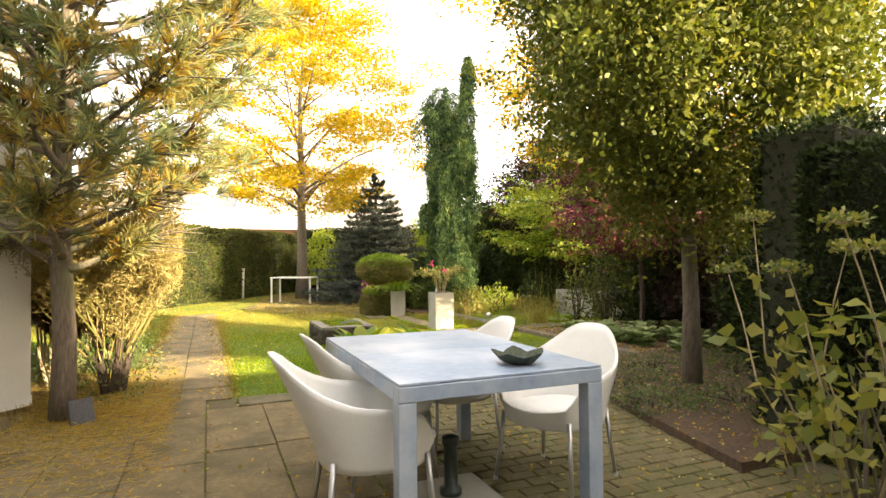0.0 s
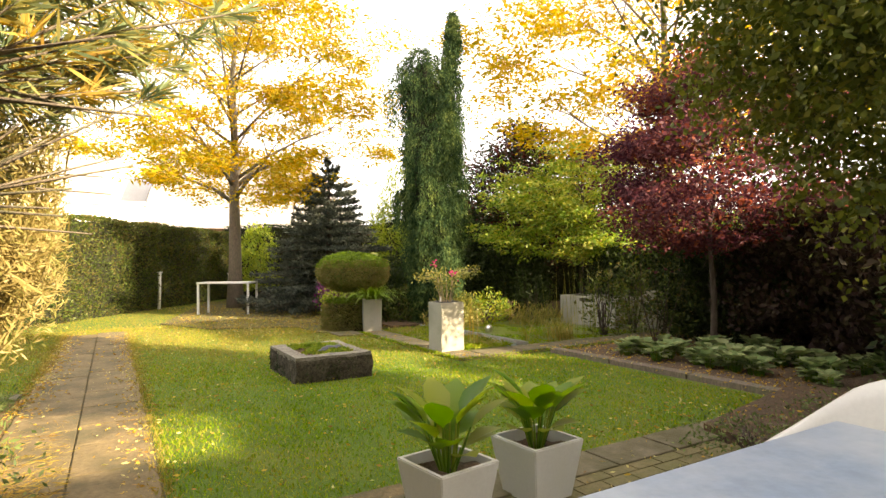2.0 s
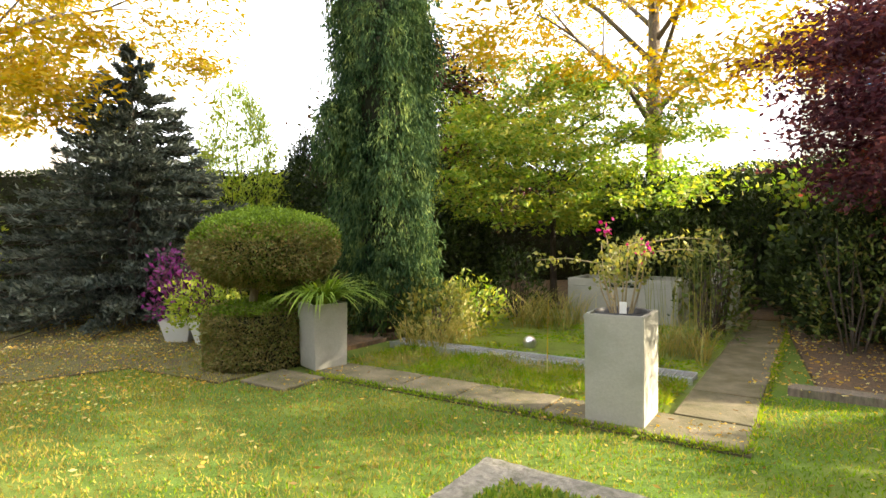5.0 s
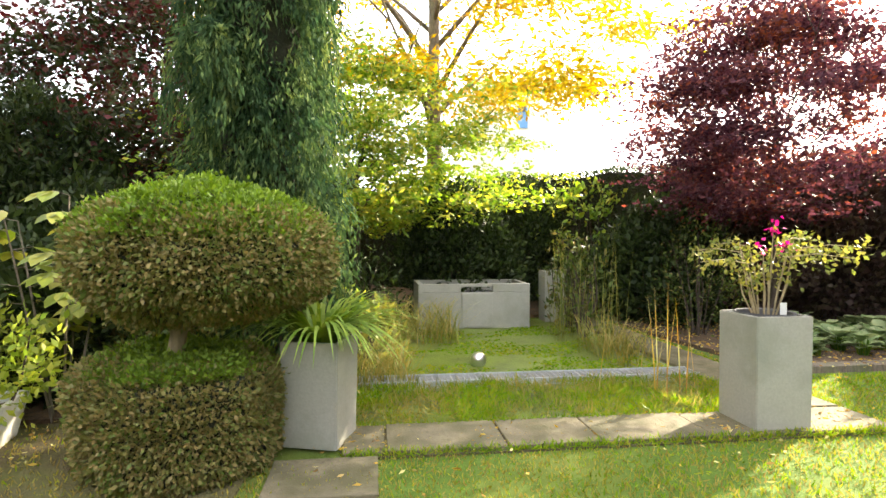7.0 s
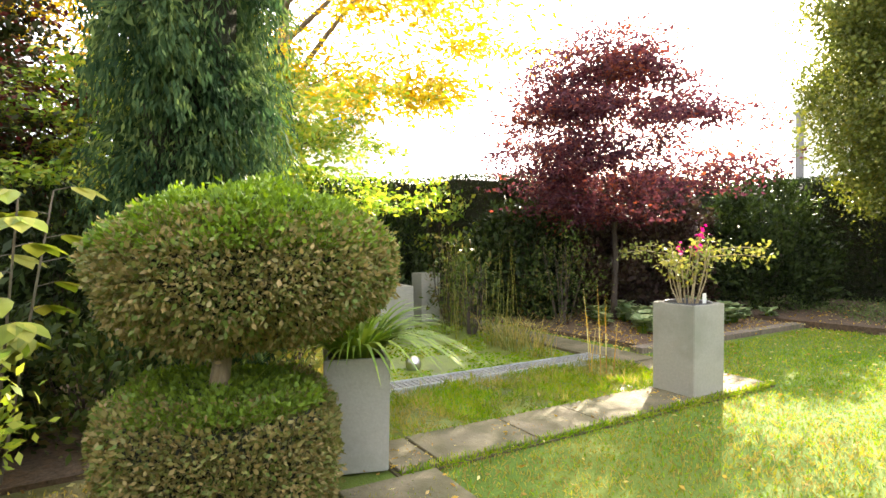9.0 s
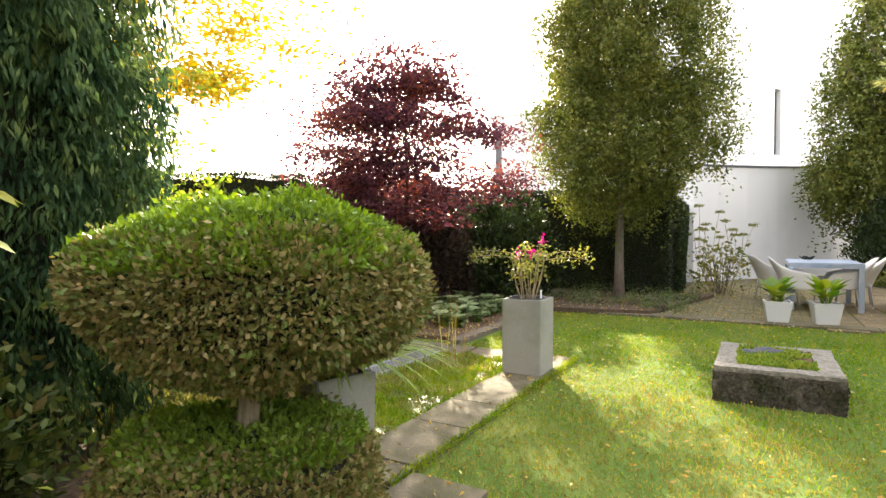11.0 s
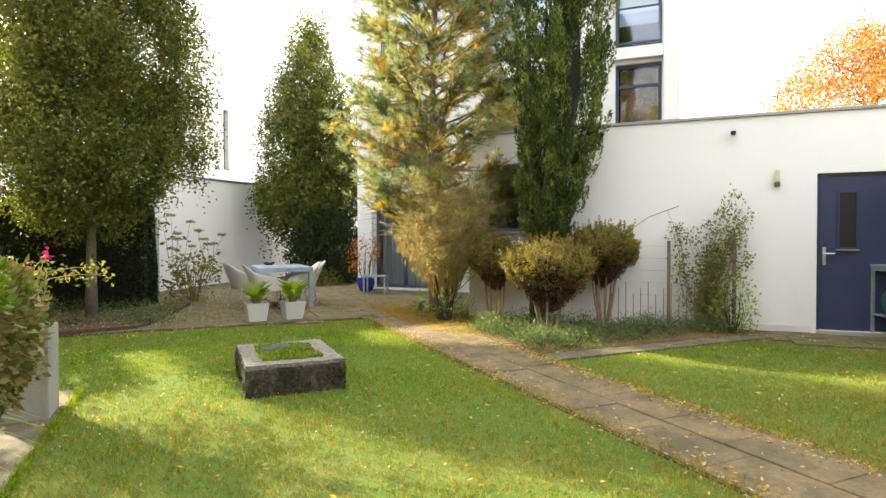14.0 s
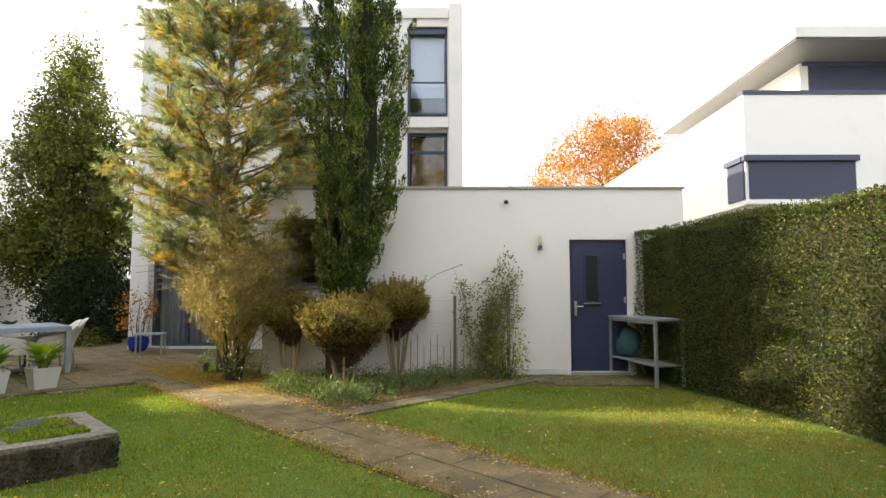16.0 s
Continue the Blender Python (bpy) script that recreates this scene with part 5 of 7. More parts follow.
# hydrangea beside the terrace, with flat dry heads on long stalks
hy = shrub("hydrangea", "hydrangea with yellowing leaves and dry flat flower heads", (2.48, 0.02), 0.5, 0.1, 0.95, 95, 5, (0.075, 0.05), L_HYDR, 151, stems=16, spread=0.08, bark=M_BARK)
g = random.Random(152)
rg = np.random.default_rng(152)
for k in range(12):
    a, q = g.random() * math.tau, 0.2 + 0.55 * g.random()
    e = Vector((2.48 + q * math.cos(a), 0.05 + q * math.sin(a), 1.1 + 0.8 * g.random() - 0.4 * q))
    b = Vector((2.48 + 0.15 * math.cos(a), 0.05 + 0.15 * math.sin(a), 0.0))
    m = b.lerp(e, 0.45) + Vector((0.14 * math.cos(a + 1), 0.14 * math.sin(a + 1), 0.12))
    bm = tube([b, b.lerp(m, 0.5) + Vector((0.02, -0.02, 0)), m, m.lerp(e, 0.5) + Vector((0, 0, 0.04)), e], [0.007, 0.006, 0.005, 0.004, 0.003], 5)
    hp = []
    for j in range(20):
        c2 = g.random() * math.tau
        r2 = math.sqrt(g.random()) * 0.085
        w = e + Vector((r2 * math.cos(c2), r2 * math.sin(c2), 0.03 - r2 * 0.2))
        tube([e, w], [0.002, 0.0015], 3, bm)
        hp.append(w[:])
    sk = part("stalk", bm, M_BARK_L, hy, "long pale stalk")
    C = clumped(np.array(hp), 6, 0.012, rg)
    tagged(quads("flower_head", leaf_quads(C, rg.normal(size=C.shape) + np.array([0, 0, 0.6]), 0.026, 0.02, rg), L_HYDR, sk, "dry flat flower head"), kind="stuff")
    F = np.array([b.lerp(m, 0.6)[:], m[:], m.lerp(e, 0.5)[:]])
    C = clumped(F, 3, 0.03, rg)
    tagged(quads("leaf", leaf_quads(C, rg.normal(size=C.shape) * (1, 1, 0.4), 0.12, 0.075, rg), L_HYDR, sk), kind="stuff")

# ---- things on the terrace ----
table = thing("dining_table", "square-legged grey-blue zinc garden table", "table")
TX0, TX1, TY0, TY1, TZ = 0.485, 1.437, 0.534, 1.975, 0.738
part("tabletop", box(TX0 + 0.003, TY0 + 0.003, TZ - 0.012, TX1 - 0.003, 1.24, TZ, 0.003), M_TABLE, table)
part("tabletop", box(TX0 + 0.003, 1.244, TZ - 0.012, TX1 - 0.003, TY1 - 0.003, TZ, 0.003), M_TABLE, table)
for a, b, c, d in ((TX0, TY0, TX1, TY0 + 0.06), (TX0, TY1 - 0.06, TX1, TY1), (TX0, TY0 + 0.062, TX0 + 0.06, TY1 - 0.062), (TX1 - 0.06, TY0 + 0.062, TX1, TY1 - 0.062)):
    part("apron", box(a, b, TZ - 0.075, c, d, TZ - 0.014, 0.004), M_TABLE, table)
for x in (TX0, TX1 - 0.075):
    for y in (TY0, TY1 - 0.075):
        part("leg", box(x, y, 0.0, x + 0.075, y + 0.075, TZ - 0.077, 0.004), M_TABLE, table)
bowl = thing("bowl", "dark mossy five-sided bronze bowl on the table", "bowl", at=(1.12, 0.72, TZ))
bm = bmesh.new()
rings = []
for r, z, wv in ((0.045, 0.0, 0), (0.075, 0.012, 0), (0.115, 0.05, 0.012), (0.108, 0.052, 0.012), (0.07, 0.022, 0), (0.0, 0.018, 0)):
    rings.append([bm.verts.new((r * math.cos(k * math.tau / 20) * (1 + 0.13 * math.cos(5 * k * math.tau / 20)), r * math.sin(k * math.tau / 20) * (1 + 0.13 * math.cos(5 * k * math.tau / 20)), z + wv * math.cos(5 * k * math.tau / 20))) for k in range(20)])
for p, q in zip(rings, rings[1:]):
    for k in range(20):
        bm.faces.new((p[k], p[(k + 1) % 20], q[(k + 1) % 20], q[k]))
bm.faces.new(rings[0][::-1])
smooth(part("body", bm, M_BOWL, bowl), False)


def tub_chair():
    """Armchair with a one-piece plastic shell on four thin metal legs; it faces +x."""
    c = thing("garden_chair", "white plastic tub armchair on thin metal legs by the table", "chair", group="chairs round the table")
    bm = bmesh.new()
    N, K = 48, 10
    def shell(off):
        rr = []
        for j in range(K + 1):
            s = j / K
            row = []
            for i in range(N):
                a = math.tau * i / N
                turn = math.degrees(abs(a - math.pi))                # 0 behind, 180 in front
                rim = float(np.interp(turn, (0, 14, 28, 42, 58, 76, 98, 122, 140, 180), (0.82, 0.815, 0.79, 0.735, 0.675, 0.625, 0.595, 0.56, 0.455, 0.42)))
                z = 0.335 + (rim - 0.335) * s
                lean = 0.17 * s ** 1.2 * max(-math.cos(a), 0)
                flare = 1 + 0.20 * s
                thin = 1 - 0.22 * max(z - 0.62, 0) / 0.22
                cs, sn = math.cos(a), math.sin(a)
                cs, sn = math.copysign(abs(cs) ** 0.8, cs), math.copysign(abs(sn) ** 0.8, sn)
                row.append(bm.verts.new(((0.235 - off) * flare * cs - lean, (0.25 - off) * flare * sn * thin, z)))
            rr.append(row)
        return rr
    out, inn = shell(0.0), shell(0.014)
    for rr, flip in ((out, 1), (inn, -1)):
        for p, q in zip(rr, rr[1:]):
            for i in range(N):
                f = (p[i], p[(i + 1) % N], q[(i + 1) % N], q[i])
                bm.faces.new(f[::flip])
    for i in range(N):
        bm.faces.new((out[K][i], out[K][(i + 1) % N], inn[K][(i + 1) % N], inn[K][i]))
        bm.faces.new((inn[0][i], inn[0][(i + 1) % N], out[0][(i + 1) % N], out[0][i]))
    smooth(part("shell", bm, M_PLASTIC, c))
    bm = bmesh.new()
    r1 = [bm.verts.new((0.234 * math.cos(math.tau * i / 28), 0.254 * math.sin(math.tau * i / 28), 0.405 + 0.008 * math.cos(math.tau * i / 14))) for i in range(28)]
    r2 = [bm.verts.new((0.234 * math.cos(math.tau * i / 28), 0.254 * math.sin(math.tau * i / 28), 0.385)) for i in range(28)]
    for i in range(28):
        bm.faces.new((r2[i], r2[(i + 1) % 28], r1[(i + 1) % 28], r1[i]))
    bm.faces.new(r1)
    bm.faces.new(r2[::-1])
    part("seat", bm, M_PLASTIC, c)
    for sx in (-1, 1):
        for sy in (-1, 1):
            lg = smooth(part("leg", tube([(0.2 * sx, 0.2 * sy, 0.385), (0.215 * sx, 0.215 * sy, 0.2), (0.24 * sx, 0.235 * sy, 0.0)], [0.013, 0.012, 0.009], 8), M_ALU, c, "thin metal leg"))
            part("foot_cap", tube([(0.2385 * sx, 0.2335 * sy, 0.03), (0.24 * sx, 0.235 * sy, 0.001)], [0.012, 0.013], 8), M_PLASTIC, lg)
    return c


ch = tub_chair()
ch.matrix_basis = pose(0.50, 0.97, 0, 0, 0, -4)
copy_thing(ch, pose(0.72, 1.56, 0, 0, 0, 2))
copy_thing(ch, pose(1.58, 1.12, 0, 0, 0, 205))
copy_thing(ch, pose(1.28, 1.86, 0, 0, 0, 184))
ub = thing("parasol_base", "dark green iron parasol tube on a concrete foot under the table", "parasol base", at=(0.92, 1.05, 0))
part("foot", box(-0.22, -0.22, 0.004, 0.22, 0.22, 0.06, 0.012), M_FIBRE, ub)
smooth(part("tube", lathe([(0.055, 0.061), (0.055, 0.09), (0.034, 0.1), (0.034, 0.30), (0.042, 0.305), (0.042, 0.34), (0.028, 0.345), (0.026, 0.2)], 16), M_DARKMETAL, ub))


def taper_pot(name, label, x, y, w0, w1, h, material, rz=0, rim=0.02, fill=M_SOIL, group="", wall=0.022):
    """Square tapering planter with wall thickness and soil."""
    t = thing(name, label, "planter", at=(x, y, 0), rz=rz, group=group)
    bm = bmesh.new()
    sq = lambda w, z: [bm.verts.new((sx * w / 2, sy * w / 2, z)) for sx, sy in ((-1, -1), (1, -1), (1, 1), (-1, 1))]
    a, b, c, d, e = sq(w0, 0.004), sq(w1, h), sq(w1 - 2 * wall, h), sq(w1 - 2 * wall - 0.004, h - 0.07), None
    for p, q in ((a, b), (b, c), (c, d)):
        for i in range(4):
            bm.faces.new((p[i], p[(i + 1) % 4], q[(i + 1) % 4], q[i]))
    bm.faces.new(a[::-1])
    bmesh.ops.bevel(bm, geom=[x for x in bm.edges if all(v in b or v in a for v in x.verts)], offset=0.005, segments=2, affect="EDGES")
    part("pot", bm, material, t)
    k = w1 - 2 * wall - 0.003
    bm = bmesh.new()
    bmesh.ops.create_grid(bm, x_segments=10, y_segments=10, size=k / 2)
    for v in bm.verts:
        v.co.z = h - 0.05 + 0.018 * math.sin(31 * v.co.x + 3 * y) * math.cos(27 * v.co.y + x)
    part("soil", bm, fill, t)
    return t


def blades(P, A, L, W, droop, rg, seg=3):
    """Long arching blades from the points P towards the azimuths A, as chains of quads."""
    out = []
    n = len(P)
    pr = None
    side = np.column_stack([-np.sin(A), np.cos(A), np.zeros(n)])
    for i in range(seg + 1):
        s = i / seg
        c = P + np.column_stack([np.cos(A) * L * s ** 1.3 * droop, np.sin(A) * L * s ** 1.3 * droop, L * (s - droop * 0.75 * s ** 2.4)])
        w = (W * (0.25 + 1.5 * s * (1 - s) * 2 if i < seg else 0.04))[:, None] / 2 if hasattr(W, "__len__") else W * (1 - s ** 2.5 * 0.95) / 2
        cur = (c - side * w, c + side * w)
        if pr:
            out.append(np.stack([pr[0], pr[1], cur[1], cur[0]], axis=1))
        pr = cur
    return np.concatenate(out)


def big_leaf(bm, base, tip, width, cup=0.25):
    """A broad, cupped leaf with a midrib, made of eight quads."""
    b, t = Vector(base), Vector(tip)
    d = t - b
    s = d.cross(Vector((0, 0, 1))).normalized()
    n = s.cross(d).normalized()
    prev = None
    for i, (f, w) in enumerate(((0, 0.05), (0.2, 0.75), (0.45, 1.0), (0.72, 0.72), (1.0, 0.03))):
        c = b + d * f - n * (0.18 * d.length * (f - 0.35) ** 2)
        row = [bm.verts.new(c - s * width * w / 2 + n * cup * width * w * 0.5), bm.verts.new(c), bm.verts.new(c + s * width * w / 2 + n * cup * width * w * 0.5)]
        if prev:
            bm.faces.new((prev[0], prev[1], row[1], row[0]))
            bm.faces.new((prev[1], prev[2], row[2], row[1]))
        prev = row


def hosta(name, label, x, y, z, n, ln, seed, material, cat="plant", rise=0.0, wide=0.42):
    t = thing(name, label, cat)
    g = random.Random(seed)
    bm, st = bmesh.new(), bmesh.new()
    for k in range(n):
        a = k * 2.4 + g.random()
        e = 0.5 + 0.9 * g.random()
        r = ln * (0.35 + 0.5 * g.random())
        b = Vector((x + r * 0.6 * math.cos(a), y + r * 0.6 * math.sin(a), z + ln * e * 0.75))
        tip = b + Vector((math.cos(a) * ln * 0.75, math.sin(a) * ln * 0.75, ln * ((e - 0.75) * 0.6 + rise)))
        tube([(x + 0.03 * math.cos(a), y + 0.03 * math.sin(a), z - 0.02), b], [0.006, 0.004], 4, st)
        big_leaf(bm, b, tip, ln * wide)
    tagged(smooth(part("foliage", bm, material, t)), kind="stuff")
    tagged(part("stalk", st, L_HOSTA, t), kind="stuff")
    return t


for x, y, sd in ((1.62, 3.42, 1), (1.08, 3.38, 2)):
    taper_pot("hosta_pot", "white square tapering pot at the terrace edge", x, y, 0.24, 0.33, 0.29, M_FIBRE_W, rz=4 * sd, group="pots at the terrace edge")
    hosta("potted_hosta", "broad-leaved green plant growing in a white pot", x, y, 0.25, 24, 0.215, 200 + sd, L_HOSTA, rise=0.42, wide=0.62)
bp = thing("blue_pot", "cobalt blue glazed round pot by the garden doors", "pot", at=(-1.28, -0.72, 0))
smooth(part("pot", lathe([(0.12, 0.002), (0.18, 0.08), (0.21, 0.22), (0.19, 0.3), (0.2, 0.32), (0.18, 0.32), (0.16, 0.26)], 28), M_BLUEPOT, bp))
shrub("potted_shrub", "thin red and yellow leaved shrub growing in the blue pot", (-1.28, -0.72), 0.42, 0.45, 1.35, 60, 5, (0.07, 0.045), L_ORANGE, 161, stems=9, spread=0.06)
shrub("low_plants", "low yellowing plants at the terrace's edge", (-0.75, -1.05 - 1.9), 0.5, 0.03, 0.4, 90, 7, (0.09, 0.05), L_HYDR, 162)
stl = thing("garden_stool", "small grey metal side table by the garden doors", "side table", at=(-1.3, 0.0, 0), rz=-30)
part("top", box(-0.27, -0.2, 0.40, 0.27, 0.2, 0.43, 0.004), M_GALV, stl)
for sx in (-1, 1):
    for sy in (-1, 1):
        part("leg", box(0.235 * sx - 0.015, 0.17 * sy - 0.015, 0.002, 0.235 * sx + 0.015, 0.17 * sy + 0.015, 0.398), M_GALV, stl)
bd = thing("edging_slate", "upright slate tile leaning by the pine trunk", "slate", at=(-1.04, 3.4, 0.0), rz=40)
bm = box(-0.09, -0.012, 0.0, 0.09, 0.012, 0.20, 0.004)
bm.transform(pose(0, 0, 0, -12, 0, 0))
part("tile", bm, M_ROCK, bd)

# ---- lawn: stone planter, box planters, bench ----
sp = thing("stone_planter", "low square weathered stone planter with moss and gravel", "planter")
SX0, SY0, SX1, SY1, SH = 1.325, 6.655, 2.12, 7.685, 0.242
g = random.Random(171)


def stone(x0, y0, z0, x1, y1, z1, seed, rough=0.012):
    bm = box(x0, y0, z0, x1, y1, z1, min(0.015, (z1 - z0) * 0.2))
    bmesh.ops.subdivide_edges(bm, edges=[e for e in bm.edges if e.calc_length() > 0.08], cuts=2, use_grid_fill=True)
    q = random.Random(seed)
    o = Vector((q.random() * 9, q.random() * 9, q.random() * 9))
    for v in bm.verts:
        v.co += Vector(noise.noise_vector(v.co * 9 + o)) * rough
    return bm


RW = 0.15


def rough_slab(x0, y0, z0, x1, y1, z1, step, rough, seed):
    """A long stone with a fine, lumpy, broken surface."""
    bm = box(x0, y0, z0, x1, y1, z1)
    for ax in range(3):
        size = (x1 - x0, y1 - y0, z1 - z0)[ax]
        lo = (x0, y0, z0)[ax]
        for k in range(1, max(int(size / step), 1)):
            nrm, at = [0, 0, 0], [0, 0, 0]
            nrm[ax], at[ax] = 1, lo + size * k / max(int(size / step), 1)
            bmesh.ops.bisect_plane(bm, geom=bm.verts[:] + bm.edges[:] + bm.faces[:], plane_co=at, plane_no=nrm)
    o = Vector((seed * 1.7, seed * 0.6, seed))
    for v in bm.verts:
        v.co += Vector(noise.noise_vector(v.co * 7 + o)) * rough + Vector(noise.noise_vector(v.co * 24 + o)) * rough * 0.7
    return bm


for k, (x0, y0, x1, y1) in enumerate(((SX0, SY0, SX1, SY0 + 0.13), (SX0, SY1 - 0.13, SX1, SY1), (SX0 + 0.004, SY0 + 0.1, SX0 + 0.13, SY1 - 0.1), (SX1 - 0.13, SY0 + 0.1, SX1 - 0.004, SY1 - 0.1))):
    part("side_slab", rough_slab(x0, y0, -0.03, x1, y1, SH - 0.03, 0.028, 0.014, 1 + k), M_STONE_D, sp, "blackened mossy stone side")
for k, (x0, y0, x1, y1) in enumerate(((SX0 + 0.006, SY0 + 0.006, SX1 - 0.006, SY0 + RW), (SX0 + 0.006, SY1 - RW - 0.03, SX1 - 0.006, SY1 - 0.006), (SX0 + 0.006, SY0 + RW - 0.01, SX0 + RW, SY1 - RW - 0.02), (SX1 - RW, SY0 + RW - 0.01, SX1 - 0.006, SY1 - RW - 0.02))):
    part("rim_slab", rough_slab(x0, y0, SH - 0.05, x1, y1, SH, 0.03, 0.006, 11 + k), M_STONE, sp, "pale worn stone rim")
bm = bmesh.new()
bmesh.ops.create_grid(bm, x_segments=24, y_segments=28, size=0.5)
for v in bm.verts:
    v.co = Vector(((SX0 + SX1) / 2 + v.co.x * (SX1 - SX0 - 2 * RW + 0.02), (SY0 + SY1) / 2 + v.co.y * (SY1 - SY0 - 2 * RW + 0.02), SH - 0.02 + 0.03 * noise.noise(v.co * 12)))
part("soil", bm, M_SOIL, sp)
rg = np.random.default_rng(172)
P = np.column_stack([rg.uniform(SX0 + RW, SX1 - RW, 5000), rg.uniform(SY0 + RW, SY1 - RW, 5000), np.full(5000, SH - 0.01)])
P = P[lumps(P, 7, 3) > -0.25]
P[:, 2] += 0.012 * lumps(P, 12, 4)
quads("moss", leaf_quads(P, rg.normal(size=P.shape) + np.array([0, 0, 1.3]), 0.04, 0.016, rg), L_GREENMAPLE, sp, "green moss and sedum")
n = 2600
s4 = rg.integers(0, 4, n)
f4 = rg.uniform(0, 1, n)
P = np.column_stack([np.choose(s4, [SX0 + f4 * (SX1 - SX0), np.full(n, SX1), SX0 + f4 * (SX1 - SX0), np.full(n, SX0)]), np.choose(s4, [np.full(n, SY0), SY0 + f4 * (SY1 - SY0), np.full(n, SY1), SY0 + f4 * (SY1 - SY0)]), rg.uniform(0.0, 0.2, n)])
P = P[lumps(P, 9, 173) > 0.15]
quads("side_moss", leaf_quads(P, rg.normal(size=P.shape) + np.array([0, 0, -0.3]), 0.026, 0.012, rg), L_SHRUB, sp, "dark moss on the stone sides")
for k, (x, y, r, z) in enumerate(((1.80, 7.02, 0.09, 0.235), (1.90, 7.10, 0.055, 0.245), (1.70, 6.95, 0.045, 0.24))):
    rk = thing("rock", "grey rock lying in the stone planter", "rock")
    bm = bmesh.new()
    bmesh.ops.create_icosphere(bm, subdivisions=3, radius=r)
    for v in bm.verts:
        v.co *= 1 + 0.35 * noise.noise(v.co * 14 + Vector((k * 3, 0, 0)))
        v.co = Vector((x + v.co.x * 1.2, y + v.co.y, z + v.co.z * 0.6))
    smooth(part("stone", bm, M_ROCK, rk))

bx = taper_pot("box_planter", "tall square grey fibre-cement planter at the pond's corner", 3.565, 7.577, 0.335, 0.34, 0.64, M_FIBRE, fill=M_BLACK)
part("inner_rim", lathe([(0.14, 0.60), (0.145, 0.645), (0.158, 0.65), (0.158, 0.642), (0.15, 0.60)], 28), M_ZINC, bx, "black inner pot rim")
lbl = thing("plant_label", "white plastic plant label stuck in the planter", "plant label")
part("tag", box(3.46, 7.52, 0.60, 3.465, 7.56, 0.71, 0.001), M_PLASTIC, lbl)
bg = thing("flowering_shrub", "thin-stemmed shrub with pink bracts growing in the box planter", "plant")
g = random.Random(181)
rg = np.random.default_rng(181)
bm = bmesh.new()
lp, mp = [], []
for k in range(13):
    a = k * 2.4
    b = Vector((3.565 + 0.05 * math.cos(a), 7.577 + 0.05 * math.sin(a), 0.6))
    e = b + Vector((0.09 * math.cos(a), 0.09 * math.sin(a), 0.28 + 0.24 * g.random()))
    tube([b, b.lerp(e, 0.5) + Vector((g.uniform(-0.02, 0.02), g.uniform(-0.02, 0.02), 0)), e], [0.006, 0.005, 0.003], 5, bm)
    lp += [e, b.lerp(e, 0.8), b.lerp(e, 0.6)]
    if k % 2 == 0:
        f = e + Vector((math.cos(a) * 0.36, math.sin(a) * 0.36, 0.02 * g.random()))
        tube([e, e.lerp(f, 0.5) + Vector((0, 0, 0.02)), f], [0.004, 0.003, 0.002], 4, bm)
        lp += [e.lerp(f, s) for s in (0.2, 0.35, 0.5, 0.65, 0.8, 0.9, 1.0)]
    if k in (2, 5, 9):
        mp.append(e + Vector((0, 0, 0.03)))
part("stem", bm, M_BARK_L, bg, "pale brown stems")
C = clumped(np.array([v[:] for v in lp]), 8, 0.03, rg)
quads("foliage", leaf_quads(C, rg.normal(size=C.shape), 0.036, 0.022, rg), L_HYDR, bg)
for v in mp:
    C = clumped(np.array([v[:]]), 14, 0.022, rg)
    tagged(quads("flower", leaf_quads(C, rg.normal(size=C.shape), 0.032, 0.026, rg), L_MAGENTA, bg, "magenta bracts"), kind="stuff")

pl = taper_pot("tall_planter", "tall grey fibre-cement planter beside the box topiary", 3.60, 10.10, 0.29, 0.31, 0.545, M_FIBRE, rz=-18)
gr = thing("arching_grass", "arching green strap-leaved plant growing in the tall planter", "plant")
rg = np.random.default_rng(191)
n = 260
A = rg.uniform(0, math.tau, n)
P = np.column_stack([3.60 + 0.07 * np.cos(A), 10.10 + 0.07 * np.sin(A), np.full(n, 0.5)])
quads("blades", blades(P, A, rg.uniform(0.28, 0.56, n), 0.021, rg.uniform(0.55, 1.35, n), rg, 7), L_STRAP, gr)

for k, (x, y, w, h) in enumerate(((3.72, 11.82, 0.34, 0.24), (3.66, 12.28, 0.34, 0.24), (4.05, 12.5, 0.32, 0.26))):
    taper_pot("white_pot", "white square tapering pot on the leafy ground", x, y, w - 0.1, w, h, M_FIBRE_W, rz=10 + 20 * k, group="white pots beside the topiary")
shrub("potted_azalea", "yellow-green leafy shrub growing in a white pot", (3.72, 11.82), 0.42, 0.25, 0.70, 160, 8, (0.055, 0.028), L_LIGHT, 201, spread=0.06)
shrub("potted_purple_plant", "purple and magenta leaved plant growing in a white pot", (3.66, 12.28), 0.32, 0.3, 0.95, 90, 8, (0.07, 0.035), L_MAUVE, 202, spread=0.06)
shrub("potted_shrub", "grey-green shrub growing in a white pot", (4.05, 12.5), 0.35, 0.3, 0.9, 90, 8, (0.06, 0.02), L_GROUND, 203, spread=0.06)
fg = thing("fig_plant", "young fig with large pale yellow leaves", "plant")
g = random.Random(204)
bm, st = bmesh.new(), bmesh.new()
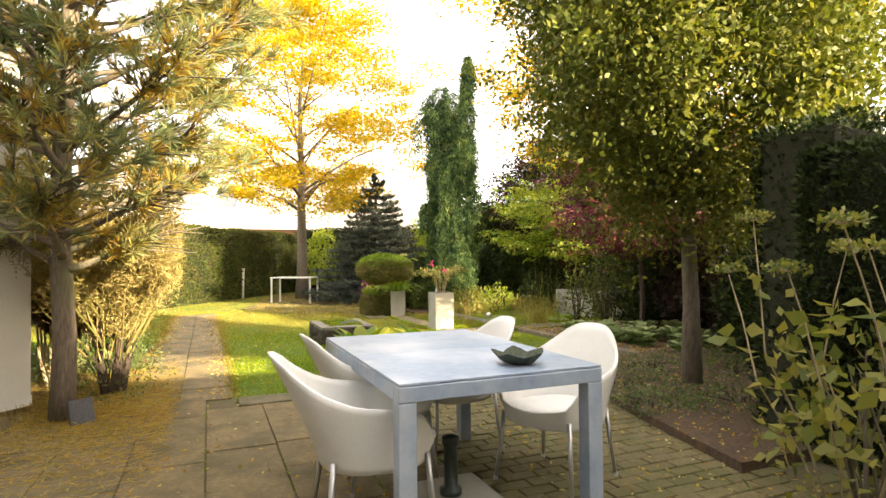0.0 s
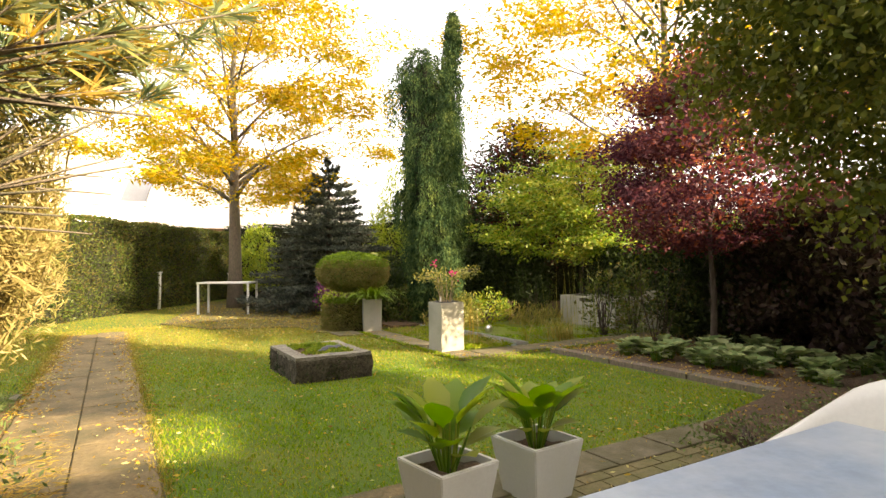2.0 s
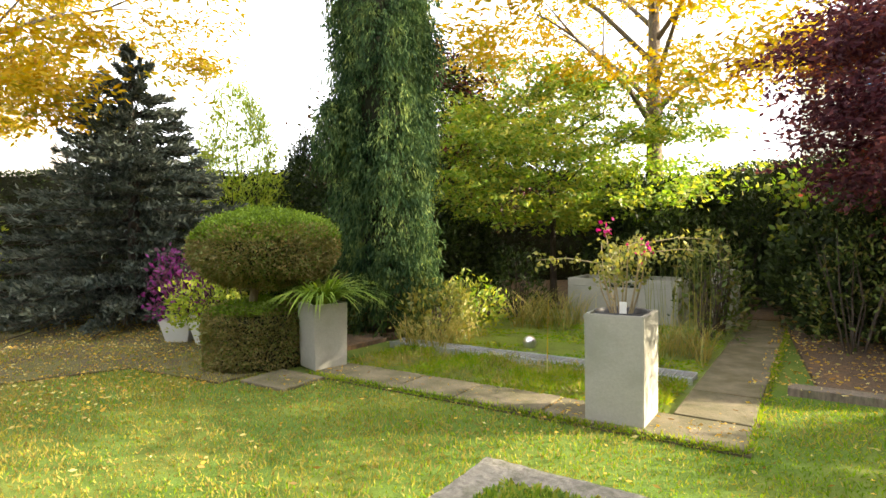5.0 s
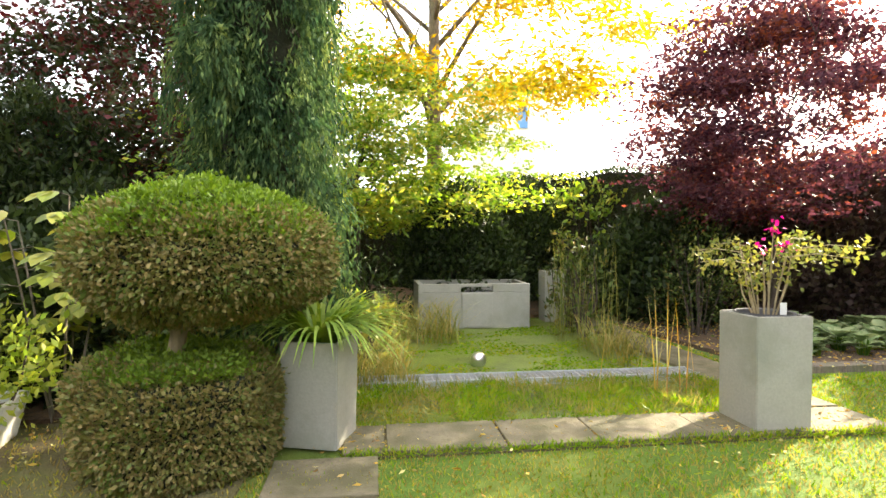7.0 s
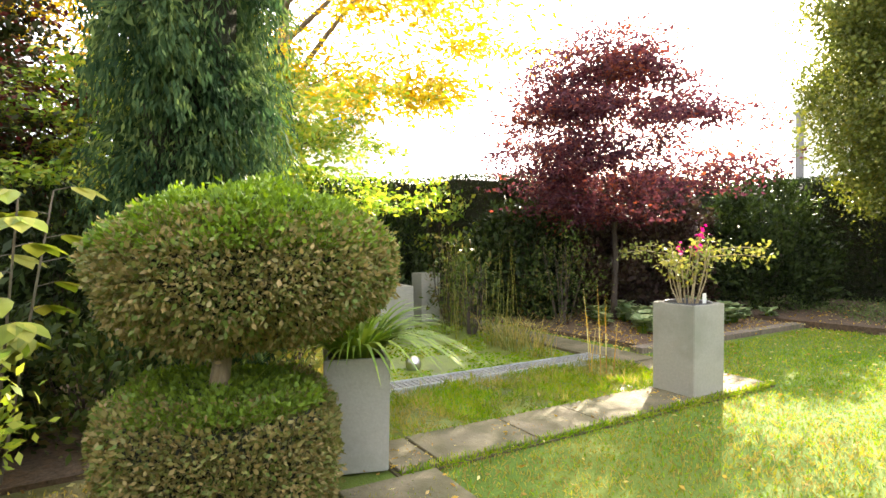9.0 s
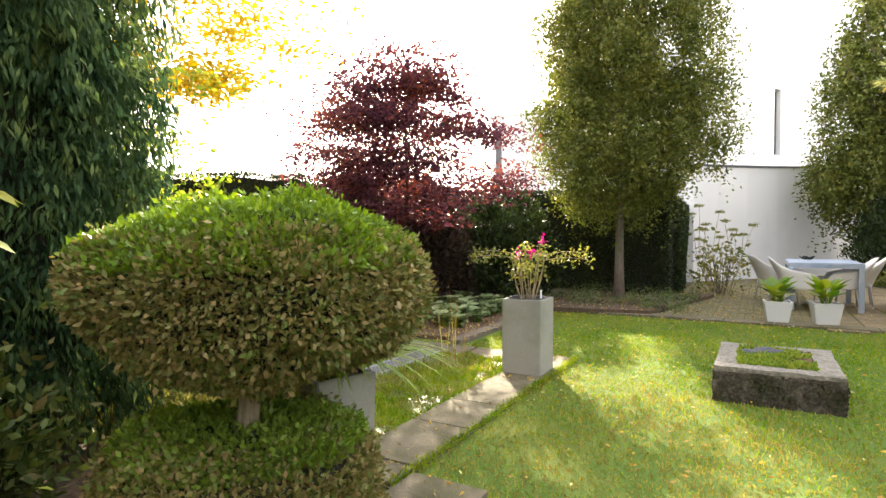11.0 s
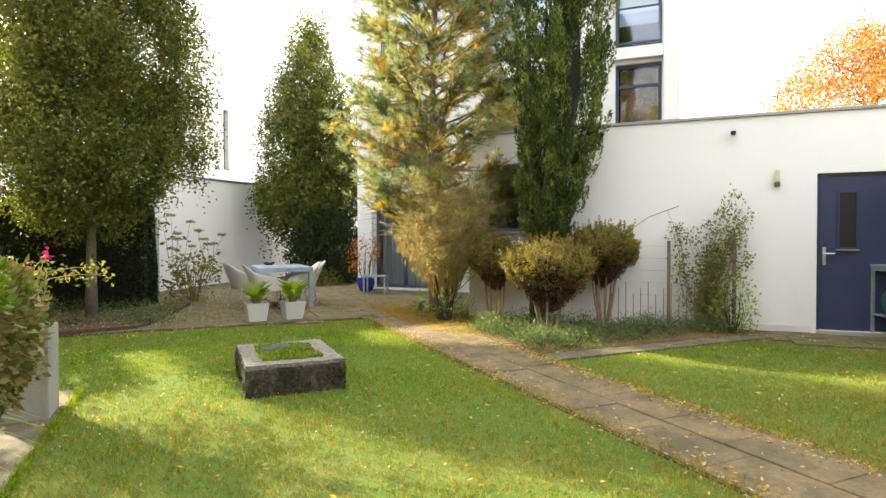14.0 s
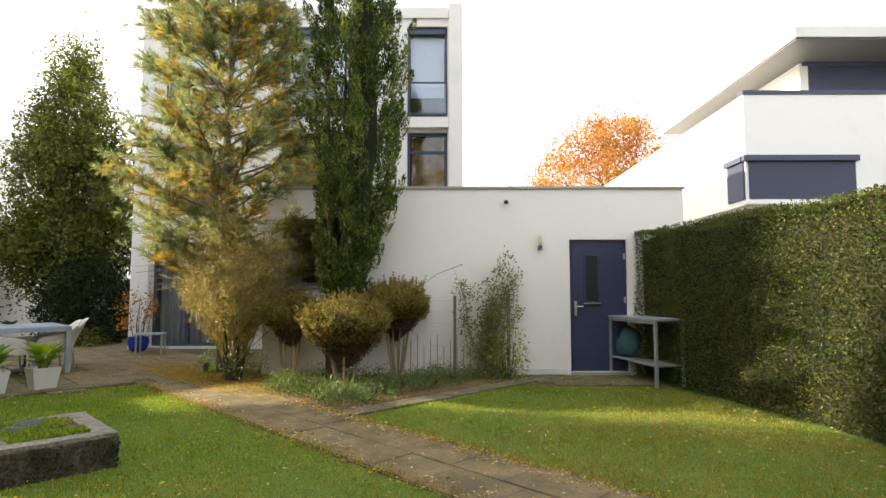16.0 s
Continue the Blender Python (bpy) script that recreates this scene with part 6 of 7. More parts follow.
for k in range(5):
    a = k * 1.26
    b, e = Vector((4.1 + 0.05 * math.cos(a), 11.62 + 0.05 * math.sin(a), 0.0)), Vector((4.1 + 0.28 * math.cos(a), 11.62 + 0.28 * math.sin(a), 1.15 + 0.2 * g.random()))
    tube([b, b.lerp(e, 0.5), e], [0.008, 0.007, 0.004], 5, st)
    for j in range(8):
        p = b.lerp(e, 0.42 + 0.083 * j)
        c = g.random() * math.tau
        q = p + Vector((math.cos(c) * 0.1, math.sin(c) * 0.1, 0.02))
        tube([p, q], [0.003, 0.002], 3, st)
        for dv in (-0.6, 0, 0.6):
            big_leaf(bm, q, q + Vector((math.cos(c + dv) * 0.16, math.sin(c + dv) * 0.15, -0.06)), 0.10, 0.1)
part("foliage", bm, L_FIG, fg)
part("stem", st, M_BARK, fg)

bn = thing("garden_bench", "slim white metal garden table under the yellow locust", "table", at=(2.14, 15.22, 0), rz=-33)
part("top", box(-0.62, -0.3, 0.71, 0.62, 0.3, 0.745, 0.005), M_PLASTIC, bn)
for sx in (-1, 1):
    for sy in (-1, 1):
        part("leg", box(0.585 * sx - 0.022, 0.265 * sy - 0.022, 0.005, 0.585 * sx + 0.022, 0.265 * sy + 0.022, 0.708, 0.003), M_PLASTIC, bn)
for x, y, h in ((0.86, 17.9, 0.95), (3.0, 20.2, 0.85)):
    po = thing("marker_post", "pale slim wooden post near the hedge", "post", at=(x, y, 0), group="pale posts")
    smooth(part("post", tube([(0, 0, -0.05), (0.01, 0, h * 0.5), (0.02, 0, h)], [0.045, 0.045, 0.042], 10), M_FIBRE_W, po))
    part("cap", box(-0.05, -0.05, h + 0.001, 0.08, 0.05, h + 0.03, 0.008), M_FIBRE_W, po)

# ---- pond ----
PX0, PX1, PY0, PY1 = 3.76, 7.75, 7.36, 9.98
pond = tagged(part("water", box(PX0 - 0.05, PY0 - 0.05, -0.3, PX1, PY1 + 0.05, -0.002), M_WATER), "still pond water covered with duckweed", "water", kind="structure")
gt = thing("pond_grating", "galvanised steel grating strip across the pond", "grating")
bm = bmesh.new()
y = PY0
while y < 10.15:
    box(4.56, y, 0.02, 4.74, y + 0.006, 0.045, bm=bm)
    y += 0.046
for k in range(5):
    box(4.56 + 0.042 * k, PY0, 0.018, 4.565 + 0.042 * k, 10.15, 0.043, bm=bm)
part("grid", bm, M_COPING, gt)
for x in (4.545, 4.742):
    part("rail", box(x, PY0, -0.01, x + 0.012, 10.15, 0.05), M_GALV, gt)
tr = thing("stone_trough", "long grey concrete water trough with an overflow slot", "trough")
TA, TB, TC, TD, TH = 7.08, 7.95, 7.78, 9.28, 0.52
part("front", box(TA, TB, -0.05, TA + 0.06, TD, TH - 0.10, 0.006), M_FIBRE, tr)
part("front", box(TA, TB, TH - 0.098, TA + 0.06, TB + 0.45, TH, 0.006), M_FIBRE, tr)
part("front", box(TA, TD - 0.5, TH - 0.098, TA + 0.06, TD, TH, 0.006), M_FIBRE, tr)
part("front", box(TA, TB + 0.452, TH - 0.035, TA + 0.06, TD - 0.502, TH, 0.004), M_FIBRE, tr)
part("back", box(TC - 0.06, TB, -0.05, TC, TD, TH, 0.006), M_FIBRE, tr)
part("end", box(TA + 0.062, TB, -0.05, TC - 0.062, TB + 0.06, TH, 0.006), M_FIBRE, tr)
part("end", box(TA + 0.062, TD - 0.06, -0.05, TC - 0.062, TD, TH, 0.006), M_FIBRE, tr)
part("water", box(TA + 0.062, TB + 0.062, 0.2, TC - 0.062, TD - 0.062, 0.38), M_BLACK, tr, "dark water")
part("weir_plate", box(TA - 0.025, TB + 0.46, 0.02, TA - 0.002, TD - 0.51, TH - 0.11, 0.003), M_FIBRE, tr)
b2 = taper_pot("narrow_planter", "narrow grey concrete planter beside the stone trough", 7.55, 7.52, 0.27, 0.28, 0.64, M_FIBRE)
ft = thing("pond_float", "small silver ball floating among the water plants", "float")
bm = bmesh.new()
bmesh.ops.create_uvsphere(bm, u_segments=20, v_segments=12, radius=0.068)
bm.transform(Matrix.Translation((5.2, 8.94, 0.045)))
smooth(part("ball", bm, M_STEEL, ft))


def reeds(name, label, cx, cy, sx, sy, n, lo, hi, seed, material=None, w=0.008, droop=0.55):
    t = thing(name, label, "water plants", kind="stuff")
    rg = np.random.default_rng(seed)
    A = rg.uniform(0, math.tau, n)
    P = np.column_stack([cx + rg.uniform(-sx, sx, n), cy + rg.uniform(-sy, sy, n), np.full(n, -0.02)])
    P = P[lumps(P, 4, seed) > -0.35]
    m = len(P)
    quads("blades", blades(P, A[:m], rg.uniform(lo, hi, m), w, droop, rg, 4), material or L_REED, t)
    return t


ms = thing("marsh_moss", "matted moss and short grass along the pond's planted edge", "moss", kind="stuff")
rg = np.random.default_rng(211)
for nm, n, mt, sd in (("green_mat", 15000, L_GRASS, 1), ("dry_mat", 5500, L_REED, 1.4)):
    P = np.column_stack([rg.uniform(3.77, 4.54, n), rg.uniform(7.38, 9.97, n), np.zeros(n)])
    v = lumps(P, 5, 212)
    P = P[(v > -0.3) if sd == 1 else (v < 0.2)]
    P[:, 2] = 0.012 + 0.035 * np.maximum(lumps(P, 9, 213), 0)
    quads(nm, leaf_quads(P, rg.normal(size=P.shape) + np.array([0, 0, 0.5 + 0.4 * sd]), rg.uniform(0.025, 0.07 * sd, len(P)), 0.007, rg), mt, ms)
P = np.column_stack([rg.uniform(4.76, 7.3, 9000), rg.uniform(7.38, 9.97, 9000), np.full(9000, 0.003)])
P = P[lumps(P, 4, 214) > -0.1]
tagged(quads("duckweed", leaf_quads(P, rg.normal(size=P.shape) * (1, 1, 0.03), 0.03, 0.02, rg, 0.03), L_GRASS), "floating green duckweed on the pond", "duckweed", kind="stuff")
reeds("pond_sedge", "clump of arching sedge in the pond", 5.35, 7.6, 0.45, 0.22, 420, 0.25, 0.6, 212)
reeds("pond_sedge", "clump of reeds beside the stone trough", 6.5, 9.3, 0.4, 0.35, 420, 0.3, 0.8, 213)
reeds("pond_sedge", "clump of sedge behind the tall planter", 5.0, 9.8, 0.5, 0.25, 420, 0.2, 0.6, 214)
reeds("tall_reeds", "thin tall green and dry reeds in the pond", 6.1, 7.7, 0.6, 0.3, 110, 0.6, 1.35, 215, L_HYDR, w=0.006, droop=0.1)
reeds("tall_reeds", "a few tall orange-tipped reeds in the marsh strip", 4.2, 8.0, 0.1, 0.35, 14, 0.5, 0.9, 216, L_LITTER, w=0.009, droop=0.12)
for x, y, r, h, n, m, sd in ((5.1, 9.95, 0.4, 0.6, 120, L_HYDR, 221), (6.4, 7.55, 0.35, 1.0, 70, L_HEDGE, 222), (6.0, 10.1, 0.45, 0.55, 120, L_GREENMAPLE, 223), (7.0, 7.5, 0.3, 1.15, 70, L_HEDGE, 224), (5.4, 10.3, 0.5, 0.5, 120, L_HYDR, 225), (6.9, 9.9, 0.4, 0.9, 110, L_SHRUB, 226)):
    shrub("pond_plant", "leafy marsh plant at the pond's edge", (x, y), r, 0.03, h, n, 8, (0.08, 0.03), m, sd, spread=0.06, stems=14)
# hosta-like ground cover under the maple
for k in range(60):
    g = random.Random(300 + k)
    x, y = 5.05 + 1.45 * g.random(), 3.75 + 2.3 * g.random()
    hosta("ground_cover_plant", "pale green ground cover plant in the shaded bed", x, y, 0.03, 30, 0.10 + 0.05 * g.random(), 300 + k, L_GROUND, rise=0.1, wide=0.8)["group"] = "ground cover under the maple"
for k, (x, y, r, h) in enumerate(((3.3, 2.6, 0.5, 0.2), (3.1, 3.2, 0.35, 0.18), (4.1, 3.1, 0.5, 0.22), (3.0, 1.9, 0.35, 0.2), (3.6, 1.6, 0.45, 0.25), (4.7, 2.4, 0.5, 0.25), (5.4, 3.0, 0.5, 0.3), (4.4, 1.4, 0.45, 0.3), (6.2, 2.4, 0.6, 0.4))):
    shrub("ground_cover", "low grey-green ground cover below the hornbeam", (x, y), r, 0.07, h * 0.75, 110, 8, (0.035, 0.014), L_LOW, 391 + k, spread=0.05, stems=10)
# bed of the box balls
for k, (x, y, r, h) in enumerate(((-1.2, 6.9, 0.35, 0.14), (-1.6, 6.9, 0.4, 0.16), (-2.2, 6.7, 0.45, 0.16), (-1.3, 6.3, 0.4, 0.16), (-2.1, 6.2, 0.45, 0.2), (-2.8, 6.7, 0.45, 0.18), (-3.3, 6.6, 0.4, 0.2), (-1.2, 5.7, 0.3, 0.18), (-3.9, 6.9, 0.35, 0.15), (-1.9, 5.5, 0.4, 0.2))):
    shrub("lavender_cover", "dull green low planting under the box balls", (x, y), r, 0.01, h, 170, 9, (0.05, 0.010), L_LOW, 421 + k, spread=0.05, stems=6, up=0.7)
# trellis and climber on the annex wall
tl = thing("trellis", "weathered slim trellis posts with thin wires at the annex wall", "trellis")
for u in (2.95, 3.76):
    part("post", hbox(u, 0.22, 0.0, u + 0.045, 0.17, 1.22, 0.004), M_BARK, tl)
for k in range(7):
    part("wire", hbox(2.6, 0.2, 0.12 + 0.17 * k, 3.8, 0.196, 0.124 + 0.17 * k), M_GALV, tl)
for k in range(18):
    u = 2.0 + 0.1 * k
    part("stake", hbox(u, 0.16, 0.0, u + 0.012, 0.148, 0.55 + 0.1 * math.sin(k * 2.1)), M_BARK_L, tl)
cl = thing("climbing_rose", "thin climbing plant with sparse yellow-green leaves on the trellis", "climber")
g = random.Random(381)
rg = np.random.default_rng(381)
bm = bmesh.new()
lp = []
for k in range(22):
    u, v = 3.2 + 0.5 * g.random(), 2.9 + 1.1 * g.random()
    top = 1.0 + 0.95 * g.random()
    pts = []
    for s in (0, 0.25, 0.5, 0.75, 1):
        x, y = h2(u + (v - u) * s + 0.06 * math.sin(7 * s + k), 0.12 + 0.08 * g.random())
        pts.append(Vector((x, y, top * s)))
    part("stem", tube(pts, [0.008, 0.007, 0.005, 0.004, 0.002], 5), M_BARK_L, cl)
    for s in range(14):
        f = 0.15 + 0.85 * g.random()
        i = min(int(f * 4), 3)
        lp.append(pts[i].lerp(pts[i + 1], f * 4 - i))
x, y = h2(3.1, 0.1)
x2, y2 = h2(2.3, 0.08)
x3, y3 = h2(1.7, 0.08)
tube([(x, y, 1.7), ((x + x2) / 2, (y + y2) / 2, 1.55), (x2, y2, 1.25), (x3, y3, 0.9)], [0.006, 0.005, 0.004, 0.003], 5, bm)
part("runner", bm, M_BARK_L, cl)
C = clumped(np.array([v[:] for v in lp]), 11, 0.055, rg)
C = C[C[:, 0] + C[:, 1] > 2.69]
quads("foliage", leaf_quads(C, rg.normal(size=C.shape), 0.045, 0.028, rg), L_HYDR, cl)
shrub("low_plants", "yellowing leafy plant at the foot of the trellis", h2(3.75, 0.36), 0.32, 0.03, 0.75, 60, 7, (0.05, 0.03), L_LIGHT, 383, stems=9, spread=0.06)
# potting stand by the hedge
st = thing("potting_stand", "grey metal potting stand with a lower shelf by the hedge", "stand", at=(-5.25, 8.62, 0), rz=57)
for sx in (-1, 1):
    for sy in (-1, 1):
        part("leg", box(0.62 * sx - 0.02, 0.2 * sy - 0.02, 0.0, 0.62 * sx + 0.02, 0.2 * sy + 0.02, 0.88, 0.003), M_GALV, st)
part("top", box(-0.65, -0.23, 0.882, 0.65, 0.23, 0.915, 0.004), M_GALV, st)
part("shelf", box(-0.6, -0.2, 0.27, 0.6, 0.2, 0.295, 0.004), M_GALV, st)
for sy in (-0.2, 0.2):
    part("rail", box(-0.598, sy - 0.015, 0.84, 0.598, sy + 0.015, 0.878), M_GALV, st)
bag = thing("garden_bag", "crumpled green-blue garden bag on the stand's shelf", "bag")
bm = bmesh.new()
bmesh.ops.create_icosphere(bm, subdivisions=4, radius=0.17)
for v in bm.verts:
    v.co *= 1 + 0.35 * noise.noise(v.co * 7)
    v.co = Vector((-5.48 + v.co.x, 8.26 + v.co.y, 0.52 + max(v.co.z * 1.3, -0.222)))
smooth(part("sack", bm, mat("teal_fabric", (0.03, 0.08, 0.085), 0.8, 0.3, 6, 0.3), bag))

# ---- distance ----
fh = thing("far_house", "pale house with a large grey tiled roof beyond the hedge", "house", kind="structure")
part("wall", box(1.5, 36, -0.2, 13, 44, 3.2), M_REDBRICK, fh)
bm = bmesh.new()
a = [bm.verts.new(p) for p in ((1.0, 35.4, 3.2), (13.5, 35.4, 3.2), (13.5, 44.6, 3.2), (1.0, 44.6, 3.2), (2.5, 40, 8.2), (12.0, 40, 8.2))]
for f in ((0, 1, 5, 4), (1, 2, 5), (2, 3, 4, 5), (3, 0, 4), (3, 2, 1, 0)):
    bm.faces.new([a[i] for i in f])
part("roof", bm, M_ROOF, fh)
wh = thing("far_white_house", "plain white flat-roofed house in the distance", "house", kind="structure")
part("wall", box(-8, 34, -0.2, 1.2, 42, 4.2), M_RENDER, wh)
part("roof_edge", box(-8.1, 33.9, 4.202, 1.3, 42.1, 4.4), M_RENDER2, wh)
for k in range(3):
    part("window", box(-6.5 + 2.6 * k, 33.95, 1.2, -5.2 + 2.6 * k, 33.998, 2.6), M_BLACK, wh)
w3 = thing("far_white_house", "white house wall with a small blue-framed window", "house", kind="structure")
part("wall", box(16.0, 4.7, -0.2, 20, 7.0, 5.4), M_RENDER, w3)
ww = part("window", box(15.96, 5.45, 4.1, 15.998, 5.75, 5.0), mat("sky_blue_frame", (0.12, 0.28, 0.55), 0.4, 0.1, 5, 0.0), w3)
part("pane", box(15.94, 5.5, 4.55, 15.958, 5.7, 4.95), M_ZINC, ww)

# ---- grass and fallen leaves ----


def inside(P, poly):
    x, y = P[:, 0], P[:, 1]
    c = np.zeros(len(P), bool)
    for (x0, y0), (x1, y1) in zip(poly, poly[1:] + poly[:1]):
        hit = ((y0 > y) != (y1 > y)) & (x < (x1 - x0) * (y - y0) / (y1 - y0 + 1e-12) + x0)
        c ^= hit
    return c


NO_GRASS = [[h2(3.9, -0.1), h2(7.0, -0.1), h2(7.0, 0.6), h2(6.2, 1.0), h2(4.6, 0.72), h2(3.9, 0.35)], rect(-0.88, 0, 0.045, 12.4), rect(3.33, 6.86, 8.2, 10.4), rect(4.55, 3.7, 9, 7.0), rect(-9, 3, -0.84, 7.58), rect(1.31, 6.64, 2.13, 7.7), rect(4.0, 9.5, 9, 22), rect(-0.1, 3.0, 9, 3.78)]
rg = np.random.default_rng(401)
P = np.concatenate([np.column_stack([rg.uniform(-5.5, 5, 270000), rg.uniform(3.7, 13.2, 270000)]), np.column_stack([rg.uniform(-3, 5, 45000), rg.uniform(13.0, 20, 45000)])])
ok = inside(P, [(-6.0, 7.45), (-5.5, 8.3), (0.0, 16.8), (2.8, 21), (9, 16), (9, 3.75), (0.0, 3.75), (0.0, 7.45)])
for poly in NO_GRASS:
    ok &= ~inside(P, poly)
mould = inside(P, BACK_BED)
ok &= ~mould | (rg.uniform(0, 1, len(P)) < 0.4)
P, mould = P[ok], mould[ok]
P = np.column_stack([P, np.where(mould, 0.0, -0.014)])
L = 0.03 * rg.uniform(0.5, 1.3, len(P)) * (1 + 0.35 * lumps(P, 2.2, 402))
D = rg.normal(size=P.shape) * 0.6 + np.array([0, 0, 1.0])
worn = rg.uniform(0, 1, len(P)) < np.clip(0.14 + 0.19 * (P[:, 1] - 6.5) + 0.30 * lumps(P, 1.1, 403) + 0.5 * mould, 0.03, 0.85)
tagged(quads("lawn_grass", leaf_quads(P[~worn], D[~worn], L[~worn], 0.0072, rg, 0.05), L_GRASS), "short green mown grass blades", "grass", kind="stuff")
tagged(quads("worn_grass", leaf_quads(P[worn], D[worn], L[worn], 0.0072, rg, 0.05), L_WORN), "yellowed and straw-coloured grass blades in the lawn", "grass", kind="stuff")
edge = np.concatenate([np.column_stack([rg.normal(-0.87, 0.04, 1500), rg.uniform(7.6, 12.4, 1500)]), np.column_stack([rg.normal(0.03, 0.035, 2400), rg.uniform(3.8, 12.4, 2400)]), np.column_stack([rg.uniform(-1.9, -0.72, 5000), rg.uniform(2.9, 5.9, 5000)])])
P = np.column_stack([edge, np.full(len(edge), 0.0)])
tagged(quads("edge_grass", leaf_quads(P, rg.normal(size=P.shape) * 0.7 + np.array([0, 0, 1.0]), 0.05 * rg.uniform(0.5, 1.4, len(P)), 0.006, rg, 0.05), L_WORN), "longer dry grass along the path's edge", "grass", kind="stuff")
P = np.concatenate([np.column_stack([rg.uniform(-5, 4.6, 3000), rg.uniform(3.8, 14, 3000)]), np.column_stack([rg.uniform(1.5, 4.9, 2200), rg.uniform(-1.5, 4.2, 2200)]), np.column_stack([rg.uniform(4.6, 8, 2500), rg.uniform(3.9, 7, 2500)]), np.column_stack([rg.uniform(3.35, 3.75, 1000), rg.uniform(6.9, 10, 1000)]), np.column_stack([rg.uniform(1.3, 4.1, 1800), rg.uniform(10.4, 13.5, 1800)]), np.column_stack([rg.uniform(1, 5, 2500), rg.uniform(13, 18, 2500)]), np.column_stack([rg.uniform(-2, 1.2, 700), rg.uniform(-1.5, 4, 700)]), np.column_stack([-0.9 + np.abs(rg.normal(size=1500)) * 0.12, rg.uniform(6.5, 12.4, 1500)]), np.column_stack([rg.normal(-0.05, 0.08, 700), rg.uniform(4, 12.4, 700)])])
ok = ~(inside(P, rect(1.31, 6.64, 2.13, 7.7)) | inside(P, rect(3.38, 7.38, 3.75, 7.78)) | inside(P, rect(2.85, 10.2, 4.0, 11.4)) | (P.sum(axis=1) < 2.7) & (P[:, 0] < -1.2))
P = P[ok]
z = np.where(P[:, 0] > 4.55, 0.045, 0.016) + np.where(inside(P, [(2.55, 0.75), (7.6, 0.75), (7.6, 3.55), (4.75, 3.9), (3.2, 3.6)]), 0.06, 0.0)
P = np.column_stack([P, z])
D = rg.normal(size=P.shape) * (1, 1, 0.12)
tagged(quads("fallen_leaves", leaf_quads(P, D, 0.034 * rg.uniform(0.4, 1.4, len(P)), 0.016, rg, 0.1), L_LITTER), "scattered small yellow and brown fallen leaves", "leaves", kind="stuff")
P = np.column_stack([-0.45 - np.abs(rg.normal(size=10000)) * 0.8, rg.normal(3.7, 0.9, 10000), np.full(10000, 0.02)])
P = P[P[:, 1] > 1.6]
P = P[(P.sum(axis=1) > 2.6) | (P[:, 0] > -1.5)]
tagged(quads("fallen_needles", leaf_quads(P, rg.normal(size=P.shape) * (1, 1, 0.1), 0.09, 0.004, rg, 0.05), L_PINE_OLD), "orange-brown fallen pine needles", "needles", kind="stuff")

n = 5200
P = np.concatenate([np.column_stack([rg.normal(3.345, 0.012, n // 2), rg.uniform(6.9, 9.98, n // 2)]), np.column_stack([rg.normal(3.755, 0.02, n // 4), rg.uniform(7.4, 9.95, n // 4)]), np.column_stack([rg.uniform(3.35, 8.1, n // 4), rg.normal(6.89, 0.015, n // 4)])])
P = np.column_stack([P, np.full(len(P), 0.0)])
tagged(quads("slab_moss", leaf_quads(P, rg.normal(size=P.shape) * 0.8 + np.array([0, 0, 0.9]), 0.045 * rg.uniform(0.5, 1.3, len(P)), 0.007, rg), L_GRASS), "grass and moss creeping over the slab edges", "grass", kind="stuff")
P = np.column_stack([np.tile(-1.93 + 0.433 * np.arange(1, 8), 420) + rg.normal(size=2940) * 0.006, rg.uniform(-3.0, 3.45, 2940), np.full(2940, 0.006)])
P = P[lumps(P, 3, 411) > 0.35]
tagged(quads("joint_moss", leaf_quads(P, rg.normal(size=P.shape) + np.array([0, 0, 0.4]), 0.022, 0.008, rg), L_GRASS), "green moss growing in the paving joints", "moss", kind="stuff")

# ---- paving ----
piece_cache = {}


def piece(name, parent, x, y, w, l, top, material, gap=0.01, tilt=0.0, seed=0):
    """One paving piece on shared mesh data, slightly uneven."""
    key = (name, round(w, 2), round(l, 2))
    if key not in piece_cache:
        bm = box(-w / 2 + gap / 2, -l / 2 + gap / 2, -0.06, w / 2 - gap / 2, l / 2 - gap / 2, 0.0)
        bmesh.ops.bevel(bm, geom=[e for e in bm.edges if all(v.co.z > -0.01 for v in e.verts)], offset=0.004, segments=1, affect="EDGES")
        me = bpy.data.meshes.new(name)
        bm.to_mesh(me)
        bm.free()
        me.materials.append(material)
        piece_cache[key] = me
    g = random.Random(int(x * 977 + y * 7919) + seed)
    ob = new(name, piece_cache[key])
    ob.parent = parent
    ob.matrix_basis = pose(x, y, top + g.uniform(-0.003, 0.003), g.uniform(-tilt, tilt), g.uniform(-tilt, tilt), g.uniform(-0.3, 0.3))
    return ob


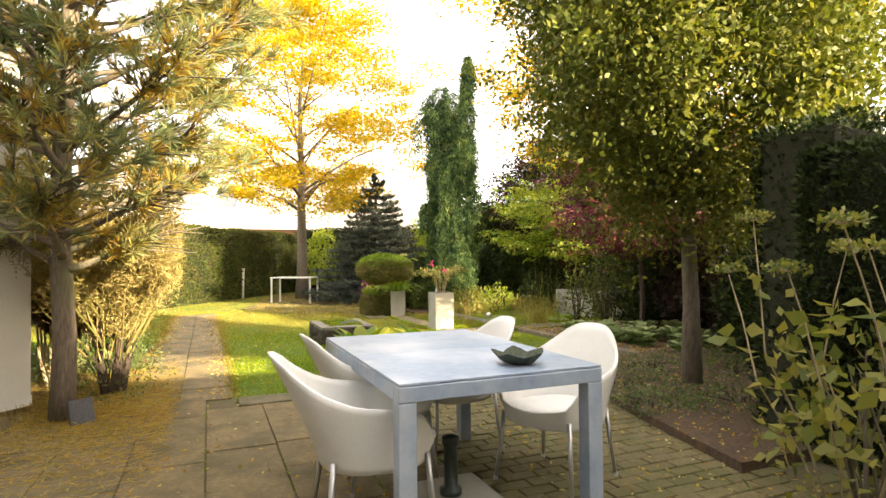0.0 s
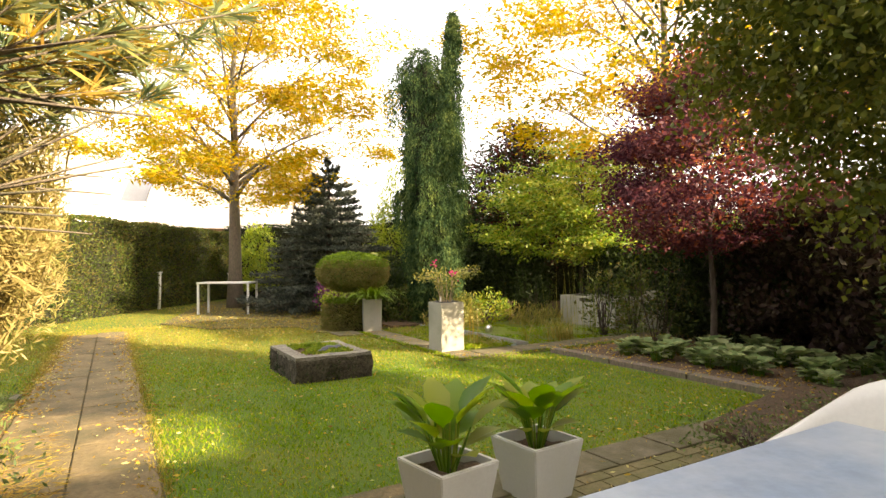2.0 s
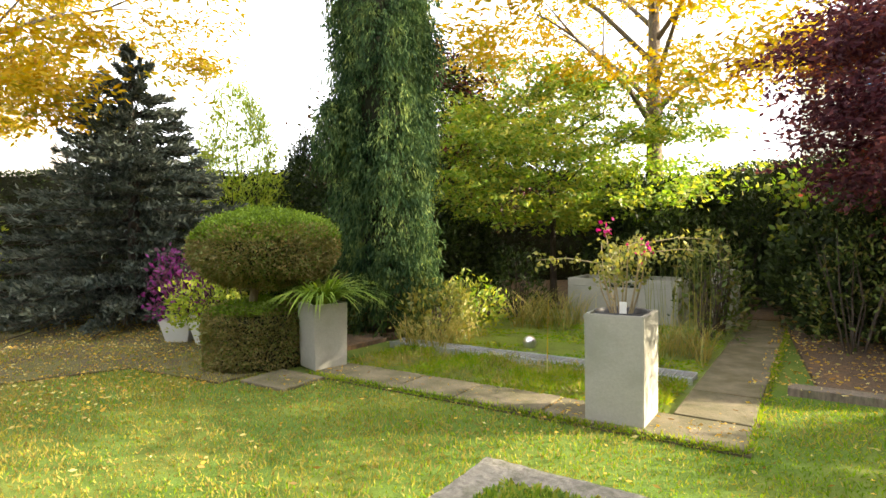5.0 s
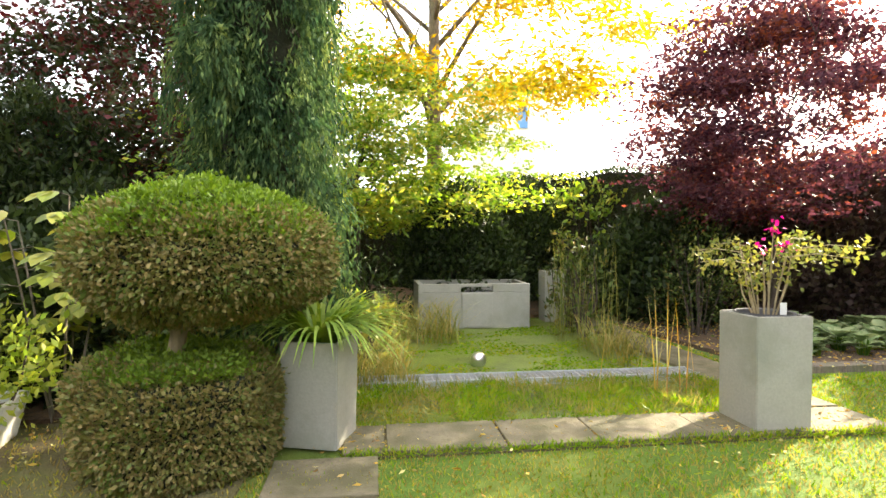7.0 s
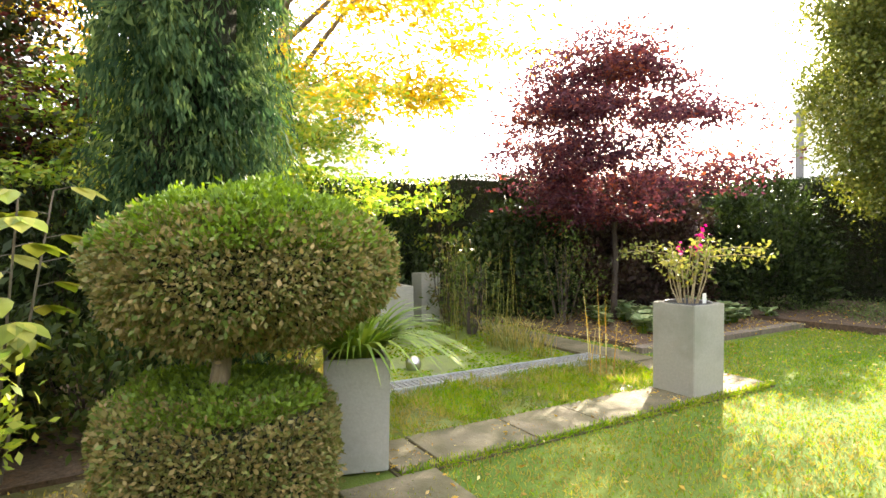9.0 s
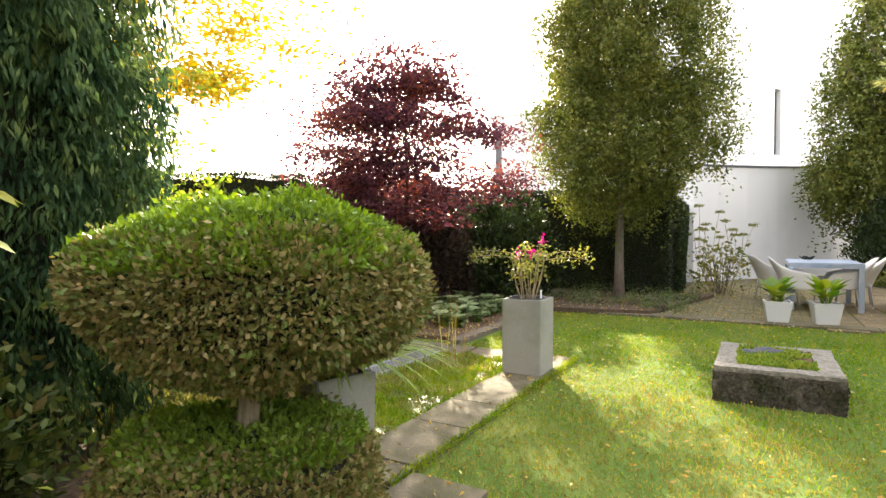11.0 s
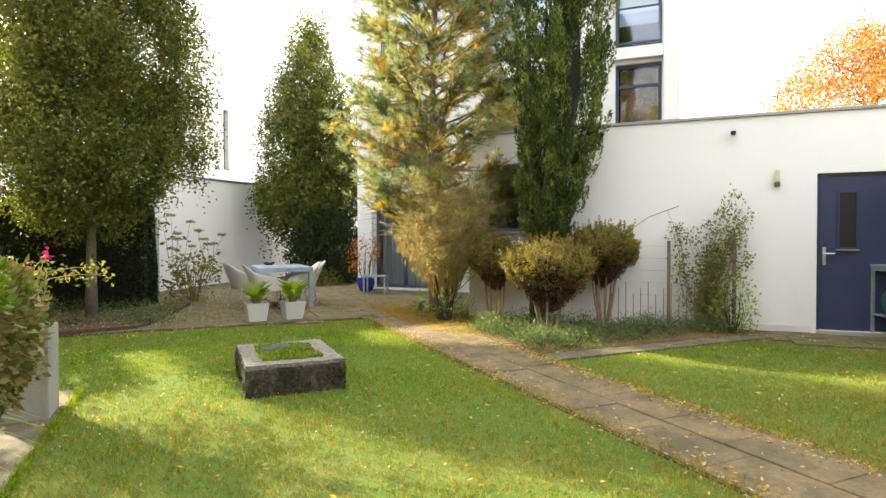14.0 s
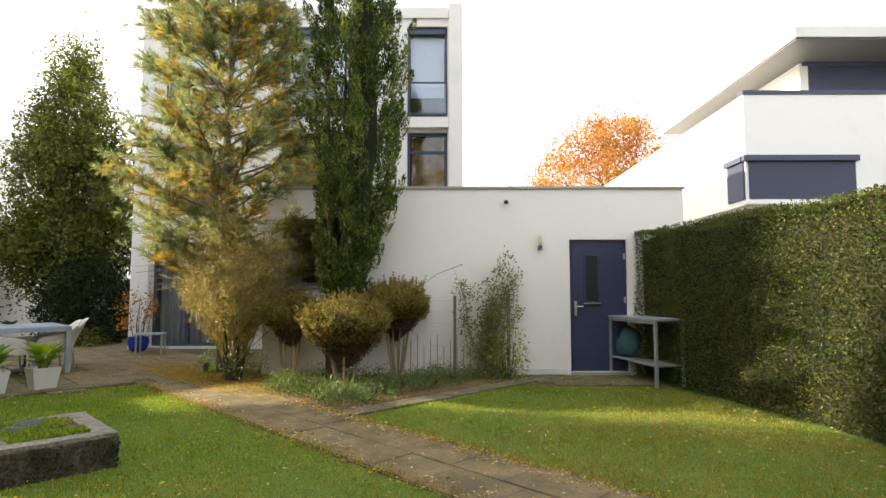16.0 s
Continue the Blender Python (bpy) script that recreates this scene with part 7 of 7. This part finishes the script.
pv = thing("terrace_paving", "worn yellow-brown concrete slabs with mossy joints", "paving", kind="structure")
W0 = 0.433
for c in range(7):
    x = -1.93 + W0 * c + 0.216
    y = -3.6 + 0.17 * (c % 3)
    k = 0
    while y < 3.45:
        l = (0.62, 0.62, 0.48)[(k + c) % 3]
        piece("slab", pv, x, y + l / 2, W0, l, 0.012, M_SLAB, 0.007, 0.25)
        y += l
        k += 1
gp = thing("garden_path", "straight path of two rows of worn slabs through the lawn", "path", kind="structure")
part("path_bed", box(-0.87, 3.56, -0.15, 0.03, 12.3, -0.003), M_JOINT, gp)
for c in range(2):
    y = 3.6 + 0.2 * c
    k = 0
    while y < 12.1:
        l = (0.62, 0.5, 0.62)[(k + c) % 3]
        piece("slab", gp, -0.632 + 0.434 * c, y + l / 2, 0.434, l, 0.012, M_SLAB, 0.012, 0.3)
        y += l
        k += 1
ke = thing("terrace_kerb", "row of pale slabs between the terrace and lawn", "kerb", kind="structure")
x = 0.05
k = 0
while x < 4.6:
    l = (0.5, 0.6)[k % 2]
    piece("slab", ke, x + l / 2, 3.6, l, 0.29, 0.022, M_SLAB2, 0.012, 0.3)
    x += l
    k += 1
bs = thing("bed_kerb", "narrow slab strip along the box ball bed", "kerb", kind="structure")
x = -0.9
k = 0
while x > -5.4:
    piece("slab", bs, x - 0.25, 7.41, 0.5, 0.3, 0.012, M_SLAB2, 0.012, 0.3)
    x -= 0.5
pe = thing("pond_edging", "flat pale slabs around the pond", "edging", kind="structure")
part("edging_bed", box(3.33, 6.88, -0.2, 3.76, 9.99, -0.001), M_JOINT, pe)
part("edging_bed", box(3.762, 6.88, -0.2, 8.2, 7.34, -0.001), M_JOINT, pe)
y = 6.9
k = 0
while y < 9.9:
    l = min((0.62, 0.5)[k % 2], 9.98 - y)
    piece("slab", pe, 3.545, y + l / 2, 0.41, l, 0.02, M_SLAB2, 0.01, 0.4)
    y += l
    k += 1
x = 3.76
while x < 8.1:
    piece("slab", pe, x + 0.3, 7.12, 0.6, 0.43, 0.02, M_SLAB2, 0.01, 0.4)
    x += 0.6
piece("slab", pe, 3.12, 10.05, 0.42, 0.5, 0.012, M_SLAB2, 0.01, 0.4)
be = thing("bed_edging", "weathered timber board edging along the shaded bed", "edging", kind="structure")
y = 3.8
while y < 6.8:
    part("board", box(4.64, y, -0.1, 4.78, y + 0.98, 0.045, 0.006), M_BARK, be)
    y += 1.0
bk = thing("brick_paving", "small mossy paving bricks laid in rows on the terrace", "paving", kind="structure")
cnt = 0
rest = bmesh.new()
row = 0
y = 3.42
while y > -3.0:
    x = 1.105 + (0.1 if row % 2 else 0.0)
    while x < 3.3:
        edge_x = 3.25 if y < 0.6 else 2.75 + 0.15 * (y - 0.6)
        if x + 0.2 < edge_x + 0.1:
            if cnt < 290 and -0.6 < y < 2.9:
                piece("brick", bk, x + 0.1, y, 0.2, 0.1, 0.012, M_BRICK, 0.009, 0.8)
                cnt += 1
            else:
                box(x + 0.005, y - 0.045, -0.05, x + 0.195, y + 0.045, 0.010, bm=rest)
        x += 0.2
    y -= 0.1
    row += 1
tagged(part("bricks", rest, M_BRICK, bk), kind="stuff")

# brick apron in front of the blue door
ap = tagged(part("pavement", hbox(3.9, 0.02, -0.06, 6.9, 0.9, -0.01), M_SOIL), "old brown brick paving before the blue door", "paving", kind="structure")
g = random.Random(521)
kinds = []
for k in range(6):
    bm = box(-0.098, -0.047, 0.0, 0.098, 0.047, 0.05, 0.004)
    bm.transform(HOUSE.to_3x3().to_4x4())
    me = bpy.data.meshes.new("brick")
    bm.to_mesh(me)
    bm.free()
    me.materials.append(M_BRICK)
    kinds.append(me)
for r in range(9):
    n0 = 0.07 + 0.1 * r
    u = 3.95 + (0.1 if r % 2 else 0.0) + max(r - 3, 0) * 0.1
    while u < 6.85 - max(r - 4, 0) * 0.1:
        x, y = h2(u, n0)
        ob = new("brick", kinds[g.randrange(6)])
        ob.parent = ap
        ob.location = (x, y, -0.042 + g.uniform(-0.004, 0.004))
        u += 0.203
